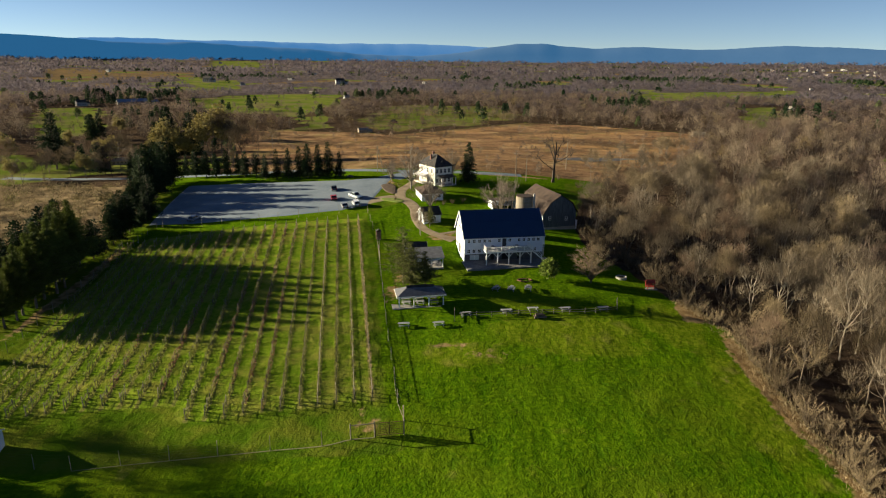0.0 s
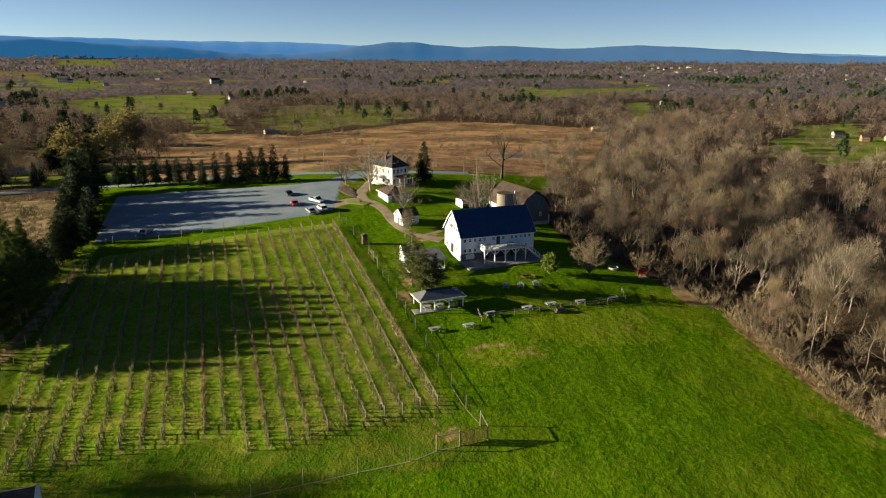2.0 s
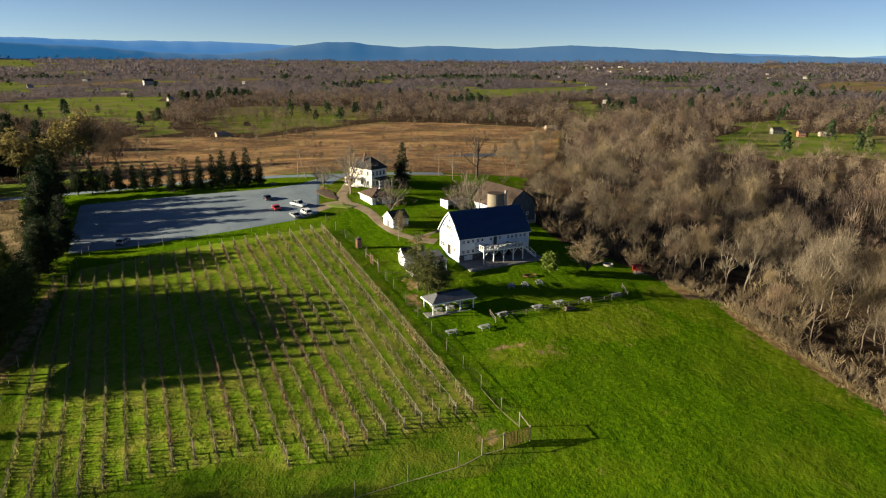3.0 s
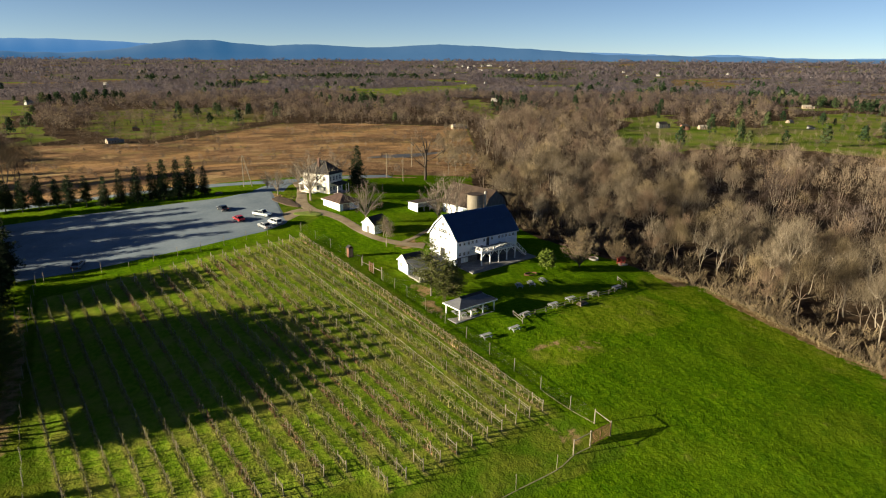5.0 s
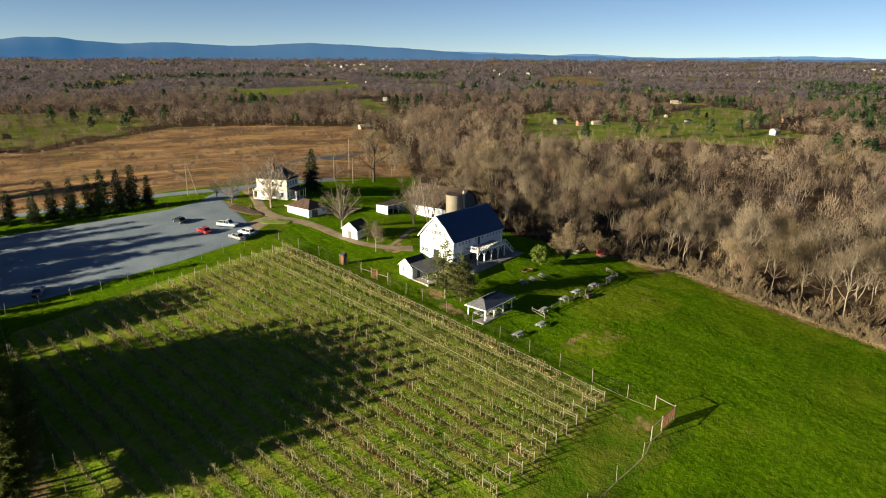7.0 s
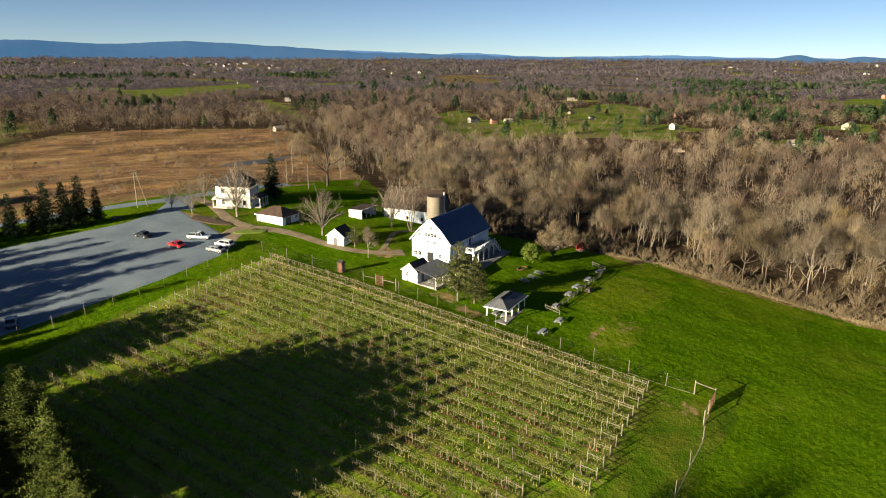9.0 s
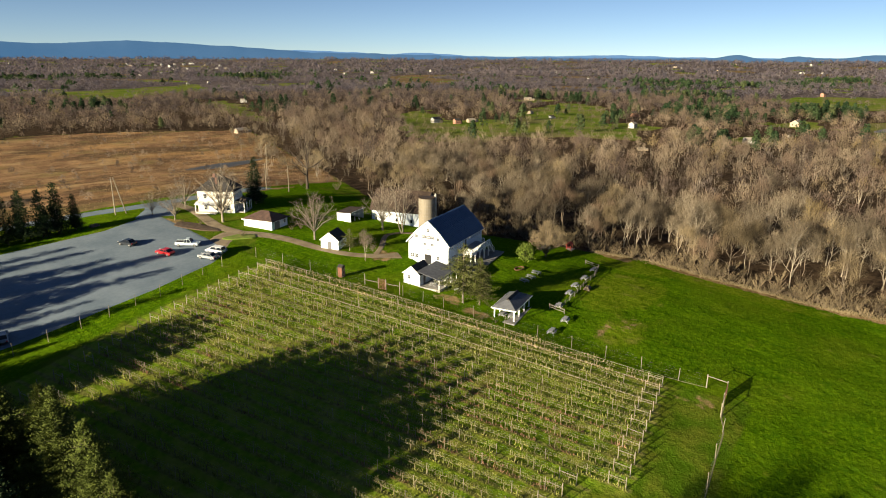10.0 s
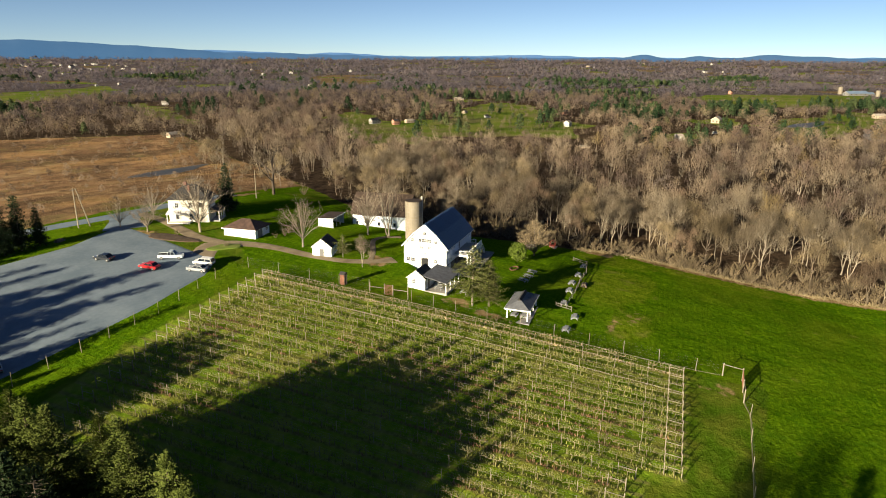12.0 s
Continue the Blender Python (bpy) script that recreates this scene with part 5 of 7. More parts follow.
def corner_gate():
    """The fence corner: a braced span to the north, a wide lattice gate and a braced span to the west."""
    g = thing("corner_gate", pose(0, 0, 0), "tall wooden gateway with wide brown lattice gate at the fence corner", "gate")
    P = [Vector((x, y, gz(x, y))) for x, y in ((-5.45, 85.4), (-5.2, 82.2), (-9.4, 81.7), (-12.8, 81.2))]
    for p in P:
        part("post", Geo().tube(p - Vector((0, 0, 0.3)), p + Vector((0, 0, 2.5)), 0.10, 0.09, 8), POST_WOOD, g)
    up = Vector((0, 0, 1))
    for a, b in ((0, 1), (2, 3)):
        part("brace_rail", Geo().beam(P[a] + up * 2.2, P[b] + up * 2.2, 0.10, 0.10), POST_WOOD, g)
    a, b = P[1], P[2]
    d = b - a
    for s, e in ((0.03, 0.49), (0.51, 0.97)):
        q = part("gate_leaf", Geo().beam(a + d * s + up * 0.2, a + d * e + up * 0.2, 0.06, 0.08).beam(a + d * s + up * 2.2, a + d * e + up * 2.2, 0.06, 0.08)
                 .beam(a + d * s + up * 0.2, a + d * s + up * 2.2, 0.06, 0.08).beam(a + d * e + up * 0.2, a + d * e + up * 2.2, 0.06, 0.08), RED_WOOD, g, "brown lattice gate leaf")
        for k in range(1, 8):
            f = s + (e - s) * k / 8
            part("slat", Geo().beam(a + d * f + up * 0.22, a + d * f + up * 2.18, 0.03, 0.05), RED_WOOD, q)
        for k in range(1, 7):
            z = up * (0.2 + 2.0 * k / 7)
            part("slat", Geo().beam(a + d * s + z, a + d * e + z, 0.025, 0.05), RED_WOOD, q)


def privy():
    p = thing("wooden_booth", on_ground(-16.2, 160.6, 8.5), "small upright red-brown wooden booth beside the fence", "booth")
    part("back_wall", Geo().box(-0.55, 0.45, -0.2, 0.55, 0.52, 2.3), RED_WOOD, p)
    part("side_wall", Geo().box(-0.6, -0.5, -0.2, -0.54, 0.52, 2.3), RED_WOOD, p)
    part("side_wall", Geo().box(0.54, -0.5, -0.2, 0.6, 0.52, 2.3), RED_WOOD, p)
    part("roof", Geo().prism([(-0.72, 2.25), (0, 2.7), (0.72, 2.25), (0.72, 2.33), (0, 2.78), (-0.72, 2.33)], "y", -0.65, 0.65), SHINGLE_DARK, p)
    d = part("door", Geo().box(-0.46, -0.5, 0.0, 0.46, -0.45, 2.1), material("brown_boards", (0.10, 0.06, 0.04), (0.2, 0.12, 0.08), 0.3, 0.85, stretch=(6, 6, 1)), p)
    part("door_frame", Geo().box(-0.54, -0.54, 0, -0.46, -0.44, 2.2).box(0.46, -0.54, 0, 0.54, -0.44, 2.2), POST_WOOD, d)


def utility_pole(x, y, h, label, lean=0.0, arm=True, turn=0.0):
    p = thing("utility_pole", on_ground(x, y, turn), label, "utility pole", "utility poles")
    part("pole", Geo().tube((0, 0, -0.6), (lean, 0, h), 0.16, 0.10, 8), POST_WOOD, p)
    if arm:
        part("crossarm", Geo().beam((lean - 1.1, 0, h - 0.5), (lean + 1.1, 0, h - 0.5), 0.1, 0.12), POST_WOOD, p)
        for s in (-1, -0.5, 0.5, 1):
            part("insulator", Geo().tube((lean + s, 0, h - 0.44), (lean + s, 0, h - 0.28), 0.04, 0.03, 6), CONCRETE, p)
    return p


# ---- vehicles ----
def car(name, m, paint, label, kind="sedan", L=4.6, W=1.8, cab=None):
    """A car that points along +x. Side profile drawn across the width, tapered cabin, glass, lamps and wheels."""
    c = thing(name, m, label, "pickup truck" if kind == "pickup" else "car", "parked cars")
    h = L / 2
    belt = 0.95 if kind == "sedan" else 1.05
    top = {"sedan": 1.45, "suv": 1.70, "pickup": 1.80}[kind]
    lower = [(-h, 0.42), (-h + 0.08, belt - 0.08), (-h + 0.2, belt), (h - 1.15, belt), (h - 0.18, belt - 0.18), (h, 0.62), (h - 0.02, 0.34), (-h + 0.05, 0.32)]
    if kind == "pickup":
        lower = [(-h, 0.50), (-h + 0.03, belt), (h - 1.45, belt + 0.02), (h - 0.12, belt - 0.10), (h, 0.68), (h - 0.02, 0.40), (-h + 0.05, 0.42)]

    def loft(rings):
        g, n = Geo(), len(rings[0])
        vs = [p for r in rings for p in r]
        fs = [(k * n + i, k * n + (i + 1) % n, (k + 1) * n + (i + 1) % n, (k + 1) * n + i) for k in range(len(rings) - 1) for i in range(n)]
        fs += [tuple(range(n - 1, -1, -1)), tuple((len(rings) - 1) * n + i for i in range(n))]
        return g.add(vs, fs)

    rings = []
    for y, k in ((-W / 2, 0.06), (-W / 2 + 0.10, 0.0), (W / 2 - 0.10, 0.0), (W / 2, 0.06)):
        rings.append([(x * (1 - k * 0.5), y, z + (0.03 if z < 0.6 else -k)) for x, z in lower])
    body = part("body", loft(rings), paint, c)
    f0, f1, r0, r1 = {"sedan": (h - 1.2, h - 2.0, -h + 0.55, -h + 1.15), "suv": (h - 1.1, h - 1.75, -h + 0.08, -h + 0.35), "pickup": (h - 1.5, h - 2.1, -0.55, -0.35)}[kind]
    cabp = [(r0, belt - 0.02), (r1, top), (f1, top), (f0, belt - 0.02)]
    rings = []
    for y, k in ((-W / 2 + 0.08, 0), (-W / 2 + 0.09, 0.5), (W / 2 - 0.09, 0.5), (W / 2 - 0.08, 0)):
        rings.append([(x, y * (1 - (0.16 if z > belt + 0.2 else 0.0)), z) for x, z in cabp])
    part("cabin_glass", loft(rings), GLASS, c, "dark tinted glass")
    wy = W / 2 * 0.82
    part("roof_panel", Geo().prism([(r1 - 0.05, top - 0.05), (r1 + 0.12, top + 0.03), (f1 - 0.12, top + 0.03), (f1 + 0.06, top - 0.05)], "y", -wy, wy), paint, c)
    for s in (-1, 1):
        for xa, xb in ((r0, r1), (f0, f1), ((f1 + r1) / 2, (f1 + r1) / 2)):
            part("pillar", Geo().beam((xa, s * (W / 2 - 0.07), belt - 0.03), (xb, s * (wy - 0.0), top), 0.06, 0.09), paint, c)
    if kind == "pickup":
        part("cargo_bed", Geo().box(-h + 0.12, -W / 2 + 0.16, belt + 0.005, -0.62, W / 2 - 0.16, belt + 0.02), DARK, c, "dark open cargo bed")
        for s in (-1, 1):
            part("bed_rail", Geo().box(-h + 0.05, s * (W / 2 - 0.1) - 0.06, belt, -0.6, s * (W / 2 - 0.1) + 0.06, belt + 0.1), paint, c)
    for s in (-1, 1):
        for x in (-h + 0.85, h - 0.85):
            w = part("wheel", Geo().tube((x, s * (W / 2 - 0.22), 0.34), (x, s * (W / 2 + 0.01), 0.34), 0.34, 0.34, 18), TYRE, c)
            part("rim", Geo().tube((x, s * (W / 2), 0.34), (x, s * (W / 2 + 0.02), 0.34), 0.21, 0.19, 14), RIM, w)
        part("head_lamp", Geo().box(h - 0.16, s * (W / 2 - 0.28) - 0.17, 0.62, h - 0.02, s * (W / 2 - 0.28) + 0.17, 0.78), HEAD, c)
        part("tail_lamp", Geo().box(-h - 0.005, s * (W / 2 - 0.24) - 0.14, 0.68, -h + 0.08, s * (W / 2 - 0.24) + 0.14, 0.86), TAIL, c)
        part("mirror", Geo().box(f0 - 0.25, s * (W / 2 + 0.06) - 0.07, belt, f0 - 0.12, s * (W / 2 + 0.06) + 0.07, belt + 0.14), paint, c)
    part("front_bumper", Geo().box(h - 0.06, -W / 2 + 0.1, 0.36, h + 0.04, W / 2 - 0.1, 0.56), DARK, c)
    part("rear_bumper", Geo().box(-h - 0.05, -W / 2 + 0.1, 0.40, -h + 0.06, W / 2 - 0.1, 0.58), DARK, c)
    return c


def az(deg):
    """Compass heading to a turn about z for things that point along +x."""
    return 90 - deg


def place(f, name, x, y, heading, *args, lift=0.08, **kw):
    e = 1.2
    a = radians(az(heading))
    dx, dy = math.cos(a), math.sin(a)
    pitch = math.degrees(math.atan2(gz(x + dx * e, y + dy * e) - gz(x - dx * e, y - dy * e), 2 * e))
    roll = math.degrees(math.atan2(gz(x - dy * e, y + dx * e) - gz(x + dy * e, y - dx * e), 2 * e))
    return f(name, pose(x, y, gz(x, y) + lift, 0, 0, az(heading)) @ pose(0, 0, 0, roll, -pitch, 0), *args, **kw)


barn_paving()
barn()
pavilion()
tasting_shed()
open_shed()
old_barn()
silo(21.7, 166.4, 2.2, 10.6, SILO_WALL, "tall tan concrete-stave silo with iron hoops", False)
silo(24.1, 165.3, 0.3, 11.2, CONCRETE, "slender pale filling pipe standing against the silo", True)
farmhouse()
garage()
shed("well_house", on_ground(-4.9, 172.9, 22), 5.0, 4.6, 2.5, 4.3, "small white gabled shed with black roof beside the drive", SHINGLE_DARK, windows=(("s", 2.0, 1.0, 0.7, 0.8), ("s", 3.2, 1.0, 0.7, 0.8)),
     doors=(("w", 2.3, 0.0, 1.0, 2.0),))
corner_shed()
privy()

place(car, "red_car", -34.0, 199.8, -12, car_paint("red_paint", (0.42, 0.015, 0.02)), "bright red parked sedan on the asphalt", "sedan")
place(car, "dark_car", -36.0, 212.6, -14, car_paint("dark_blue_paint", (0.012, 0.016, 0.024)), "dark blue-black parked car on the asphalt", "sedan")
place(car, "pickup_truck", -27.4, 201.0, 142, car_paint("pale_blue_paint", (0.52, 0.60, 0.64)), "pale blue-white parked pickup truck on the asphalt", "pickup", L=5.5, W=1.95)
place(car, "white_car", -26.0, 191.9, -18, car_paint("white_paint", (0.75, 0.76, 0.78)), "white parked car at the edge of the lot", "suv", L=4.7)
place(car, "silver_car", -29.3, 190.2, -18, car_paint("silver_paint", (0.30, 0.32, 0.35)), "silver-grey parked car at the edge of the lot", "sedan")
place(car, "blue_grey_car", -73.3, 186.2, 20, car_paint("blue_grey_paint", (0.16, 0.20, 0.26)), "blue-grey parked car in the shade of the hedge", "sedan")

FENCE_E = [(-5.45, 85.4), (-6.6, 89.8), (-9.6, 108.5), (-13.2, 135), (-14.6, 144.5)]
wire_fence("vineyard_fence", FENCE_E, "tall post and wire fence along the vineyard")
wire_fence("vineyard_fence", [(-15.4, 154.5), (-18.5, 168), (-21.5, 183)], "tall post and wire fence along the vineyard")
wire_fence("vineyard_fence", [(-12.8, 81.2), (-16.7, 79.9), (-31, 78.3), (-50.5, 76.3), (-61.5, 77.5)], "tall post and wire fence across the slope below the vineyard")
wire_fence("vineyard_fence", [(-21.5, 183), (-30, 184), (-47, 180.5), (-63, 179.6), (-80, 179.5)], "post and wire fence between vineyard and car park")
wire_fence("vineyard_fence", [(-81.5, 179), (-82, 150), (-81, 120), (-79, 98)], "post and wire fence between vineyard and hedge")
corner_gate()
DRY_STRIP = material("dry_grass_strip", (0.130, 0.128, 0.062), (0.230, 0.212, 0.120), 0.8, 0.95, 0.3, 0.03)
draped("fence_verge", [(-9.4, 81.5), (-12.8, 81.1), (-16.7, 79.8), (-24, 79.0), (-31, 78.2), (-41, 77.2), (-50.5, 76.2)], [0.2, 0.24, 0.26, 0.22, 0.18, 0.14, 0.1], 0.03, DRY_STRIP,
       "thin pale strip of dry unmown grass under the fence", "verge", 1.0)
draped("fence_verge", [(-5.3, 85.4), (-6.6, 89.8), (-7.6, 96)], [0.15, 0.14, 0.1], 0.03, DRY_STRIP, "thin pale strip of dry unmown grass under the fence", "verge", 1.0)
braced_gate("vineyard_gate", on_ground(-15.0, 148.8, 98.5), 3.4, "tall wooden gateway with brown lattice gate beside the lawn")
rail_fence([(2.6, 116.0), (2.7, 119.4)], "short weathered wooden rail fence beside the tables")
rail_fence([(4.0, 117.6), (13.0, 118.7), (22.6, 120.3), (29.0, 121.0), (36.0, 123.0), (37.0, 127.0)], "weathered grey wooden rail fence along the lawn")
for x, y, a in ((-7.0, 113.9, 8), (-0.4, 114.3, 12), (4.9, 118.4, 14), (13.1, 120.0, 10), (18.5, 121.2, 6), (25.2, 121.9, 9), (33.2, 123.1, 7)):
    picnic_table(on_ground(x, y, a), 2.2, "weathered grey wooden picnic table on the grass")
for x, y, a in ((11.8, 130.6, 70), (15.1, 130.7, 74), (18.8, 131.3, 78)):
    picnic_table(on_ground(x, y, a), 2.2, "weathered grey wooden picnic table in the barn's shade")
picnic_table(on_ground(-3.9, 137.9, 8), 1.8, "weathered wooden bench table beside the porch shed")

utility_pole(-24.2, 240.5, 10.5, "tall pale wooden utility pole beside the road", 0.0, True, 20)
utility_pole(-21.5, 239.5, 10.5, "leaning wooden brace pole beside the road", -2.6, False, 0)
utility_pole(27.6, 240.0, 9.0, "tall wooden utility pole before the marsh", 0.0, True, 10)
utility_pole(30.5, 232.0, 9.0, "tall bare wooden pole before the marsh", 0.0, False, 0)
utility_pole(52.0, 270, 13.0, "tall dark wooden pole in the marsh", 0.2, False, 0)


def trough():
    t = thing("stone_ring", on_ground(41.4, 140.6), "round pale concrete ring planter on the grass", "planter")
    g, n = Geo(), 28
    vs = []
    for r, z in ((1.25, -0.15), (1.25, 0.45), (1.0, 0.45), (1.0, 0.1)):
        vs += [(r * math.cos(2 * math.pi * i / n), r * math.sin(2 * math.pi * i / n), z) for i in range(n)]
    g.add(vs, [(k * n + i, k * n + (i + 1) % n, (k + 1) * n + (i + 1) % n, (k + 1) * n + i) for k in range(3) for i in range(n)])
    part("rim", g, CONCRETE, t)
    part("soil", Geo().tube((0, 0, 0.0), (0, 0, 0.2), 1.02, 1.02, 24), MULCH, t)


def red_feature():
    t = thing("red_play_hut", on_ground(46.7, 136.2, 8), "small red wooden hut on a pale slab", "play hut")
    part("slab", Geo().box(-1.3, -1.1, -0.4, 1.3, 1.1, 0.08), CONCRETE, t)
    red = material("bright_red_paint", (0.24, 0.025, 0.02), (0.34, 0.05, 0.035), 0.4, 0.6)
    for x in (-0.75, 0.75):
        for y in (-0.6, 0.6):
            part("post", Geo().box(x - 0.07, y - 0.07, 0.08, x + 0.07, y + 0.07, 1.5), red, t)
    part("seat", Geo().box(-0.75, -0.6, 0.45, 0.75, 0.6, 0.55), red, t)
    part("back_board", Geo().box(-0.75, 0.5, 0.55, 0.75, 0.6, 1.4), red, t)
    part("roof", Geo().prism([(-0.85, 1.4), (0, 2.0), (0.85, 1.4), (0.85, 1.5), (0, 2.1), (-0.85, 1.5)], "x", -0.95, 0.95), red, t)


def flower_bed(x, y, n, label, spread, seed):
    """A low bed of red-brown logs and plants."""
    b = thing("log_ring", on_ground(x, y), label, "fire pit")
    r = random.Random(seed)
    for i in range(n):
        a = 2 * math.pi * i / n + r.uniform(-0.2, 0.2)
        c = Vector((spread * math.cos(a), 0.55 * spread * math.sin(a), 0.14))
        d = Vector((-math.sin(a), 0.55 * math.cos(a), r.uniform(-0.05, 0.05))).normalized() * r.uniform(0.35, 0.6)
        part("log", Geo().tube(c - d, c + d, 0.15, 0.13, 7), material("log_bark", (0.085, 0.036, 0.024), (0.15, 0.07, 0.045), 0.4, 0.9) if i == 0 else bpy.data.materials["log_bark"], b)


trough()
red_feature()
flower_bed(18.6, 135.9, 9, "ring of red-brown logs lying on the grass", 1.5, 4)


def dump_stump(x, y, turn, label):
    t = thing("log_pile", on_ground(x, y, turn), label, "log pile")
    for i, (dy, dz) in enumerate(((-0.5, 0.2), (0.0, 0.22), (0.5, 0.2), (-0.25, 0.55), (0.25, 0.55))):
        part("log", Geo().tube((-1.3 + 0.1 * i, dy, dz), (1.2 - 0.12 * i, dy + 0.05, dz), 0.22, 0.2, 8), BARK, t)


dump_stump(19.6, 118.6, 10, "pile of cut grey logs against the rail fence")
dump_stump(-33.5, 233.5, 15, "dark pile of timber on the grass verge")


def planted_island(name, cx, cy, a, b, turn, mat, label, hgt=0.22):
    """A low mounded bed on the ground."""
    g, n = Geo(), 26
    vs, fs = [], []
    rings = ((1.0, -0.06), (0.93, hgt * 0.7), (0.6, hgt), (0.0, hgt * 1.1))
    for f, h in rings[:3]:
        for i in range(n):
            t = 2 * math.pi * i / n
            w = f * (1 + 0.10 * math.sin(3 * t + cx) + 0.06 * math.sin(5 * t))
            px, py = a * w * math.cos(t), b * w * math.sin(t)
            x = cx + px * math.cos(radians(turn)) - py * math.sin(radians(turn))
            y = cy + px * math.sin(radians(turn)) + py * math.cos(radians(turn))
            vs.append((x, y, gz(x, y) + h + 0.05))
    for k in range(2):
        fs += [(k * n + i, k * n + (i + 1) % n, (k + 1) * n + (i + 1) % n, (k + 1) * n + i) for i in range(n)]
    fs.append(tuple(2 * n + i for i in range(n)))
    me = g.add(vs, fs).mesh(name, [mat])
    tagged(new(name, me), label, "planting bed")


planted_island("mulch_bed", -17.6, 213.0, 7.5, 2.3, -78, MULCH, "long dark mulch bed with low shrubs at the lot's edge")
planted_island("grass_island", -15.2, 197.2, 4.2, 2.0, -30, material("island_turf", (0.09, 0.15, 0.015), (0.17, 0.19, 0.04), 1.5, 0.95, 0.4, 0.1), "small rough grass island between drive and car park")


# ---- vineyard ----
def vine_meshes():
    """Pruned vines: a gnarled trunk, two arms along the wire, upright canes, a few dry leaves."""
    out = []
    for s in range(8):
        r = random.Random(100 + s)
        w, lf = Geo(), Geo()
        p = Vector((0, 0, -0.1))
        for k in range(3):
            q = p + Vector((r.uniform(-0.06, 0.06), r.uniform(-0.08, 0.08), 0.32))
            w.tube(p, q, 0.06, 0.05, 4, cap=False)
            p = q
        for sgn in (-1, 1):
            a = p
            for k in range(3):
                b = a + Vector((r.uniform(-0.05, 0.05), sgn * 0.33, r.uniform(-0.04, 0.05)))
                w.tube(a, b, 0.030, 0.022, 3, cap=False)
                for _ in range(2):
                    c = a.lerp(b, r.random())
                    e = c + Vector((r.uniform(-0.22, 0.22), r.uniform(-0.15, 0.15), r.uniform(0.35, 0.85)))
                    w.tube(c, e, 0.02, 0.010, 3, cap=False)
                    for _ in range(4 if s % 2 else 2):
                        t = c.lerp(e, r.uniform(0.1, 1.0)) + Vector((r.uniform(-0.1, 0.1), r.uniform(-0.1, 0.1), 0))
                        v = [t + Vector((r.uniform(-0.11, 0.11), r.uniform(-0.11, 0.11), r.uniform(-0.11, 0.11))) for _ in range(3)]
                        lf.add(v, [(0, 1, 2)])
                a = b
        for _ in range(20):
            c = Vector((r.uniform(-0.28, 0.28), r.uniform(-0.95, 0.95), -0.03))
            a = r.uniform(0, 6.283)
            lf.add([c, c + Vector((0.16 * math.cos(a), 0.16 * math.sin(a), 0.02)), c + Vector((r.uniform(-0.15, 0.15), r.uniform(-0.15, 0.15), r.uniform(0.2, 0.55)))], [(0, 1, 2)])
        g = Geo()
        g.add(w.v, w.f, 0).add(lf.v, lf.f, 1)
        out.append((g.mesh("vine", [VINE_BARK, VINE_LEAF]), g.mesh("vine", [VINE_BARK, VINE_RED]), g.mesh("vine", [VINE_BARK, VINE_TAN])))
    return out


def row_span(i):
    """Near and far v of vine row i."""
    near = 91.85 - 0.05 * i if i <= 10 else (97.2 if i == 11 else 98.2 - 0.02 * (i - 12))
    far = 178.3 - 0.02 * i if i < 10 else 178.6 - 0.30 * (i - 9)
    return near, far


def vineyard():
    vines = vine_meshes()
    post = Geo().tube((0, 0, -0.3), (0, 0, 1.75), 0.045, 0.04, 6).mesh("post", [POST_WOOD])
    end = Geo().tube((0, 0, -0.3), (0, 0, 1.95), 0.075, 0.065, 7).mesh("end_post", [POST_WOOD])
    r = random.Random(77)
    for i in range(23):
        u = ROW_U - ROW_GAP * i
        v0, v1 = row_span(i)
        red = 6 <= i <= 9 or i in (12, 15)
        row = thing("vine_row", pose(0, 0, 0), "outer row of grape vines with tan dry leaves on wires" if i == 0 else "row of pruned grape vines on posts and wires" if not red else "row of grape vines with reddish dry leaves on wires", "vine row", "vine rows")

        def at(v, du=0.0):
            x, y = from_uv(u + du, v)
            return x, y, gz(x, y)

        n = round((v1 - v0) / 5.6)
        pts = [v0 + (v1 - v0) * k / n for k in range(n + 1)]
        for k, v in enumerate(pts):
            x, y, z = at(v + (r.uniform(-0.2, 0.2) if 0 < k < n else 0))
            part("end_post" if k in (0, n) else "post", end if k in (0, n) else post, POST_WOOD, row, at=pose(x, y, z, r.uniform(-2.5, 2.5), r.uniform(-2.5, 2.5), r.uniform(0, 360)))
        for v, w in ((v0, v0 + 2.3), (v1, v1 - 2.3)):
            x, y, z = at(w)
            part("end_post", end, POST_WOOD, row, at=pose(x, y, z, 0, 0, 40))
            a, b = at(v), at(w)
            part("brace_rail", Geo().beam((a[0], a[1], a[2] + 1.35), (b[0], b[1], b[2] + 1.35), 0.06, 0.06), POST_WOOD, row)
        for h in (0.85, 1.25, 1.65):
            part("wire", Geo().path([(p[0], p[1], p[2] + h) for p in map(at, pts)], 0.006), WIRE, row)
        if i in (0, 1, 3):
            part("top_line", Geo().path([(p[0], p[1], p[2] + 1.7) for p in map(at, pts)], 0.028, 4), POST_WOOD, row, "pale line along the post tops")
        v = v0 + 1.0
        while v < v1 - 0.8:
            if r.random() > 0.06:
                x, y, z = at(v, r.uniform(-0.08, 0.08))
                s = r.uniform(0.85, 1.2)
                q = vines[r.randrange(8)][2 if i == 0 else 1 if red and r.random() < (0.75 if 100 < v < 135 or v > 165 else 0.25) else 0]
                part("vine", q, None, row, at=pose(x, y, z, 0, 0, 8.5 + r.choice((0, 180)) + r.uniform(-8, 8)) @ Matrix.Diagonal((s, s, s * (1.15 if i < 2 else 1), 1)))
            v += 1.95 + r.uniform(-0.15, 0.15)


vineyard()


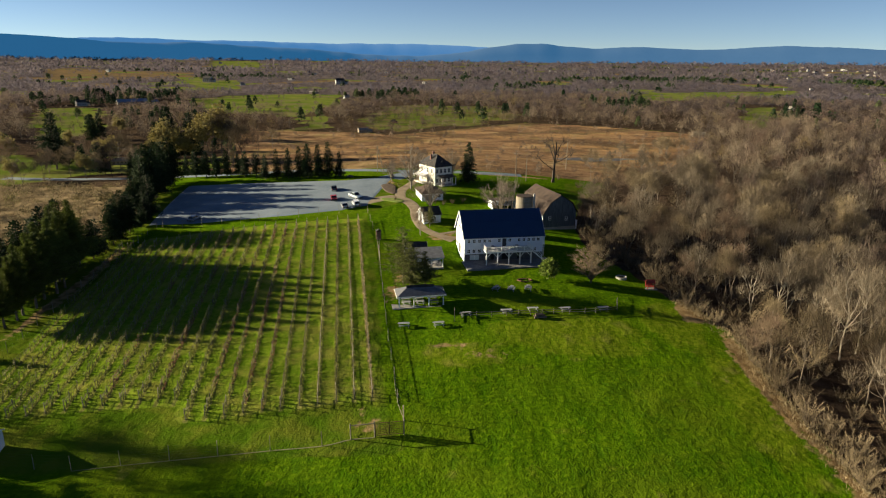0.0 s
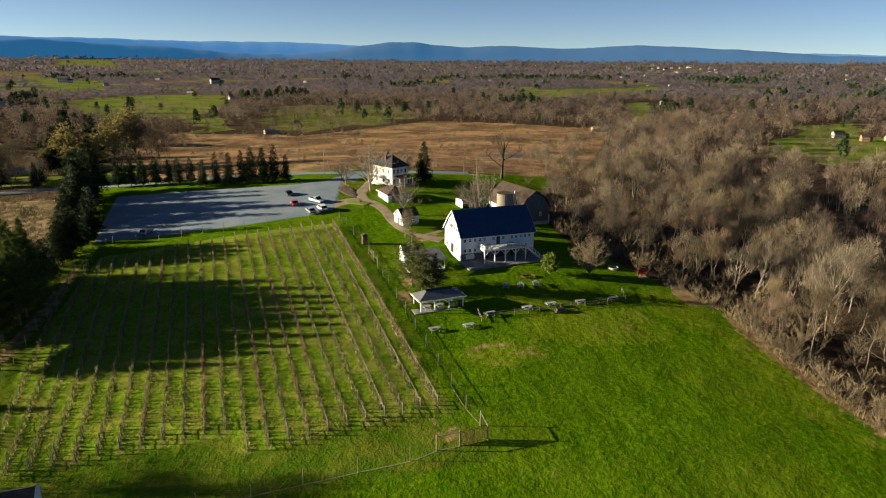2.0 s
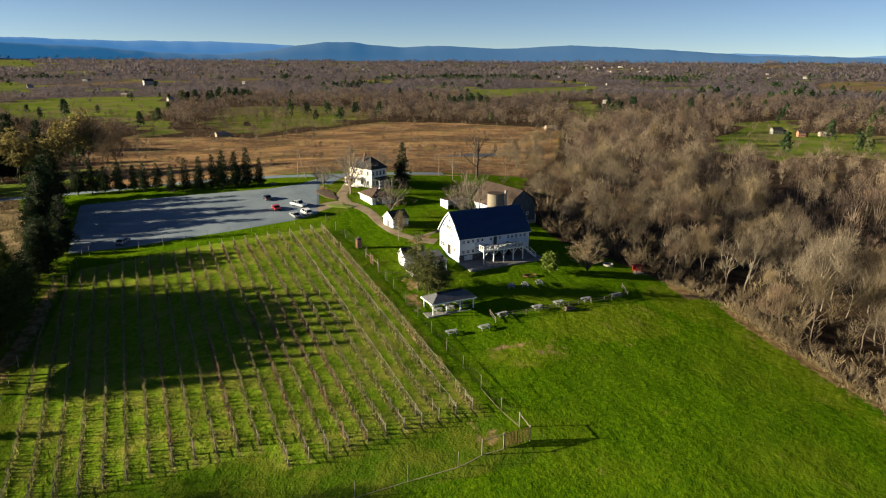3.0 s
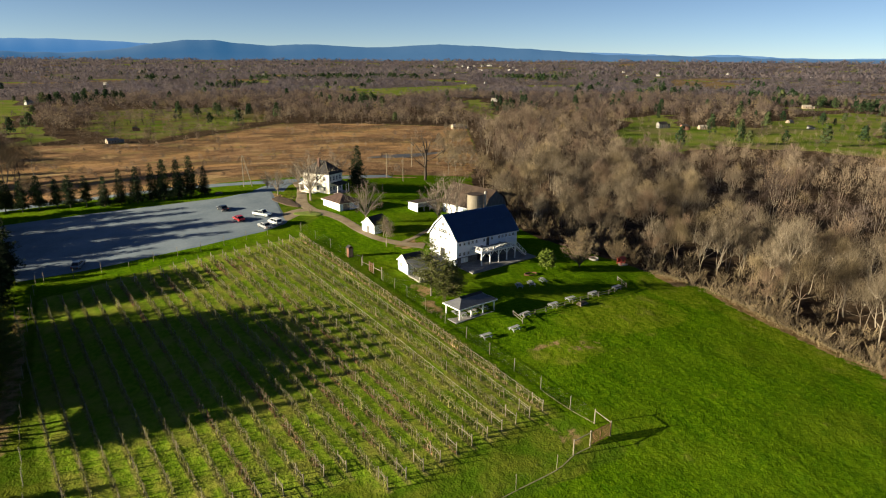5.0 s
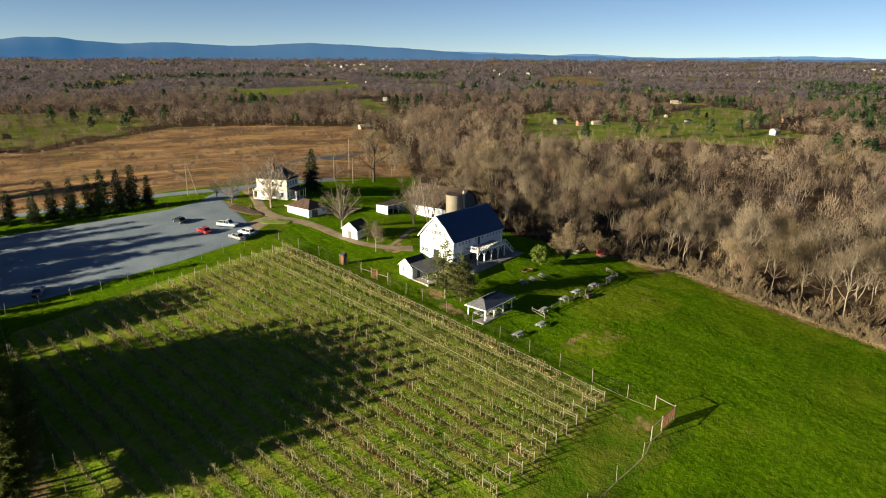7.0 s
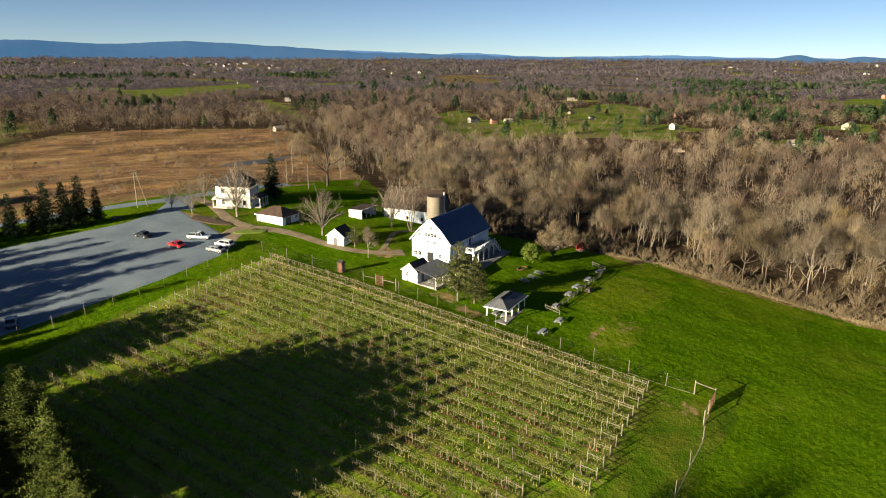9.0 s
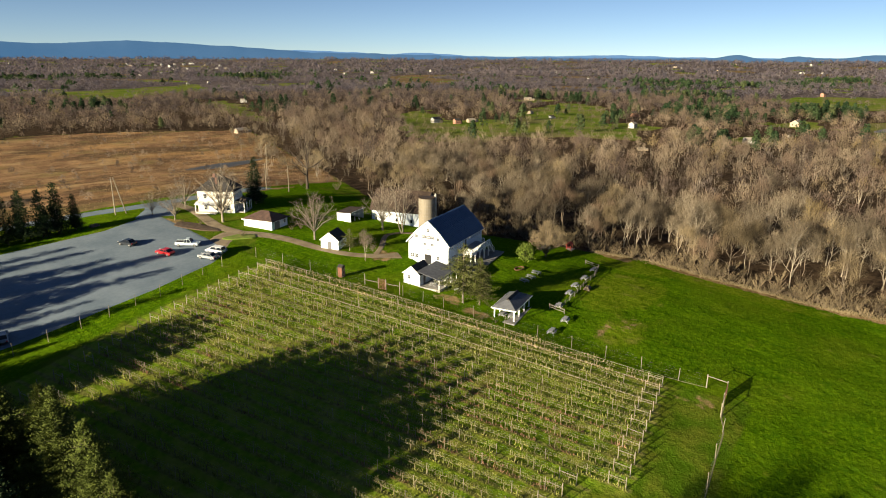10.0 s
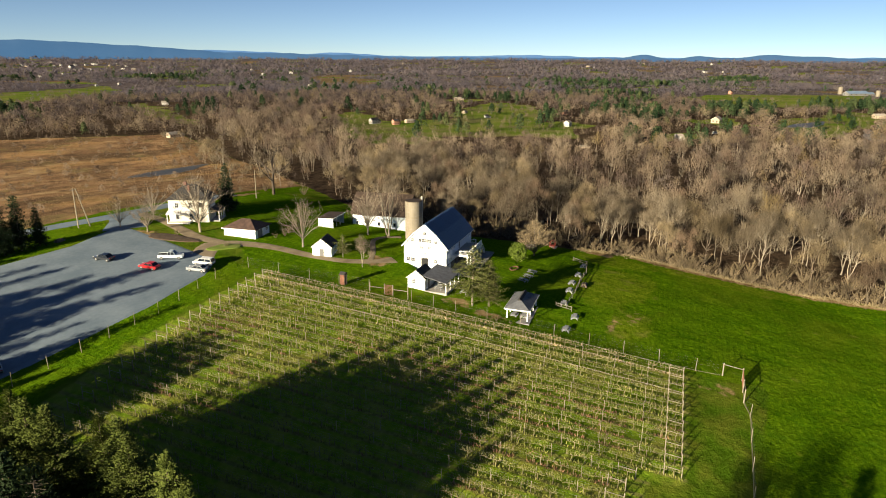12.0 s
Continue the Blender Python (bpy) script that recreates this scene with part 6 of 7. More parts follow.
# ---- trees ----
def spray(geo, c, d, size, wide, r):
    """One twig with two side twigs."""
    e = (d * r.uniform(0.1, 0.7) + Vector((r.uniform(-1, 1), r.uniform(-1, 1), r.uniform(-0.35, 0.9)))).normalized() * size * r.uniform(0.5, 1.1)
    s = e.orthogonal().normalized() * wide
    geo.add([c - s, c + s, c + e], [(0, 1, 2)])
    for _ in range(2):
        m_ = c + e * r.uniform(0.2, 0.6)
        f = e * 0.35 + Vector((r.uniform(-1, 1), r.uniform(-1, 1), r.uniform(-0.5, 0.8))) * size * 0.5
        geo.add([m_ - s * 0.8, m_ + s * 0.8, m_ + f], [(0, 1, 2)])


def twig_lobe(tw, c, rad, n, size, wide, r, squash=1.15):
    """A lobe of a leafless crown: thin twigs on a rounded shell, reaching outwards and up, their flat sides turned out."""
    for _ in range(n):
        a, cz = r.uniform(0, 6.283), r.uniform(-0.55, 1.0)
        q = math.sqrt(1 - cz * cz)
        u = Vector((q * math.cos(a), q * math.sin(a), cz))
        p = c + Vector((u.x, u.y, u.z * squash)) * rad * r.uniform(0.25, 1.05)
        e = (u * r.uniform(0.3, 0.9) + Vector((r.uniform(-0.6, 0.6), r.uniform(-0.6, 0.6), r.uniform(0.2, 1.5)))).normalized()
        w = e.cross(u)
        if w.length < 0.05:
            w = e.orthogonal()
        w = w.normalized() * wide * r.uniform(0.6, 1.3)
        tw.add([p - w, p + w, p + e * size * r.uniform(0.6, 1.3)], [(0, 1, 2)])


def bare_tree(seed, h, spread=0.5, twigs=900, stems=1, low=0.38, lobes_n=8, thick=0.75, wide=0.026, forks=4):
    """A leafless tree: slender stems, limbs that rise to the lobes of a rounded crown, fine twigs on those."""
    r = random.Random(seed)
    limbs, tw = Geo(), Geo()

    def limb(p, q, r0, r1, segs, sides, bow):
        """A tapering limb from p to q, bowed and a little crooked; gives its points."""
        p, q = Vector(p), Vector(q)
        side = Vector((r.uniform(-1, 1), r.uniform(-1, 1), r.uniform(-0.6, 0.0))) * bow * (q - p).length
        pts = []
        for k in range(segs + 1):
            f = k / segs
            pts.append(p.lerp(q, f) + side * 4 * f * (1 - f) * 0.5 + Vector((r.uniform(-1, 1), r.uniform(-1, 1), 0)) * (0.018 * h if 0 < k < segs else 0))
        for k in range(segs):
            limbs.tube(pts[k], pts[k + 1], r0 + (r1 - r0) * k / segs, r0 + (r1 - r0) * (k + 1) / segs, sides, cap=False)
        return pts

    R = h * spread * 0.62
    for s in range(stems):
        a = r.uniform(0, 6.283)
        lean = h * (r.uniform(0.0, 0.06) if stems == 1 else r.uniform(0.08, 0.2))
        off = Vector((lean * math.cos(a), lean * math.sin(a), 0))
        hh = h * (1 if s == 0 else r.uniform(0.75, 0.95))
        trunk = limb((0.2 * s, 0.15 * s, -0.4), off + Vector((0, 0, hh * 0.78)), h * 0.0125 * thick, h * 0.004 * thick, 6, 6, 0.05)
        m = max(3, round(lobes_n / stems))
        for k in range(m):
            f = (k + 0.5) / m
            b = a + k * 2.4 + r.uniform(-0.5, 0.5)
            out = R * (1.0 - 0.85 * f**1.6) * r.uniform(0.7, 1.1) / (1 if stems == 1 else 1.3)
            c = off * 0.9 + Vector((out * math.cos(b), out * math.sin(b), hh * (0.50 + 0.38 * f + r.uniform(-0.05, 0.05))))
            o = trunk[min(5, 1 + int(5 * (low + (0.75 - low) * f)))]
            rad = h * r.uniform(0.11, 0.19) * (1.0 if stems == 1 else 0.9)
            limb(o, c, h * 0.0055 * thick, h * 0.002 * thick, 3, 4, 0.16)
            for _ in range(forks):
                g = Vector((r.uniform(-1, 1), r.uniform(-1, 1), r.uniform(-0.1, 1.1))).normalized()
                limb(c - Vector((0, 0, rad * 0.5)), c + g * rad * 0.9, h * 0.0022 * thick, h * 0.0009 * thick, 2, 3, 0.1)
            twig_lobe(tw, c, rad, int(twigs / lobes_n), 0.085 * h, wide, r)
    return limbs, tw


def dome_tree(seed, h, rad, low, limbs_n, subs, sprays_n, size, wide=0.012):
    """A lawn tree: short trunk, limbs that fan out to a round crown of fine twigs."""
    r = random.Random(seed)
    limbs, tw = Geo(), Geo()
    limbs.tube((0, 0, -0.4), (0.05, 0, low), h * 0.024, h * 0.018, 8, cap=False)
    for k in range(limbs_n):
        a = k * 2.4 + r.uniform(-0.3, 0.3)
        f = (k + 0.5) / limbs_n
        tip = Vector((rad * math.cos(a) * math.sin(1.75 * f), rad * math.sin(a) * math.sin(1.75 * f), low + (h - low) * (0.30 + 0.62 * math.cos(1.6 * f)))) * r.uniform(0.85, 1.0)
        o = Vector((0.05, 0, low * r.uniform(0.75, 1.0)))
        m_ = o.lerp(tip, 0.45) + Vector((0, 0, 0.10 * h)) * r.uniform(0.2, 1.0)
        limbs.tube(o, m_, h * 0.010, h * 0.006, 5, cap=False).tube(m_, tip, h * 0.006, h * 0.002, 4, cap=False)
        for _ in range(subs):
            t = r.uniform(0.3, 1.0)
            c = o.lerp(m_, t / 0.5) if t < 0.5 else m_.lerp(tip, (t - 0.5) * 2)
            d = ((tip - o).normalized() * 0.8 + Vector((r.uniform(-1, 1), r.uniform(-1, 1), r.uniform(-0.5, 1)))).normalized()
            e = c + d * rad * r.uniform(0.2, 0.42)
            limbs.tube(c, e, h * 0.0026, h * 0.001, 3, cap=False)
            for _ in range(sprays_n):
                spray(tw, c.lerp(e, r.uniform(0.2, 1.0)), d, size, wide * r.uniform(0.7, 1.2), r)
    return limbs, tw


def thicket(seed, h):
    """A tangle of thin stems with twigs."""
    r = random.Random(seed)
    stems, tw = Geo(), Geo()
    for _ in range(16):
        a, k = r.uniform(0, 6.283), r.uniform(0, 0.35)
        p = Vector((h * 0.25 * k * math.cos(a), h * 0.25 * k * math.sin(a), -0.2))
        e = Vector((math.cos(a) * r.uniform(0.1, 0.8), math.sin(a) * r.uniform(0.1, 0.8), 1)).normalized() * h * r.uniform(0.6, 1.0)
        q = p + e * 0.5 + Vector((r.uniform(-0.2, 0.2), r.uniform(-0.2, 0.2), 0))
        stems.tube(p, q, 0.035, 0.025, 3, cap=False).tube(q, p + e, 0.025, 0.008, 3, cap=False)
        for _ in range(42):
            c = p + e * r.uniform(0.12, 1.0)
            f = (e.normalized() * 0.5 + Vector((r.uniform(-1, 1), r.uniform(-1, 1), r.uniform(-0.2, 0.9)))).normalized() * r.uniform(0.3, 0.9)
            s = f.orthogonal().normalized() * r.uniform(0.012, 0.026)
            tw.add([c - s, c + s, c + f], [(0, 1, 2)])
    return stems, tw


def sprays(geo, c, d, size, n, r, thin=0.16):
    """n thin needle sprays round c, reaching along d and upwards."""
    for _ in range(n):
        v = Vector((r.gauss(0, 1), r.gauss(0, 1), r.gauss(0, 0.6))) * size * 0.42 + c
        a = (d * 0.7 + Vector((r.uniform(-1, 1), r.uniform(-1, 1), r.uniform(-0.4, 1.1)))).normalized() * size * r.uniform(0.4, 0.75)
        b = a.orthogonal().normalized() * size * thin
        geo.add([v - b, v + b, v + a], [(0, 1, 2)])


def leafy(geo, c, size, n, r, flat=0.7):
    """n small leaf faces round c."""
    for _ in range(n):
        v = Vector((r.gauss(0, 1), r.gauss(0, 1), r.gauss(0, flat))) * size * 0.5 + c
        a = Vector((r.uniform(-1, 1), r.uniform(-1, 1), r.uniform(-1, 1))).normalized() * size * 0.30
        b = a.orthogonal().normalized() * size * 0.27
        geo.add([v - a - b, v - a + b, v + a * 1.3], [(0, 1, 2)])


def conifer(seed, h, rad, layers, per, droop=0.25, tuft=0.5, bare=0.12, leaves=5, ragged=0.25, power=0.8, thin=0.16):
    """A spire of drooping boughs; each bough is a line of needle tufts."""
    r = random.Random(seed)
    trunk, crown = Geo(), Geo()
    trunk.tube((0, 0, -0.5), (0, 0, h * 0.5), h * 0.018, h * 0.012, 7).tube((0, 0, h * 0.5), (0, 0, h * 0.97), h * 0.012, 0.02, 5)
    for k in range(layers):
        f = k / (layers - 1)
        z = h * (bare + (0.97 - bare) * f)
        R = rad * (1 - f)**power * r.uniform(1 - ragged, 1 + ragged * 0.6) + 0.12
        for j in range(max(3, int(per * (1 - 0.6 * f)))):
            a = r.uniform(0, 6.283)
            R1 = R * r.uniform(0.65, 1.1)
            d = Vector((math.cos(a), math.sin(a), r.uniform(-droop, droop * 0.4)))
            o = Vector((0, 0, z + r.uniform(-0.2, 0.2) * h / layers))
            if R1 > 0.9:
                trunk.tube(o, o + d * R1 * 0.8, 0.035, 0.012, 3, cap=False)
            m = max(1, int(R1 / (tuft * 0.8)))
            for i in range(m):
                t = (i + 0.7) / m
                c = o + d * R1 * t - Vector((0, 0, droop * R1 * t * t * 0.5))
                sprays(crown, c, d, tuft * (1.15 - 0.4 * t), leaves, r, thin)
    sprays(crown, Vector((0, 0, h * 0.95)), Vector((0, 0, 1)), tuft * 0.9, leaves * 2, r)
    return trunk, crown


def thin_leaved(seed, h, leaves, size):
    """A tree that keeps part of its leaves: they sit on the twigs of a bare tree."""
    r = random.Random(seed)
    trunk, tw = bare_tree(seed, h, 0.6, 900, stems=2, low=0.2)
    crown = Geo()
    for _ in range(leaves):
        c = Vector(tw.v[r.randrange(len(tw.v))])
        leafy(crown, c, size * r.uniform(0.7, 1.3), 2, r)
    return trunk, crown


def round_crown(seed, h, rad, low, clumps, leaves, tuft, spread=0.5):
    """A leafy tree: limbs inside, clumps of leaves on their ends, gaps between."""
    r = random.Random(seed)
    trunk, _ = bare_tree(seed, h * 0.92, spread, 0, low=0.2)
    crown = Geo()
    for _ in range(clumps):
        a, b = r.uniform(0, 6.283), math.acos(r.uniform(-0.75, 1))
        k = r.uniform(0.55, 1.0)**0.5
        c = Vector((rad * k * math.sin(b) * math.cos(a), rad * k * math.sin(b) * math.sin(a), low + (h - low) * (0.5 + 0.5 * k * math.cos(b))))
        leafy(crown, c, tuft * r.uniform(0.7, 1.4), leaves, r, 0.8)
    return trunk, crown


def tree_kind(name, label, category, geos, bark, leaf, group):
    """Builds one tree far below the ground sheet's use; copies are set out from it."""
    t = thing(name, pose(0, 0, 0), label, category, group)
    part("trunk", geos[0], bark, t)
    part("crown", geos[1], leaf, t)
    return t


class Nursery:
    """Keeps one tree of each sort and sets out copies; the first call uses the tree itself."""

    def __init__(self):
        self.kinds, self.used = {}, set()

    def add(self, key, *args):
        self.kinds[key] = tree_kind(*args)

    def plant(self, key, x, y, s=1.0, turn=0.0, label="", sink=0.0):
        m = pose(x, y, gz(x, y) - sink, 0, 0, turn) @ Matrix.Diagonal((s, s, s, 1))
        t = self.kinds[key]
        if key in self.used:
            t = copy_thing(t, m)
        self.used.add(key)
        t.matrix_basis = m
        if label:
            t["label"] = label
        return t


N = Nursery()
for k in range(6):
    N.add(f"bare{k}", "bare_tree", "tall leafless tree with a soft crown of fine twigs", "tree",
          bare_tree(200 + k, 15.0, 0.40 + 0.05 * k, 2900, stems=1 + k % 2, lobes_n=9 + k % 3), BARK_PALE if k % 3 == 1 else BARK, (TWIG, TWIG_GREY, TWIG, TWIG_RED, TWIG, TWIG_GREY)[k], "bare trees of the wood")
for k in range(3):
    N.add(f"pale{k}", "pale_tree", "leafless tree with pale bark and upswept limbs", "tree",
          bare_tree(300 + k, 16.5, 0.48 + 0.06 * k, 2200, stems=1 + k % 2, lobes_n=9, low=0.30, thick=0.85, forks=6), BARK_PALE, TWIG_GREY, "pale-barked trees of the wood")
for k in range(3):
    N.add(f"shrub{k}", "bare_shrub", "low tangled leafless shrub", "shrub", thicket(330 + k, 4.2), BARK, TWIG, "bare shrubs")
N.add("yard", "yard_tree", "broad leafless yard tree with grey limbs", "tree", dome_tree(351, 10.5, 5.4, 2.2, 18, 10, 12, 0.95, 0.012), BARK_PALE, BARK, "yard trees")
N.add("round", "bare_ornamental_tree", "rounded leafless ornamental tree on the lawn", "tree", dome_tree(361, 10.2, 4.9, 0.6, 26, 12, 16, 0.8, 0.017), BARK, TWIG, "yard trees")
N.add("snag", "dead_tree", "dark dead tree with few broken limbs", "tree", bare_tree(372, 15.0, 0.75, 260, thick=2.5, lobes_n=7, low=0.3, forks=5), BARK_DARK, BARK_DARK, "dead trees")
N.add("birch", "birch_tree", "slender pale multi-stemmed leafless tree behind the barn", "tree", bare_tree(381, 13.0, 0.50, 700, stems=4, lobes_n=12, low=0.4, thick=0.9, forks=5), BARK_PALE, BARK, "yard trees")
N.add("cedar0", "evergreen_tree", "dense dark evergreen tree in the hedge line", "tree", conifer(400, 14.0, 4.9, 22, 14, 0.2, 1.05, 0.16, 8, 0.3, 0.5), BARK, NEEDLE, "hedge evergreens")
N.add("cedar1", "evergreen_tree", "dense dark evergreen tree in the hedge line", "tree", conifer(401, 14.0, 4.1, 22, 13, 0.15, 1.0, 0.16, 8, 0.3, 0.55), BARK, NEEDLE, "hedge evergreens")
N.add("olive0", "evergreen_tree", "tall olive-green evergreen tree with feathery boughs", "tree", conifer(410, 17.0, 5.2, 36, 20, -0.25, 0.62, 0.20, 14, 0.5, 0.88, 0.12), BARK, NEEDLE_WARM, "tall evergreens")
N.add("olive1", "evergreen_tree", "tall olive-green evergreen tree with feathery boughs", "tree", conifer(411, 17.0, 4.8, 36, 20, -0.25, 0.62, 0.21, 14, 0.5, 0.82, 0.12), BARK, NEEDLE_WARM, "tall evergreens")
N.add("spruce", "spruce_tree", "dark spire-shaped spruce", "tree", conifer(420, 11.0, 3.1, 24, 13, 0.35, 0.8, 0.10, 8, 0.25, 0.8), BARK, NEEDLE, "spruce trees")
N.add("darkpine", "pine_tree", "bushy dark olive pine beside the pavilion", "tree", conifer(431, 10.2, 3.8, 20, 13, 0.05, 0.6, 0.15, 7, 0.45, 0.55), BARK, NEEDLE_YARD, "yard pines")
N.add("yardpine", "pine_tree", "olive-green pine with open branches and bare stem", "tree", conifer(430, 12.8, 6.0, 17, 11, -0.05, 0.65, 0.22, 6, 0.45, 0.5), BARK_PALE, NEEDLE_YARD, "yard pines")
N.add("bush", "green_bush", "fresh green young evergreen on the lawn", "shrub", round_crown(440, 4.3, 1.75, 0.5, 150, 9, 0.55, 0.6), BARK, LEAF_GREEN, "green bushes")
N.add("gold", "golden_tree", "tree with late golden leaves", "tree", thin_leaved(450, 13.0, 1500, 0.8), BARK, LEAF_GOLD, "late-leaved trees")
N.add("whitepine", "pine_tree", "broad dark green pine", "tree", conifer(460, 17.0, 6.0, 20, 16, 0.15, 1.3, 0.15, 9, 0.4), BARK, NEEDLE, "far pines")


def scatter(poly, gap, seed, jitter=0.45):
    """Loose points in a polygon."""
    r = np.random.RandomState(seed)
    xs, ys = [p[0] for p in poly], [p[1] for p in poly]
    gx, gy = np.meshgrid(np.arange(min(xs), max(xs), gap), np.arange(min(ys), max(ys), gap))
    x = gx.ravel() + r.uniform(-jitter, jitter, gx.size) * gap
    y = gy.ravel() + r.uniform(-jitter, jitter, gx.size) * gap
    k = inside(x, y, poly)
    return x[k], y[k], r


# the wood's edge: single trees
EDGE = [(57.5, 40), (57.5, 60), (57, 95), (57.5, 118), (51, 129), (47, 146), (40.5, 158), (40, 178), (46, 205), (60, 225), (88, 225), (90, 45)]
ex, ey, er = scatter(EDGE, 7.0, 21)
for x, y in zip(ex, ey):
    if x > 66 and float(waves(x, y, 43, 17.0)) > 0.35:
        continue
    q = er.random_sample()
    key = f"bare{er.randint(6)}" if q < 0.64 else (f"pale{er.randint(3)}" if q < 0.80 else f"shrub{er.randint(3)}")
    N.plant(key, x, y, er.uniform(0.68, 1.12) * (0.8 if x < 60 else 1.0), er.uniform(0, 360))
for k in range(60):
    y = 42 + k * 1.5
    x = float(np.interp(y, [40, 60, 95, 118, 130], [57.0, 57.2, 56.4, 57.0, 52])) + er.uniform(-0.4, 2.6)
    N.plant(f"shrub{er.randint(3)}", x, y, er.uniform(0.45, 1.1), er.uniform(0, 360))

for k in range(34):
    y = 131 + k * 1.5
    x = float(np.interp(y, [131, 146, 158, 182], [50.0, 44.0, 38.0, 39.0])) + er.uniform(-0.5, 5)
    N.plant(f"shrub{er.randint(3)}", x, y, er.uniform(0.6, 1.3), er.uniform(0, 360))

for k in range(70):
    x, y = er.uniform(74, 150), er.uniform(50, 235)
    if k % 4 and x > 76 + 0.25 * y:
        continue
    N.plant(f"pale{er.randint(3)}" if k % 3 else f"bare{er.randint(6)}", x, y, er.uniform(0.85, 1.15), er.uniform(0, 360))

for x, y in zip(*scatter([(58.5, 45), (58, 118), (52, 131), (48, 146), (42, 160), (42, 178), (50, 205), (62, 205), (72, 118), (73, 45)], 4.6, 29)[:2]):
    N.plant(f"shrub{er.randint(3)}", x, y, er.uniform(0.6, 1.35), er.uniform(0, 360))

# loose scrub where the wood meets the marsh
for k in range(44):
    f = er.random_sample()
    x, y = 60 + 125 * f + er.normal(0, 5) - 4, 240 + 225 * f + er.normal(0, 5)
    N.plant(("bare1", "shrub0", "shrub1", "shrub2", "bare4", "shrub0")[k % 6], x, y, er.uniform(0.45, 0.8) if k % 6 in (0, 4) else er.uniform(0.7, 1.3), er.uniform(0, 360))

# yard trees
N.plant("yard", -3.3, 183.0, 1.15, 20)
N.plant("yard", -10.2, 211.2, 1.4, 120, "broad leafless tree before the farmhouse")
N.plant("birch", 18.2, 172.0, 1.25, 0)
N.plant("yard", 16.4, 177.5, 1.15, 80, "dark leafless tree on the back lawn")
N.plant("yardpine", -3.2, 170.8, 0.45, 0, "small olive pine beside the white shed")
N.plant("bare1", -5.6, 163.4, 0.50, 40, "slim leafless young tree beside the drive")
N.plant("yardpine", -8.3, 133.7, 1.0, 30)
N.plant("darkpine", -6.6, 130.7, 1.0, 100)
N.plant("darkpine", -3.4, 132.6, 0.75, 10, "small dark olive pine beside the pavilion")
N.plant("round", 33.5, 136.6, 1.0, 0)
N.plant("bush", 24.2, 137.4, 1.08, 0)
N.plant("snag", 40.5, 234.0, 1.25, 10)
N.plant("spruce", 9.2, 222.0, 1.28, 0, "tall dark spruce behind the farmhouse")
N.plant("yard", -17.5, 222.0, 0.8, 60, "leafless tree on the planted island")
N.plant("yard", -18.5, 231.5, 0.62, 200, "dark leafless tree beside the lot entrance")
N.plant("yard", 3.5, 228.5, 1.05, 300, "leafless tree behind the farmhouse")
N.plant("shrub1", -14.5, 197.2, 0.5, 0, "small bare shrub on the grass island")
N.plant("yard", -8, 232, 0.9, 10, "leafless tree beside the farmhouse")
for x, y, s in ((-66.0, 239, 0.85), (-61.5, 238.6, 1.0), (-57, 237.5, 1.02), (-52.6, 236.8, 1.05), (-49.4, 236, 1.15), (-45.4, 235, 1.1), (-41.6, 235.0, 1.18), (-37.6, 234.6, 0.85), (-71, 245, 0.85), (-75.5, 246, 0.9), (-79, 249, 0.8), (-84, 250, 0.95), (-88.5, 251, 0.85), (-93, 253, 0.9), (-98, 255, 1.0)):
    N.plant("spruce" if x > -68 else "cedar1", x, y, s * (1.0 if x > -68 else 0.8), x * 37, "dark spruce in the row beside the car park")
for i, (x, y, s) in enumerate(((-14.5, 215, 0.4), (-16, 213, 0.3), (-18, 218, 0.35), (-2.0, 193.2, 0.4), (0.6, 192.4, 0.45), (3.2, 193.5, 0.5), (6.5, 195.5, 0.45), (-11.8, 126.6, 0.25), (-11.2, 123.8, 0.22), (31, 243, 0.6), (44, 241, 0.7), (37, 246, 0.6), (22, 247, 0.6), (49, 228, 0.8))):
    N.plant(f"shrub{i % 2}", x, y, s, 60 * i, "low bare garden shrub")

# the western hedge: tall evergreens with gaps, as its shadows tell
hr = random.Random(12)
for y, s in ((108, 0.34), (119, 0.85), (122, 0.95), (125, 1.05), (128.5, 1.15), (132, 1.2), (135.5, 1.2), (139, 1.15), (142, 1.25), (145.5, 1.25), (149, 1.2), (152.0, 0.95), (156.6, 0.72), (159.0, 0.7), (162.3, 0.26), (166.5, 0.8), (169.5, 0.85), (172.5, 0.9), (175.5, 0.9), (178, 0.8),
             (182.5, 0.4), (186, 0.55), (189.5, 0.95)):
    key = ("olive0" if hr.random() < 0.5 and y > 138 else "olive1") if 118 < y < 154 else ("cedar0" if hr.random() < 0.5 else "cedar1")
    N.plant(key, -88.5 + hr.uniform(-1.0, 1.0) - (2.5 if y < 115 else -2.0 if 118 < y < 142 else 0), y + hr.uniform(-0.6, 0.6), s * (0.86 if key.startswith("olive") else 1.0), hr.uniform(0, 360))
for k in range(9):
    y = 131 + k * 2.9
    N.plant("cedar0" if k % 2 else "cedar1", -94.5 + hr.uniform(-1, 1), y, hr.uniform(0.95, 1.15), hr.uniform(0, 360))
for k in range(19):
    y = 188 + k * 3.0
    tall = float(np.interp(y, [186, 197, 204, 212, 220, 230, 245], [8, 12, 17, 20, 15, 17, 18])) * (1.0, 0.8, 0.38, 1.0, 0.62)[k % 5] * hr.uniform(0.9, 1.05)
    N.plant("cedar1" if k % 2 else "cedar0", -95.0 - 0.16 * (y - 192) + hr.uniform(-1, 1), y, tall / 14.0, hr.uniform(0, 360))
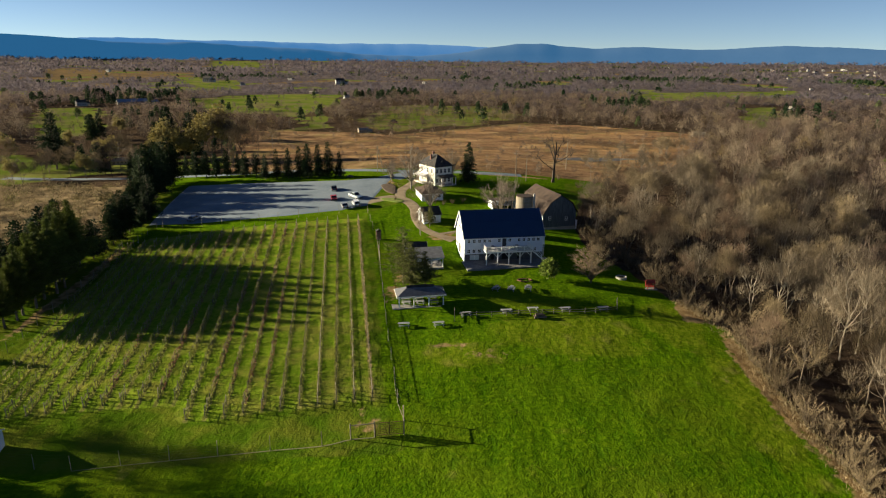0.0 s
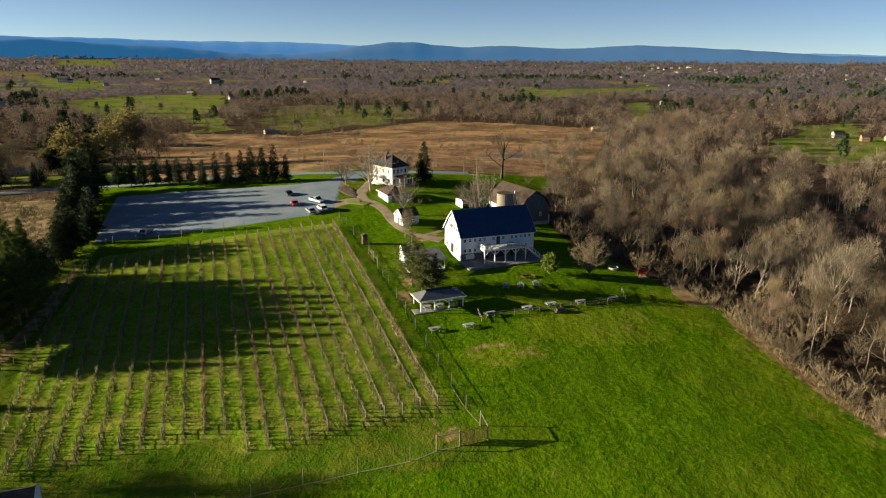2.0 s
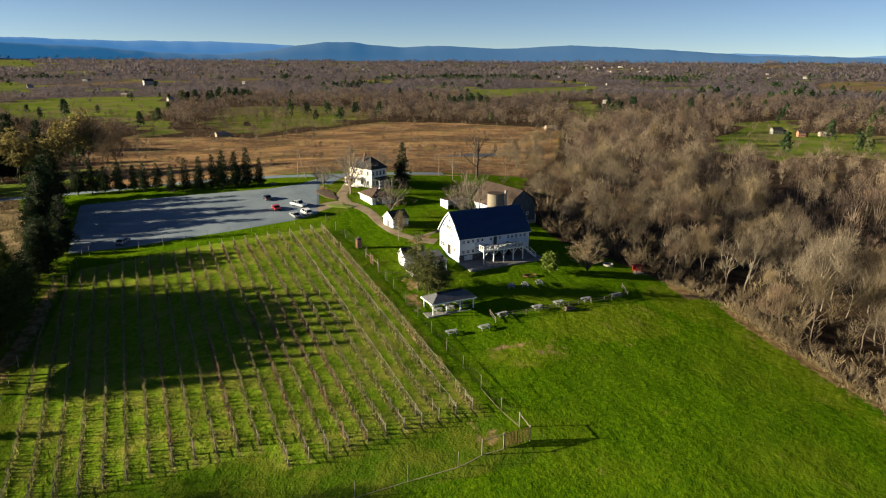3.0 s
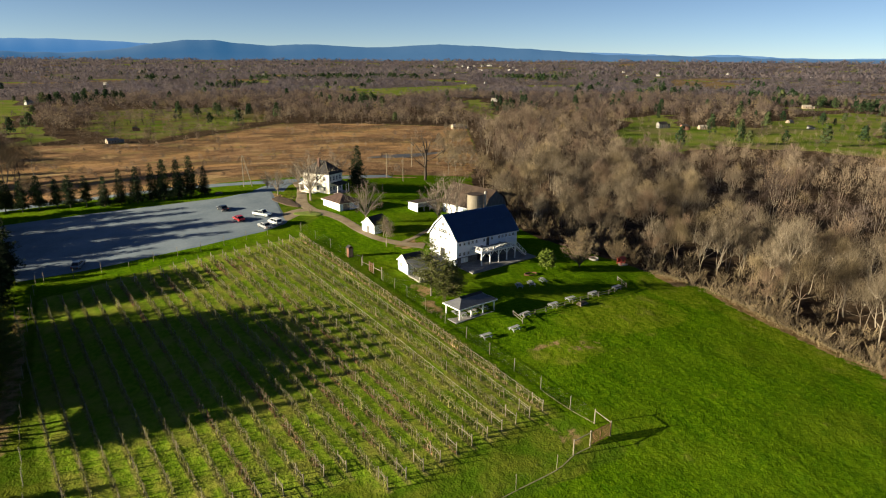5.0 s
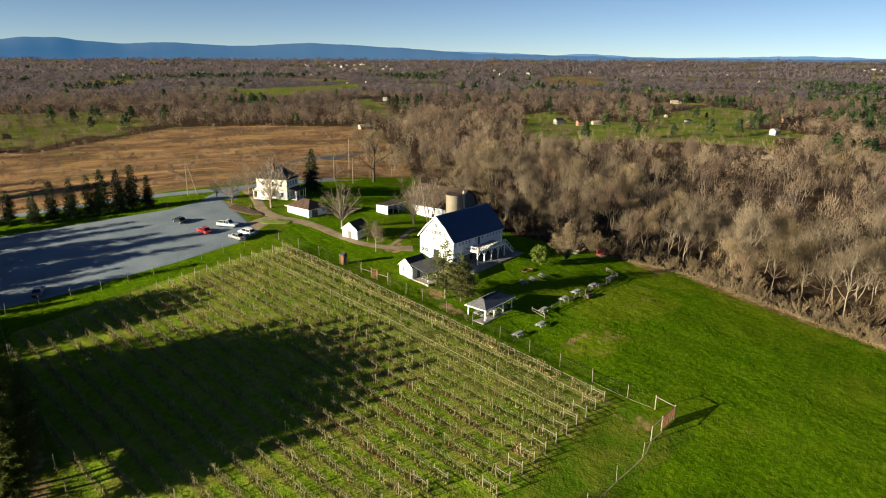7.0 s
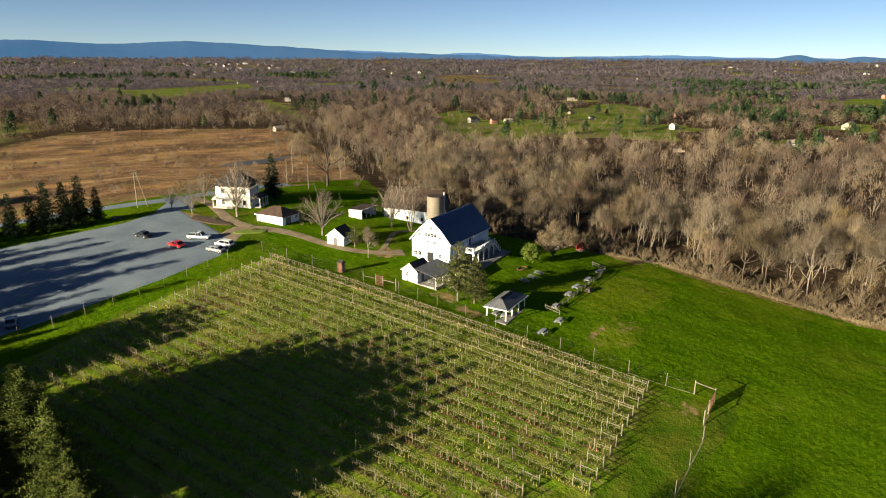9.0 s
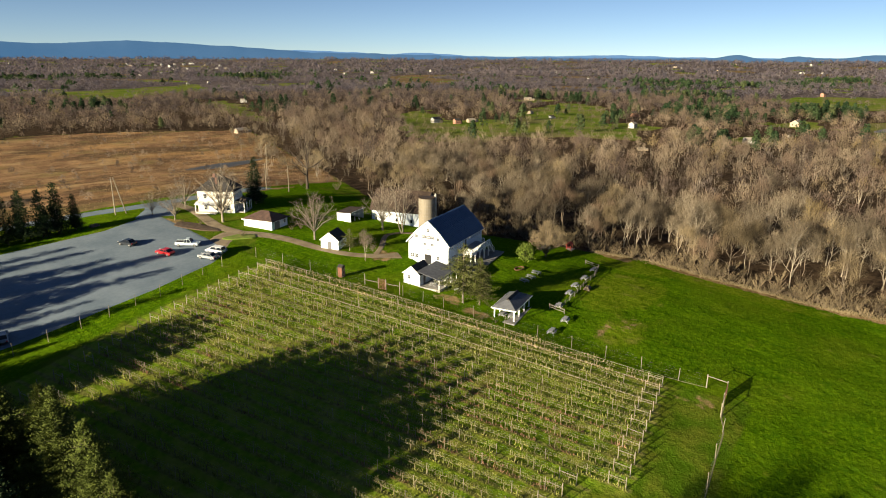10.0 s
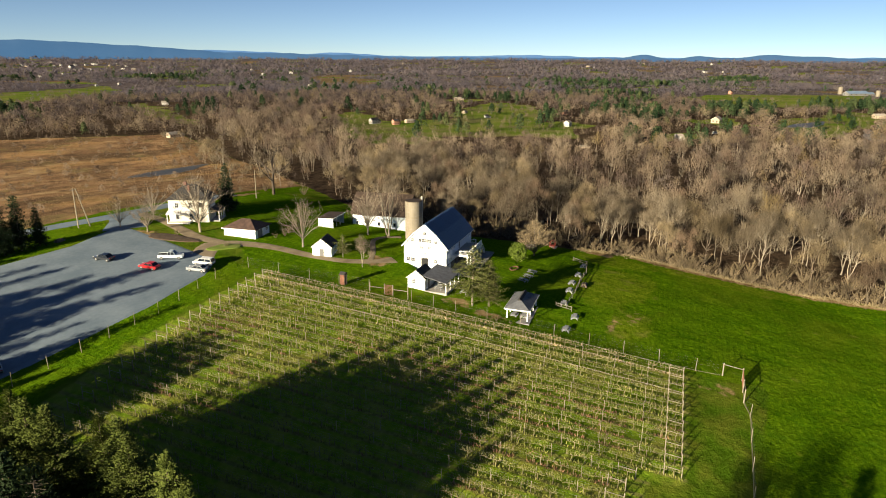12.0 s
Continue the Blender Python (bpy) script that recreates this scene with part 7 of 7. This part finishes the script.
for x, y, s in ((-98, 91, 1.1), (-100, 86, 1.22), (-95, 79, 0.95), (-105, 93, 0.9)):
    N.plant("whitepine" if x > -96 else ("bare2" if y < 90 else "bare4"), x, y, s * (1.06 if y < 90 else 1.0), x * 50)
# trees beyond the brush and the road to the west
wr = random.Random(77)
for k in range(84):
    x, y = (wr.uniform(-255, -118), wr.uniform(270, 345)) if k < 52 else (wr.uniform(-320, -125), wr.uniform(345, 460))
    if clearing(np.array([x]), np.array([y]))[0][0] > 0.2 or (k >= 52 and k % 2):
        continue
    key = wr.choice(("bare0", "bare2", "bare4", "gold", "gold", "whitepine", "whitepine", "spruce", "pale0"))
    N.plant(key, x, y, wr.uniform(0.55, 1.05), wr.uniform(0, 360))
for x, y, key, s in ((-181, 302, "whitepine", 1.55), (-129, 302, "gold", 1.6), (-111, 309, "gold", 2.0), (-120, 300, "gold", 1.2), (-104, 305, "bare0", 1.7), (-97, 300, "bare1", 1.4), (-92, 296, "bare2", 1.2), (-138, 328, "whitepine", 1.6), (-136, 287, "spruce", 1.1), (-178, 265, "gold", 0.75), (-168, 270, "bare5", 0.9), (-150, 270, "gold", 0.8), (-149, 282, "bare1", 1.0), (-160, 276, "bare2", 0.9), (-195, 290, "bare3", 1.1), (-210, 312, "gold", 1.1), (-128, 330, "whitepine", 1.4), (-150, 300, "bare4", 1.1), (-165, 318, "gold", 1.0),
                     (-140, 318, "whitepine", 1.2), (-176, 288, "bare3", 0.8), (-190, 272, "bare4", 0.85), (-172, 262, "bare1", 0.7), (-150, 278, "bare2", 0.7), (-205, 280, "bare0", 0.9), (-185, 300, "gold", 0.7),
                     (-140, 272, "bare3", 0.6), (-133, 275, "spruce", 0.9), (-112, 268, "spruce", 0.7), (-106, 266, "spruce", 0.75), (-99, 266, "spruce", 0.7), (-93, 265, "spruce", 0.65), (-215, 300, "bare2", 0.9), (-160, 320, "bare4", 0.9),
                     (-88, 270, "bare2", 0.55), (-230, 275, "gold", 0.8), (-98, 345, "bare3", 1.0), (-92, 352, "bare4", 0.9)):
    N.plant(key, x, y, s, x * 13 + y)


# ---- stuff: woods, marsh grass, brush, turf ----
def instances(kinds, which, x, y, z, s, turn, sz=None, tone=None):
    """Joins many small copies of a few triangle clusters into one set of arrays, with each copy's tone."""
    V, T, M, C, off = [], [], [], [], 0
    for k, (kv, kt, km) in enumerate(kinds):
        i = np.nonzero(which == k)[0]
        if not len(i):
            continue
        c, q = np.cos(turn[i])[:, None], np.sin(turn[i])[:, None]
        px, py, pz = kv[:, 0][None], kv[:, 1][None], kv[:, 2][None]
        ss = s[i][:, None]
        hz = (sz[i] if sz is not None else s[i])[:, None]
        P = np.stack([x[i][:, None] + ss * (px * c - py * q), y[i][:, None] + ss * (px * q + py * c), z[i][:, None] + hz * pz], -1).reshape(-1, 3)
        tt = (kt[None] + (np.arange(len(i)) * len(kv))[:, None, None] + off).reshape(-1, 3)
        V.append(P)
        T.append(tt)
        M.append(np.tile(km, len(i)))
        C.append(np.repeat(tone[i] if tone is not None else np.full(len(i), 0.5), len(kv)))
        off += len(P)
    return np.concatenate(V), np.concatenate(T), np.concatenate(M), np.concatenate(C)


def tri_arrays(geos):
    """Geos with one material each, as triangle arrays."""
    v, t, m, off = [], [], [], 0
    for k, g in enumerate(geos):
        for f in g.f:
            for j in range(1, len(f) - 1):
                t.append((f[0] + off, f[j] + off, f[j + 1] + off))
                m.append(k)
        v += g.v
        off += len(g.v)
    return np.array(v, float), np.array(t, int), np.array(m, int)


def thin_tree(seed, h, twigs):
    """A leafless tree of few faces for the depth of the wood: stems, limbs, lobes of twigs."""
    r = random.Random(seed)
    limb, tw = Geo(), Geo()
    R = h * r.uniform(0.20, 0.30)
    for k in range(7):
        a, f = k * 2.4 + r.uniform(-0.4, 0.4), (k + 0.5) / 7
        out = R * (1 - 0.85 * f**1.5) * r.uniform(0.7, 1.1)
        c = Vector((out * math.cos(a), out * math.sin(a), h * (0.46 + 0.40 * f + r.uniform(-0.05, 0.05))))
        o = Vector((0.15 * c.x, 0.15 * c.y, -0.3 if k % 2 else h * 0.25))
        s = (c - o).orthogonal().normalized() * h * 0.007
        limb.add([o - s, o + s, c], [(0, 1, 2)])
        s = Vector((-s.y, s.x, 0)).normalized() * h * 0.005
        limb.add([o - s, o + s, c], [(0, 1, 2)])
        twig_lobe(tw, c, h * r.uniform(0.12, 0.19), twigs // 7, 0.12 * h, 0.040, r)
    return tri_arrays([limb, tw])


def puff_tree(seed, n, w, h, size, ratio, lobes=5, pointed=False, stem=True):
    """A far tree: lobes of small faces that lie on a rounded, uneven crown with gaps."""
    r = random.Random(seed)
    g, st = Geo(), Geo()
    if stem:
        for k in range(3):
            x, y = r.uniform(-0.5, 0.5) * w * 0.4, r.uniform(-0.5, 0.5) * w * 0.4
            st.add([(x * 0.3 - 0.14, y * 0.3, -0.3), (x * 0.3 + 0.14, y * 0.3, -0.3), (x, y, h * 0.7)], [(0, 1, 2)])
    for k in range(lobes):
        f = (k + 0.5) / lobes
        a = k * 2.4 + r.uniform(-0.5, 0.5)
        reach = (1 - f) if pointed else (1.0 - 0.9 * f**1.8)
        out = w * (0.25 if pointed else 0.55) * reach * r.uniform(0.7, 1.1)
        c = Vector((out * math.cos(a), out * math.sin(a), h * ((0.20 + 0.62 * f) if pointed else (0.30 + 0.46 * f)) + r.uniform(-0.05, 0.05) * h))
        rad = w * (r.uniform(0.42, 0.6) if not pointed else 0.28 + 0.40 * (1 - f))
        for _ in range(n // lobes):
            b, cz = r.uniform(0, 6.283), r.uniform(-0.7, 1.0)
            q = math.sqrt(1 - cz * cz)
            u = Vector((q * math.cos(b), q * math.sin(b), cz))
            p = c + u * rad * r.uniform(0.75, 1.05)
            nm = (u + Vector((r.uniform(-1, 1), r.uniform(-1, 1), r.uniform(-1, 1))) * 0.55).normalized()
            e = Vector((r.uniform(-0.8, 0.8), r.uniform(-0.8, 0.8), r.uniform(0.0, 1.2)))
            e = (e - nm * e.dot(nm)).normalized() * size * r.uniform(0.6, 1.3)
            s = nm.cross(e).normalized() * size * ratio * r.uniform(0.6, 1.3)
            g.add([p + s, p - s, p + e], [(0, 1, 2)])
    return tri_arrays([st, g]) if stem else tri_arrays([g])


def crown_cluster(seed, n, w, h, size, spike=1.0, stem=True, thin=1.0):
    """A far tree as a loose cloud of faces."""
    r = random.Random(seed)
    g, st = Geo(), Geo()
    if stem:
        st.add([(-0.2, 0, 0), (0.2, 0, 0), (0, 0, h * 0.7)], [(0, 1, 2)])
    for _ in range(n):
        a, k = r.uniform(0, 6.283), r.random()**0.5
        f = r.random()
        R = w * k * math.sin(math.pi * (0.18 + 0.8 * f))
        c = Vector((R * math.cos(a), R * math.sin(a), h * (0.12 + 0.85 * f)))
        e = Vector((r.uniform(-1, 1), r.uniform(-1, 1), r.uniform(-0.3, 1.2) * spike)).normalized() * size * r.uniform(0.6, 1.3)
        s = e.orthogonal().normalized() * size * r.uniform(0.07, 0.17) * thin
        g.add([c - s, c + s, c + e], [(0, 1, 2)])
    return tri_arrays([st, g]) if stem else tri_arrays([g])


def stuff(name, arrays, mats, label, category):
    v, t, m, tone = arrays
    me = bulk(name, v, t, mats, m)
    me.attributes.new("tone", "FLOAT", "POINT").data.foreach_set("value", tone.astype(np.float32))
    tagged(new(name, me), label, category, kind="stuff")


def tree_tones(x, y, r):
    """Tones drift from stand to stand and jump from tree to tree."""
    return np.clip(0.42 + 0.25 * waves(x, y, 95, 45.0) + r.normal(0, 0.30, len(x)), 0, 1)


def low_edge(x, y):
    """Scrub stands lower where the wood gives way to fields or marsh, and before the houses."""
    d = np.hypot(x, y - 60) + 1e-6
    f = np.ones(np.shape(x))
    for k in (15, 35, 55, 75):
        px, py = x + (x / d) * k, y + ((y - 60) / d) * k
        f = np.minimum(f, 1 - 0.5 * np.maximum(clearing(px, py)[0], inside(px, py, MARSH_POLY)))
    for hx, hy, _, wide in HOMES_EAST + HOMES_WEST + HOMES_NORTH:
        q = math.hypot(hx, hy - 60)
        ux, uy = hx / q, (hy - 60) / q
        ahead, side = (hx - x) * ux + (hy - y) * uy, np.abs((hx - x) * uy - (hy - y) * ux)
        f = np.where((side < wide * 0.9 + 0.01 * q) & (ahead < 0.13 * q) & (ahead > -wide), np.minimum(f, 0.34), f)
    return f


def deep_wood():
    x, y, r = scatter(WOOD_POLY, 7.6, 5)
    keep = ~inside(x, y, EDGE) & (ellipses(x, y, STANDS) < 0.5) & (clearing(x, y)[0] < 0.4) & (y > -60) & (r.random_sample(len(x)) < 1.0 - smooth(0.0, 0.4, waves(x, y, 43, 17.0)))
    x, y = x[keep], y[keep]
    kinds = [thin_tree(500 + k, 10.5, 420) for k in range(8)]
    n = len(x)
    s = np.where(r.random_sample(n) < 0.3, r.uniform(1.2, 1.55, n), r.uniform(0.6, 1.15, n)) * low_edge(x, y) * (1 + 0.2 * waves(x, y, 41, 14.0))
    stuff("deep_wood", instances(kinds, r.randint(8, size=n), x, y, ground_z(x, y), s, r.uniform(0, 6.28, n), tone=tree_tones(x, y, r)), [BARK_PALE, WOODS], "dense leafless grey-brown wood", "woodland")


deep_wood()


def far_woods():
    r = np.random.RandomState(9)
    near = [puff_tree(590 + k, 140, 5.0, 12.0, 1.5, 0.085, 7) for k in range(6)]
    bare = [puff_tree(600 + k, 66, 5.4, 11.0, 1.9, 0.15, 6) for k in range(6)]
    bare2 = [puff_tree(640 + k, 32, 8.0, 9.0, 2.8, 0.24, 4, stem=False) for k in range(5)]
    bare3 = [puff_tree(660 + k, 18, 14.0, 10.0, 7.0, 0.30, 4, stem=False) for k in range(4)]
    green = [puff_tree(620 + k, 170, 4.4, 11.5, 1.3, 0.42, 7, True) for k in range(4)]
    green2 = [puff_tree(680 + k, 48, 6.5, 10.5, 2.6, 0.50, 5, True, False) for k in range(3)]
    for name, d0, d1, gap, kinds, gk, mat in (("near_wood", 150, 620, 8.4, near, green, WOODS), ("mid_wood", 620, 950, 9.4, bare, green, WOODS_MID_HAZE), ("far_wood", 950, 2000, 15.5, bare2, green2, WOODS_FAR_HAZE),
                                              ("farthest_wood", 2000, 4450, 33.0, bare3, green2, WOODS_FAR_HAZE)):
        gx, gy = np.meshgrid(np.arange(-d1, d1, gap), np.arange(-d1 * 0.45, d1, gap))
        x = gx.ravel() + r.uniform(-0.48, 0.48, gx.size) * gap
        y = gy.ravel() + r.uniform(-0.48, 0.48, gx.size) * gap
        d, a = np.hypot(x, y), np.degrees(np.arctan2(x, y))
        k = (d > d0) & (d < d1) & (a > -46) & (a < 112)
        x, y = x[k], y[k]
        site = inside(x, y, SITE_POLY) | inside(x, y, MARSH_POLY) | (inside(x, y, WOOD_POLY) & (ellipses(x, y, STANDS) < 0.5)) | inside(x, y, BRUSH_POLY)
        op = clearing(x, y)[0]
        dens = 0.72 + 0.42 * waves(x, y, 55, 60.0)
        d_near = np.hypot(x, y) < 750
        road = (np.abs(y - (262 - 0.09 * (x + 100))) < 14) & (x < 0)
        west = (x < -80) & (x > -330) & (y < 400) & (y > 90)
        k = ~site & ~road & (op < 0.35) & ((r.random_sample(len(x)) < dens) | (ellipses(x, y, STANDS) > 0.5)) & ~(west & (r.random_sample(len(x)) < 0.7))
        # single trees stand in the open land too, more of them in the park
        k |= ~site & ~road & (op >= 0.35) & (r.random_sample(len(x)) < np.where(inside(x, y, PARK_POLY), 0.62, np.where(d_near, 0.40, 0.14)))
        x, y = x[k], y[k]
        n = len(x)
        is_g = r.random_sample(n) < np.maximum(0.9 * ellipses(x, y, STANDS), 0.012 + 0.10 * smooth(0.3, 0.9, waves(x, y, 91, 120.0)) + 0.05 * (clearing(x, y)[0] > 0.5))
        for sel, kk, mm, nm, lb in ((~is_g, kinds, mat, name, "leafless brown woods between fields"), (is_g, gk, WOODS_GREEN, name + "_evergreens", "dark green evergreen stands among bare woods")):
            q = np.nonzero(sel)[0]
            s = r.uniform(0.6, 1.25, len(q)) * (1.15 if kk is gk else 1.0) * (low_edge(x[q], y[q]) if kk is not gk else 1.0)
            arr = instances(kk, r.randint(len(kk), size=len(q)), x[q], y[q], ground_z(x[q], y[q]) - 0.3, s, r.uniform(0, 6.28, len(q)), s * r.uniform(0.8, 1.1, len(q)), tree_tones(x[q], y[q], r))
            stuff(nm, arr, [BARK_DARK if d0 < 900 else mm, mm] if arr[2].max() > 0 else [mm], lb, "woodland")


far_woods()


def blades(seed, n, w, h, size):
    r = random.Random(seed)
    g = Geo()
    for _ in range(n):
        x, y = r.gauss(0, w * 0.45), r.gauss(0, w * 0.45)
        a = r.uniform(0, 6.283)
        e = Vector((r.uniform(-0.35, 0.35), r.uniform(-0.35, 0.35), 1)) * h * r.uniform(0.5, 1.0)
        s = Vector((math.cos(a), math.sin(a), 0)) * size
        c = Vector((x, y, -0.05))
        g.add([c - s, c + s, c + e], [(0, 1, 2)])
    return tri_arrays([g])


def grasses():
    x, y, r = scatter(MARSH_POLY, 2.6, 31, 1.3)
    k = r.random_sample(len(x)) < 0.55 + 0.35 * waves(x, y, 61, 9.0)
    x, y = x[k], y[k]
    n = len(x)
    kinds = [blades(700 + i, 16, 2.4, 0.55, 0.045) for i in range(5)]
    stuff("marsh_grass", instances(kinds, r.randint(5, size=n), x, y, ground_z(x, y), r.uniform(0.6, 1.3, n), r.uniform(0, 6.28, n)), [STRAW], "dry orange-brown marsh grass", "marsh grass")
    r = np.random.RandomState(37)
    y = r.uniform(40, 132, 1500)
    x = np.interp(y, [40, 60, 95, 118, 132], [57.0, 57.0, 56.2, 56.6, 50.5]) + r.normal(0, 0.9, 1500) + 0.3
    kinds = [blades(760 + i, 9, 1.0, 0.75, 0.035) for i in range(4)]
    stuff("dry_grass", instances(kinds, r.randint(4, size=1500), x, y, ground_z(x, y), r.uniform(0.5, 1.3, 1500), r.uniform(0, 6.28, 1500)), [BRUSH], "tan dry grass along the edge of the wood", "dry grass")
    x, y, r = scatter(BRUSH_POLY, 3.6, 33)
    k = r.random_sample(len(x)) < 0.75 + 0.5 * waves(x, y, 63, 9.0)
    x, y = x[k], y[k]
    n = len(x)
    kinds = [puff_tree(720 + i, 72, 2.3, 3.4, 0.7, 0.15, 5, stem=False) for i in range(5)]
    s = r.uniform(0.5, 1.15, n) * (1 + 0.6 * np.clip(waves(x, y, 64, 11.0), 0, 1.2))
    stuff("brush", instances(kinds, r.randint(5, size=n), x, y, ground_z(x, y) - 0.2, s, r.uniform(0, 6.28, n), tone=tree_tones(x, y, r)), [BRUSH_MASS], "tan and olive overgrown brush and tall dry weeds", "brush")


grasses()


def marsh_shrubs():
    x, y, r = scatter(MARSH_POLY, 7.0, 35, 1.0)
    k = r.random_sample(len(x)) < 0.14 + 0.5 * np.clip(waves(x, y, 66, 22.0), 0, 1)
    x, y = x[k], y[k]
    n = len(x)
    kinds = [crown_cluster(740 + i, 70, 1.6, 2.6, 1.0, 1.0, False, 0.7) for i in range(4)]
    stuff("marsh_shrubs", instances(kinds, r.randint(4, size=n), x, y, ground_z(x, y) - 0.1, r.uniform(0.5, 1.3, n), r.uniform(0, 6.28, n)), [WOODS], "low brown shrubs among the marsh grass", "shrubs")


marsh_shrubs()


# ---- far houses ----
def far_house(w, d, h, wall, roof, label):
    """A small country house: walls, gabled roof, chimney, windows, a wing."""
    t = thing("country_house", pose(0, 0, 0), label, "house", "distant houses")
    part("wall", Geo().box(-w / 2, -d / 2, -1.5, w / 2, d / 2, h), wall, t)
    rz = h + d * 0.33
    g = Geo()
    roof_sheet(g, [(-d / 2 - 0.4, h - 0.2), (0, rz), (d / 2 + 0.4, h - 0.2)], -w / 2 - 0.4, w / 2 + 0.4, 0.2)
    rf = part("roof", g, roof, t)
    for x in (-w / 2, w / 2 - 0.2):
        part("gable", Geo().prism([(-d / 2, h), (d / 2, h), (0, rz - 0.1)], "x", x, x + 0.2), wall, t)
    part("chimney", Geo().box(w * 0.22, 0.3, h, w * 0.22 + 0.9, 1.1, rz + 0.9), bpy.data.materials["chimney_brick"], rf)
    wing = part("wing", Geo().box(w / 2, -d * 0.3, -1.5, w / 2 + w * 0.4, d * 0.35, h * 0.62), wall, t)
    g = Geo()
    roof_sheet(g, [(-d * 0.3 - 0.3, h * 0.6), (d * 0.025, h * 0.6 + d * 0.22), (d * 0.35 + 0.3, h * 0.6)], w / 2, w / 2 + w * 0.4 + 0.3, 0.2)
    part("wing_roof", g, roof, wing)
    for x in (-0.35, -0.12, 0.12, 0.35):
        for z in ([0.9, h - 2.0] if h > 4.5 else [1.0]):
            part("window", Geo().box(w * x - 0.5, -d / 2 - 0.04, z, w * x + 0.5, -d / 2, z + 1.4), GLASS, t)
    for y in (-0.22, 0.22):
        part("window", Geo().box(-w / 2 - 0.04, d * y - 0.5, 1.0, -w / 2, d * y + 0.5, 2.4), GLASS, t)
    return t


PALE = material("pale_siding", (0.30, 0.29, 0.28), (0.40, 0.39, 0.37), 2.0, 0.7)
TANW = material("tan_siding", (0.28, 0.22, 0.165), (0.37, 0.30, 0.225), 2.0, 0.8)
BRICKW = material("brick_siding", (0.24, 0.12, 0.085), (0.34, 0.18, 0.13), 1.0, 0.9)
BLUE_ROOF = material("blue_grey_metal_roof", (0.10, 0.15, 0.23), (0.15, 0.20, 0.29), 4.0, 0.6)
GREYW = material("grey_board_siding", (0.11, 0.11, 0.11), (0.17, 0.165, 0.16), 2.0, 0.8)
PALE_ROOF = material("pale_worn_shingle", (0.20, 0.175, 0.150), (0.29, 0.26, 0.225), 2.0, 0.85)
HOUSES = [far_house(13, 8.5, 5.6, PALE, SHINGLE_DARK, "pale two-storey country house with dark roof among bare trees"), far_house(14, 8, 3.2, TANW, PALE_ROOF, "low tan country house with pale roof on a green lawn"),
          far_house(11, 9, 6.2, PALE, PALE_ROOF, "white two-storey country house with pale grey roof"), far_house(10, 8, 6.0, BRICKW, SHINGLE_DARK, "red-brick two-storey country house"),
          far_house(30, 8.0, 2.3, GREYW, BLUE_ROOF, "long low farm building with blue-grey metal roof")]
FIRST = set()
for i, (x, y, k, wide) in enumerate(HOMES_EAST + HOMES_WEST + HOMES_NORTH):
    f = 0.8 * wide / (18.2, 19.6, 15.4, 14.0, 42.0)[k]
    hs = random.Random(i)
    m = pose(x, y, gz(x, y) + 0.3 * f, 0, 0, hs.uniform(-35, 35) - math.degrees(math.atan2(x, y)) * 0.5) @ Matrix.Diagonal((f, f, f, 1))
    if k in FIRST:
        copy_thing(HOUSES[k], m)
    else:
        HOUSES[k].matrix_basis = m
        FIRST.add(k)
silo(1205, 40, 3.6, 12.5, SILO_WALL, "tall tan farm silo beside a long farm building", False)
silo(1165, -12, 3.2, 10.5, SILO_WALL, "tall tan farm silo beside a long farm building", False)
hs = random.Random(3)
for i in range(52):
    a, d = radians(hs.uniform(-36, 96)), hs.uniform(1300, 3600)
    if i < 18:
        a, d = radians(hs.uniform(26, 33)), hs.uniform(2600, 3700)
    elif i < 30:
        a, d = radians(hs.uniform(70, 82)), hs.uniform(2400, 3800)
    x, y = d * math.sin(a), d * math.cos(a)
    f = hs.uniform(0.6, 0.9) * (1 if d < 2200 else 1.3)
    copy_thing(HOUSES[hs.choice((0, 2, 2, 1))], pose(x, y, gz(x, y) + 2.0, 0, 0, hs.uniform(0, 360)) @ Matrix.Diagonal((f, f, f, 1)))
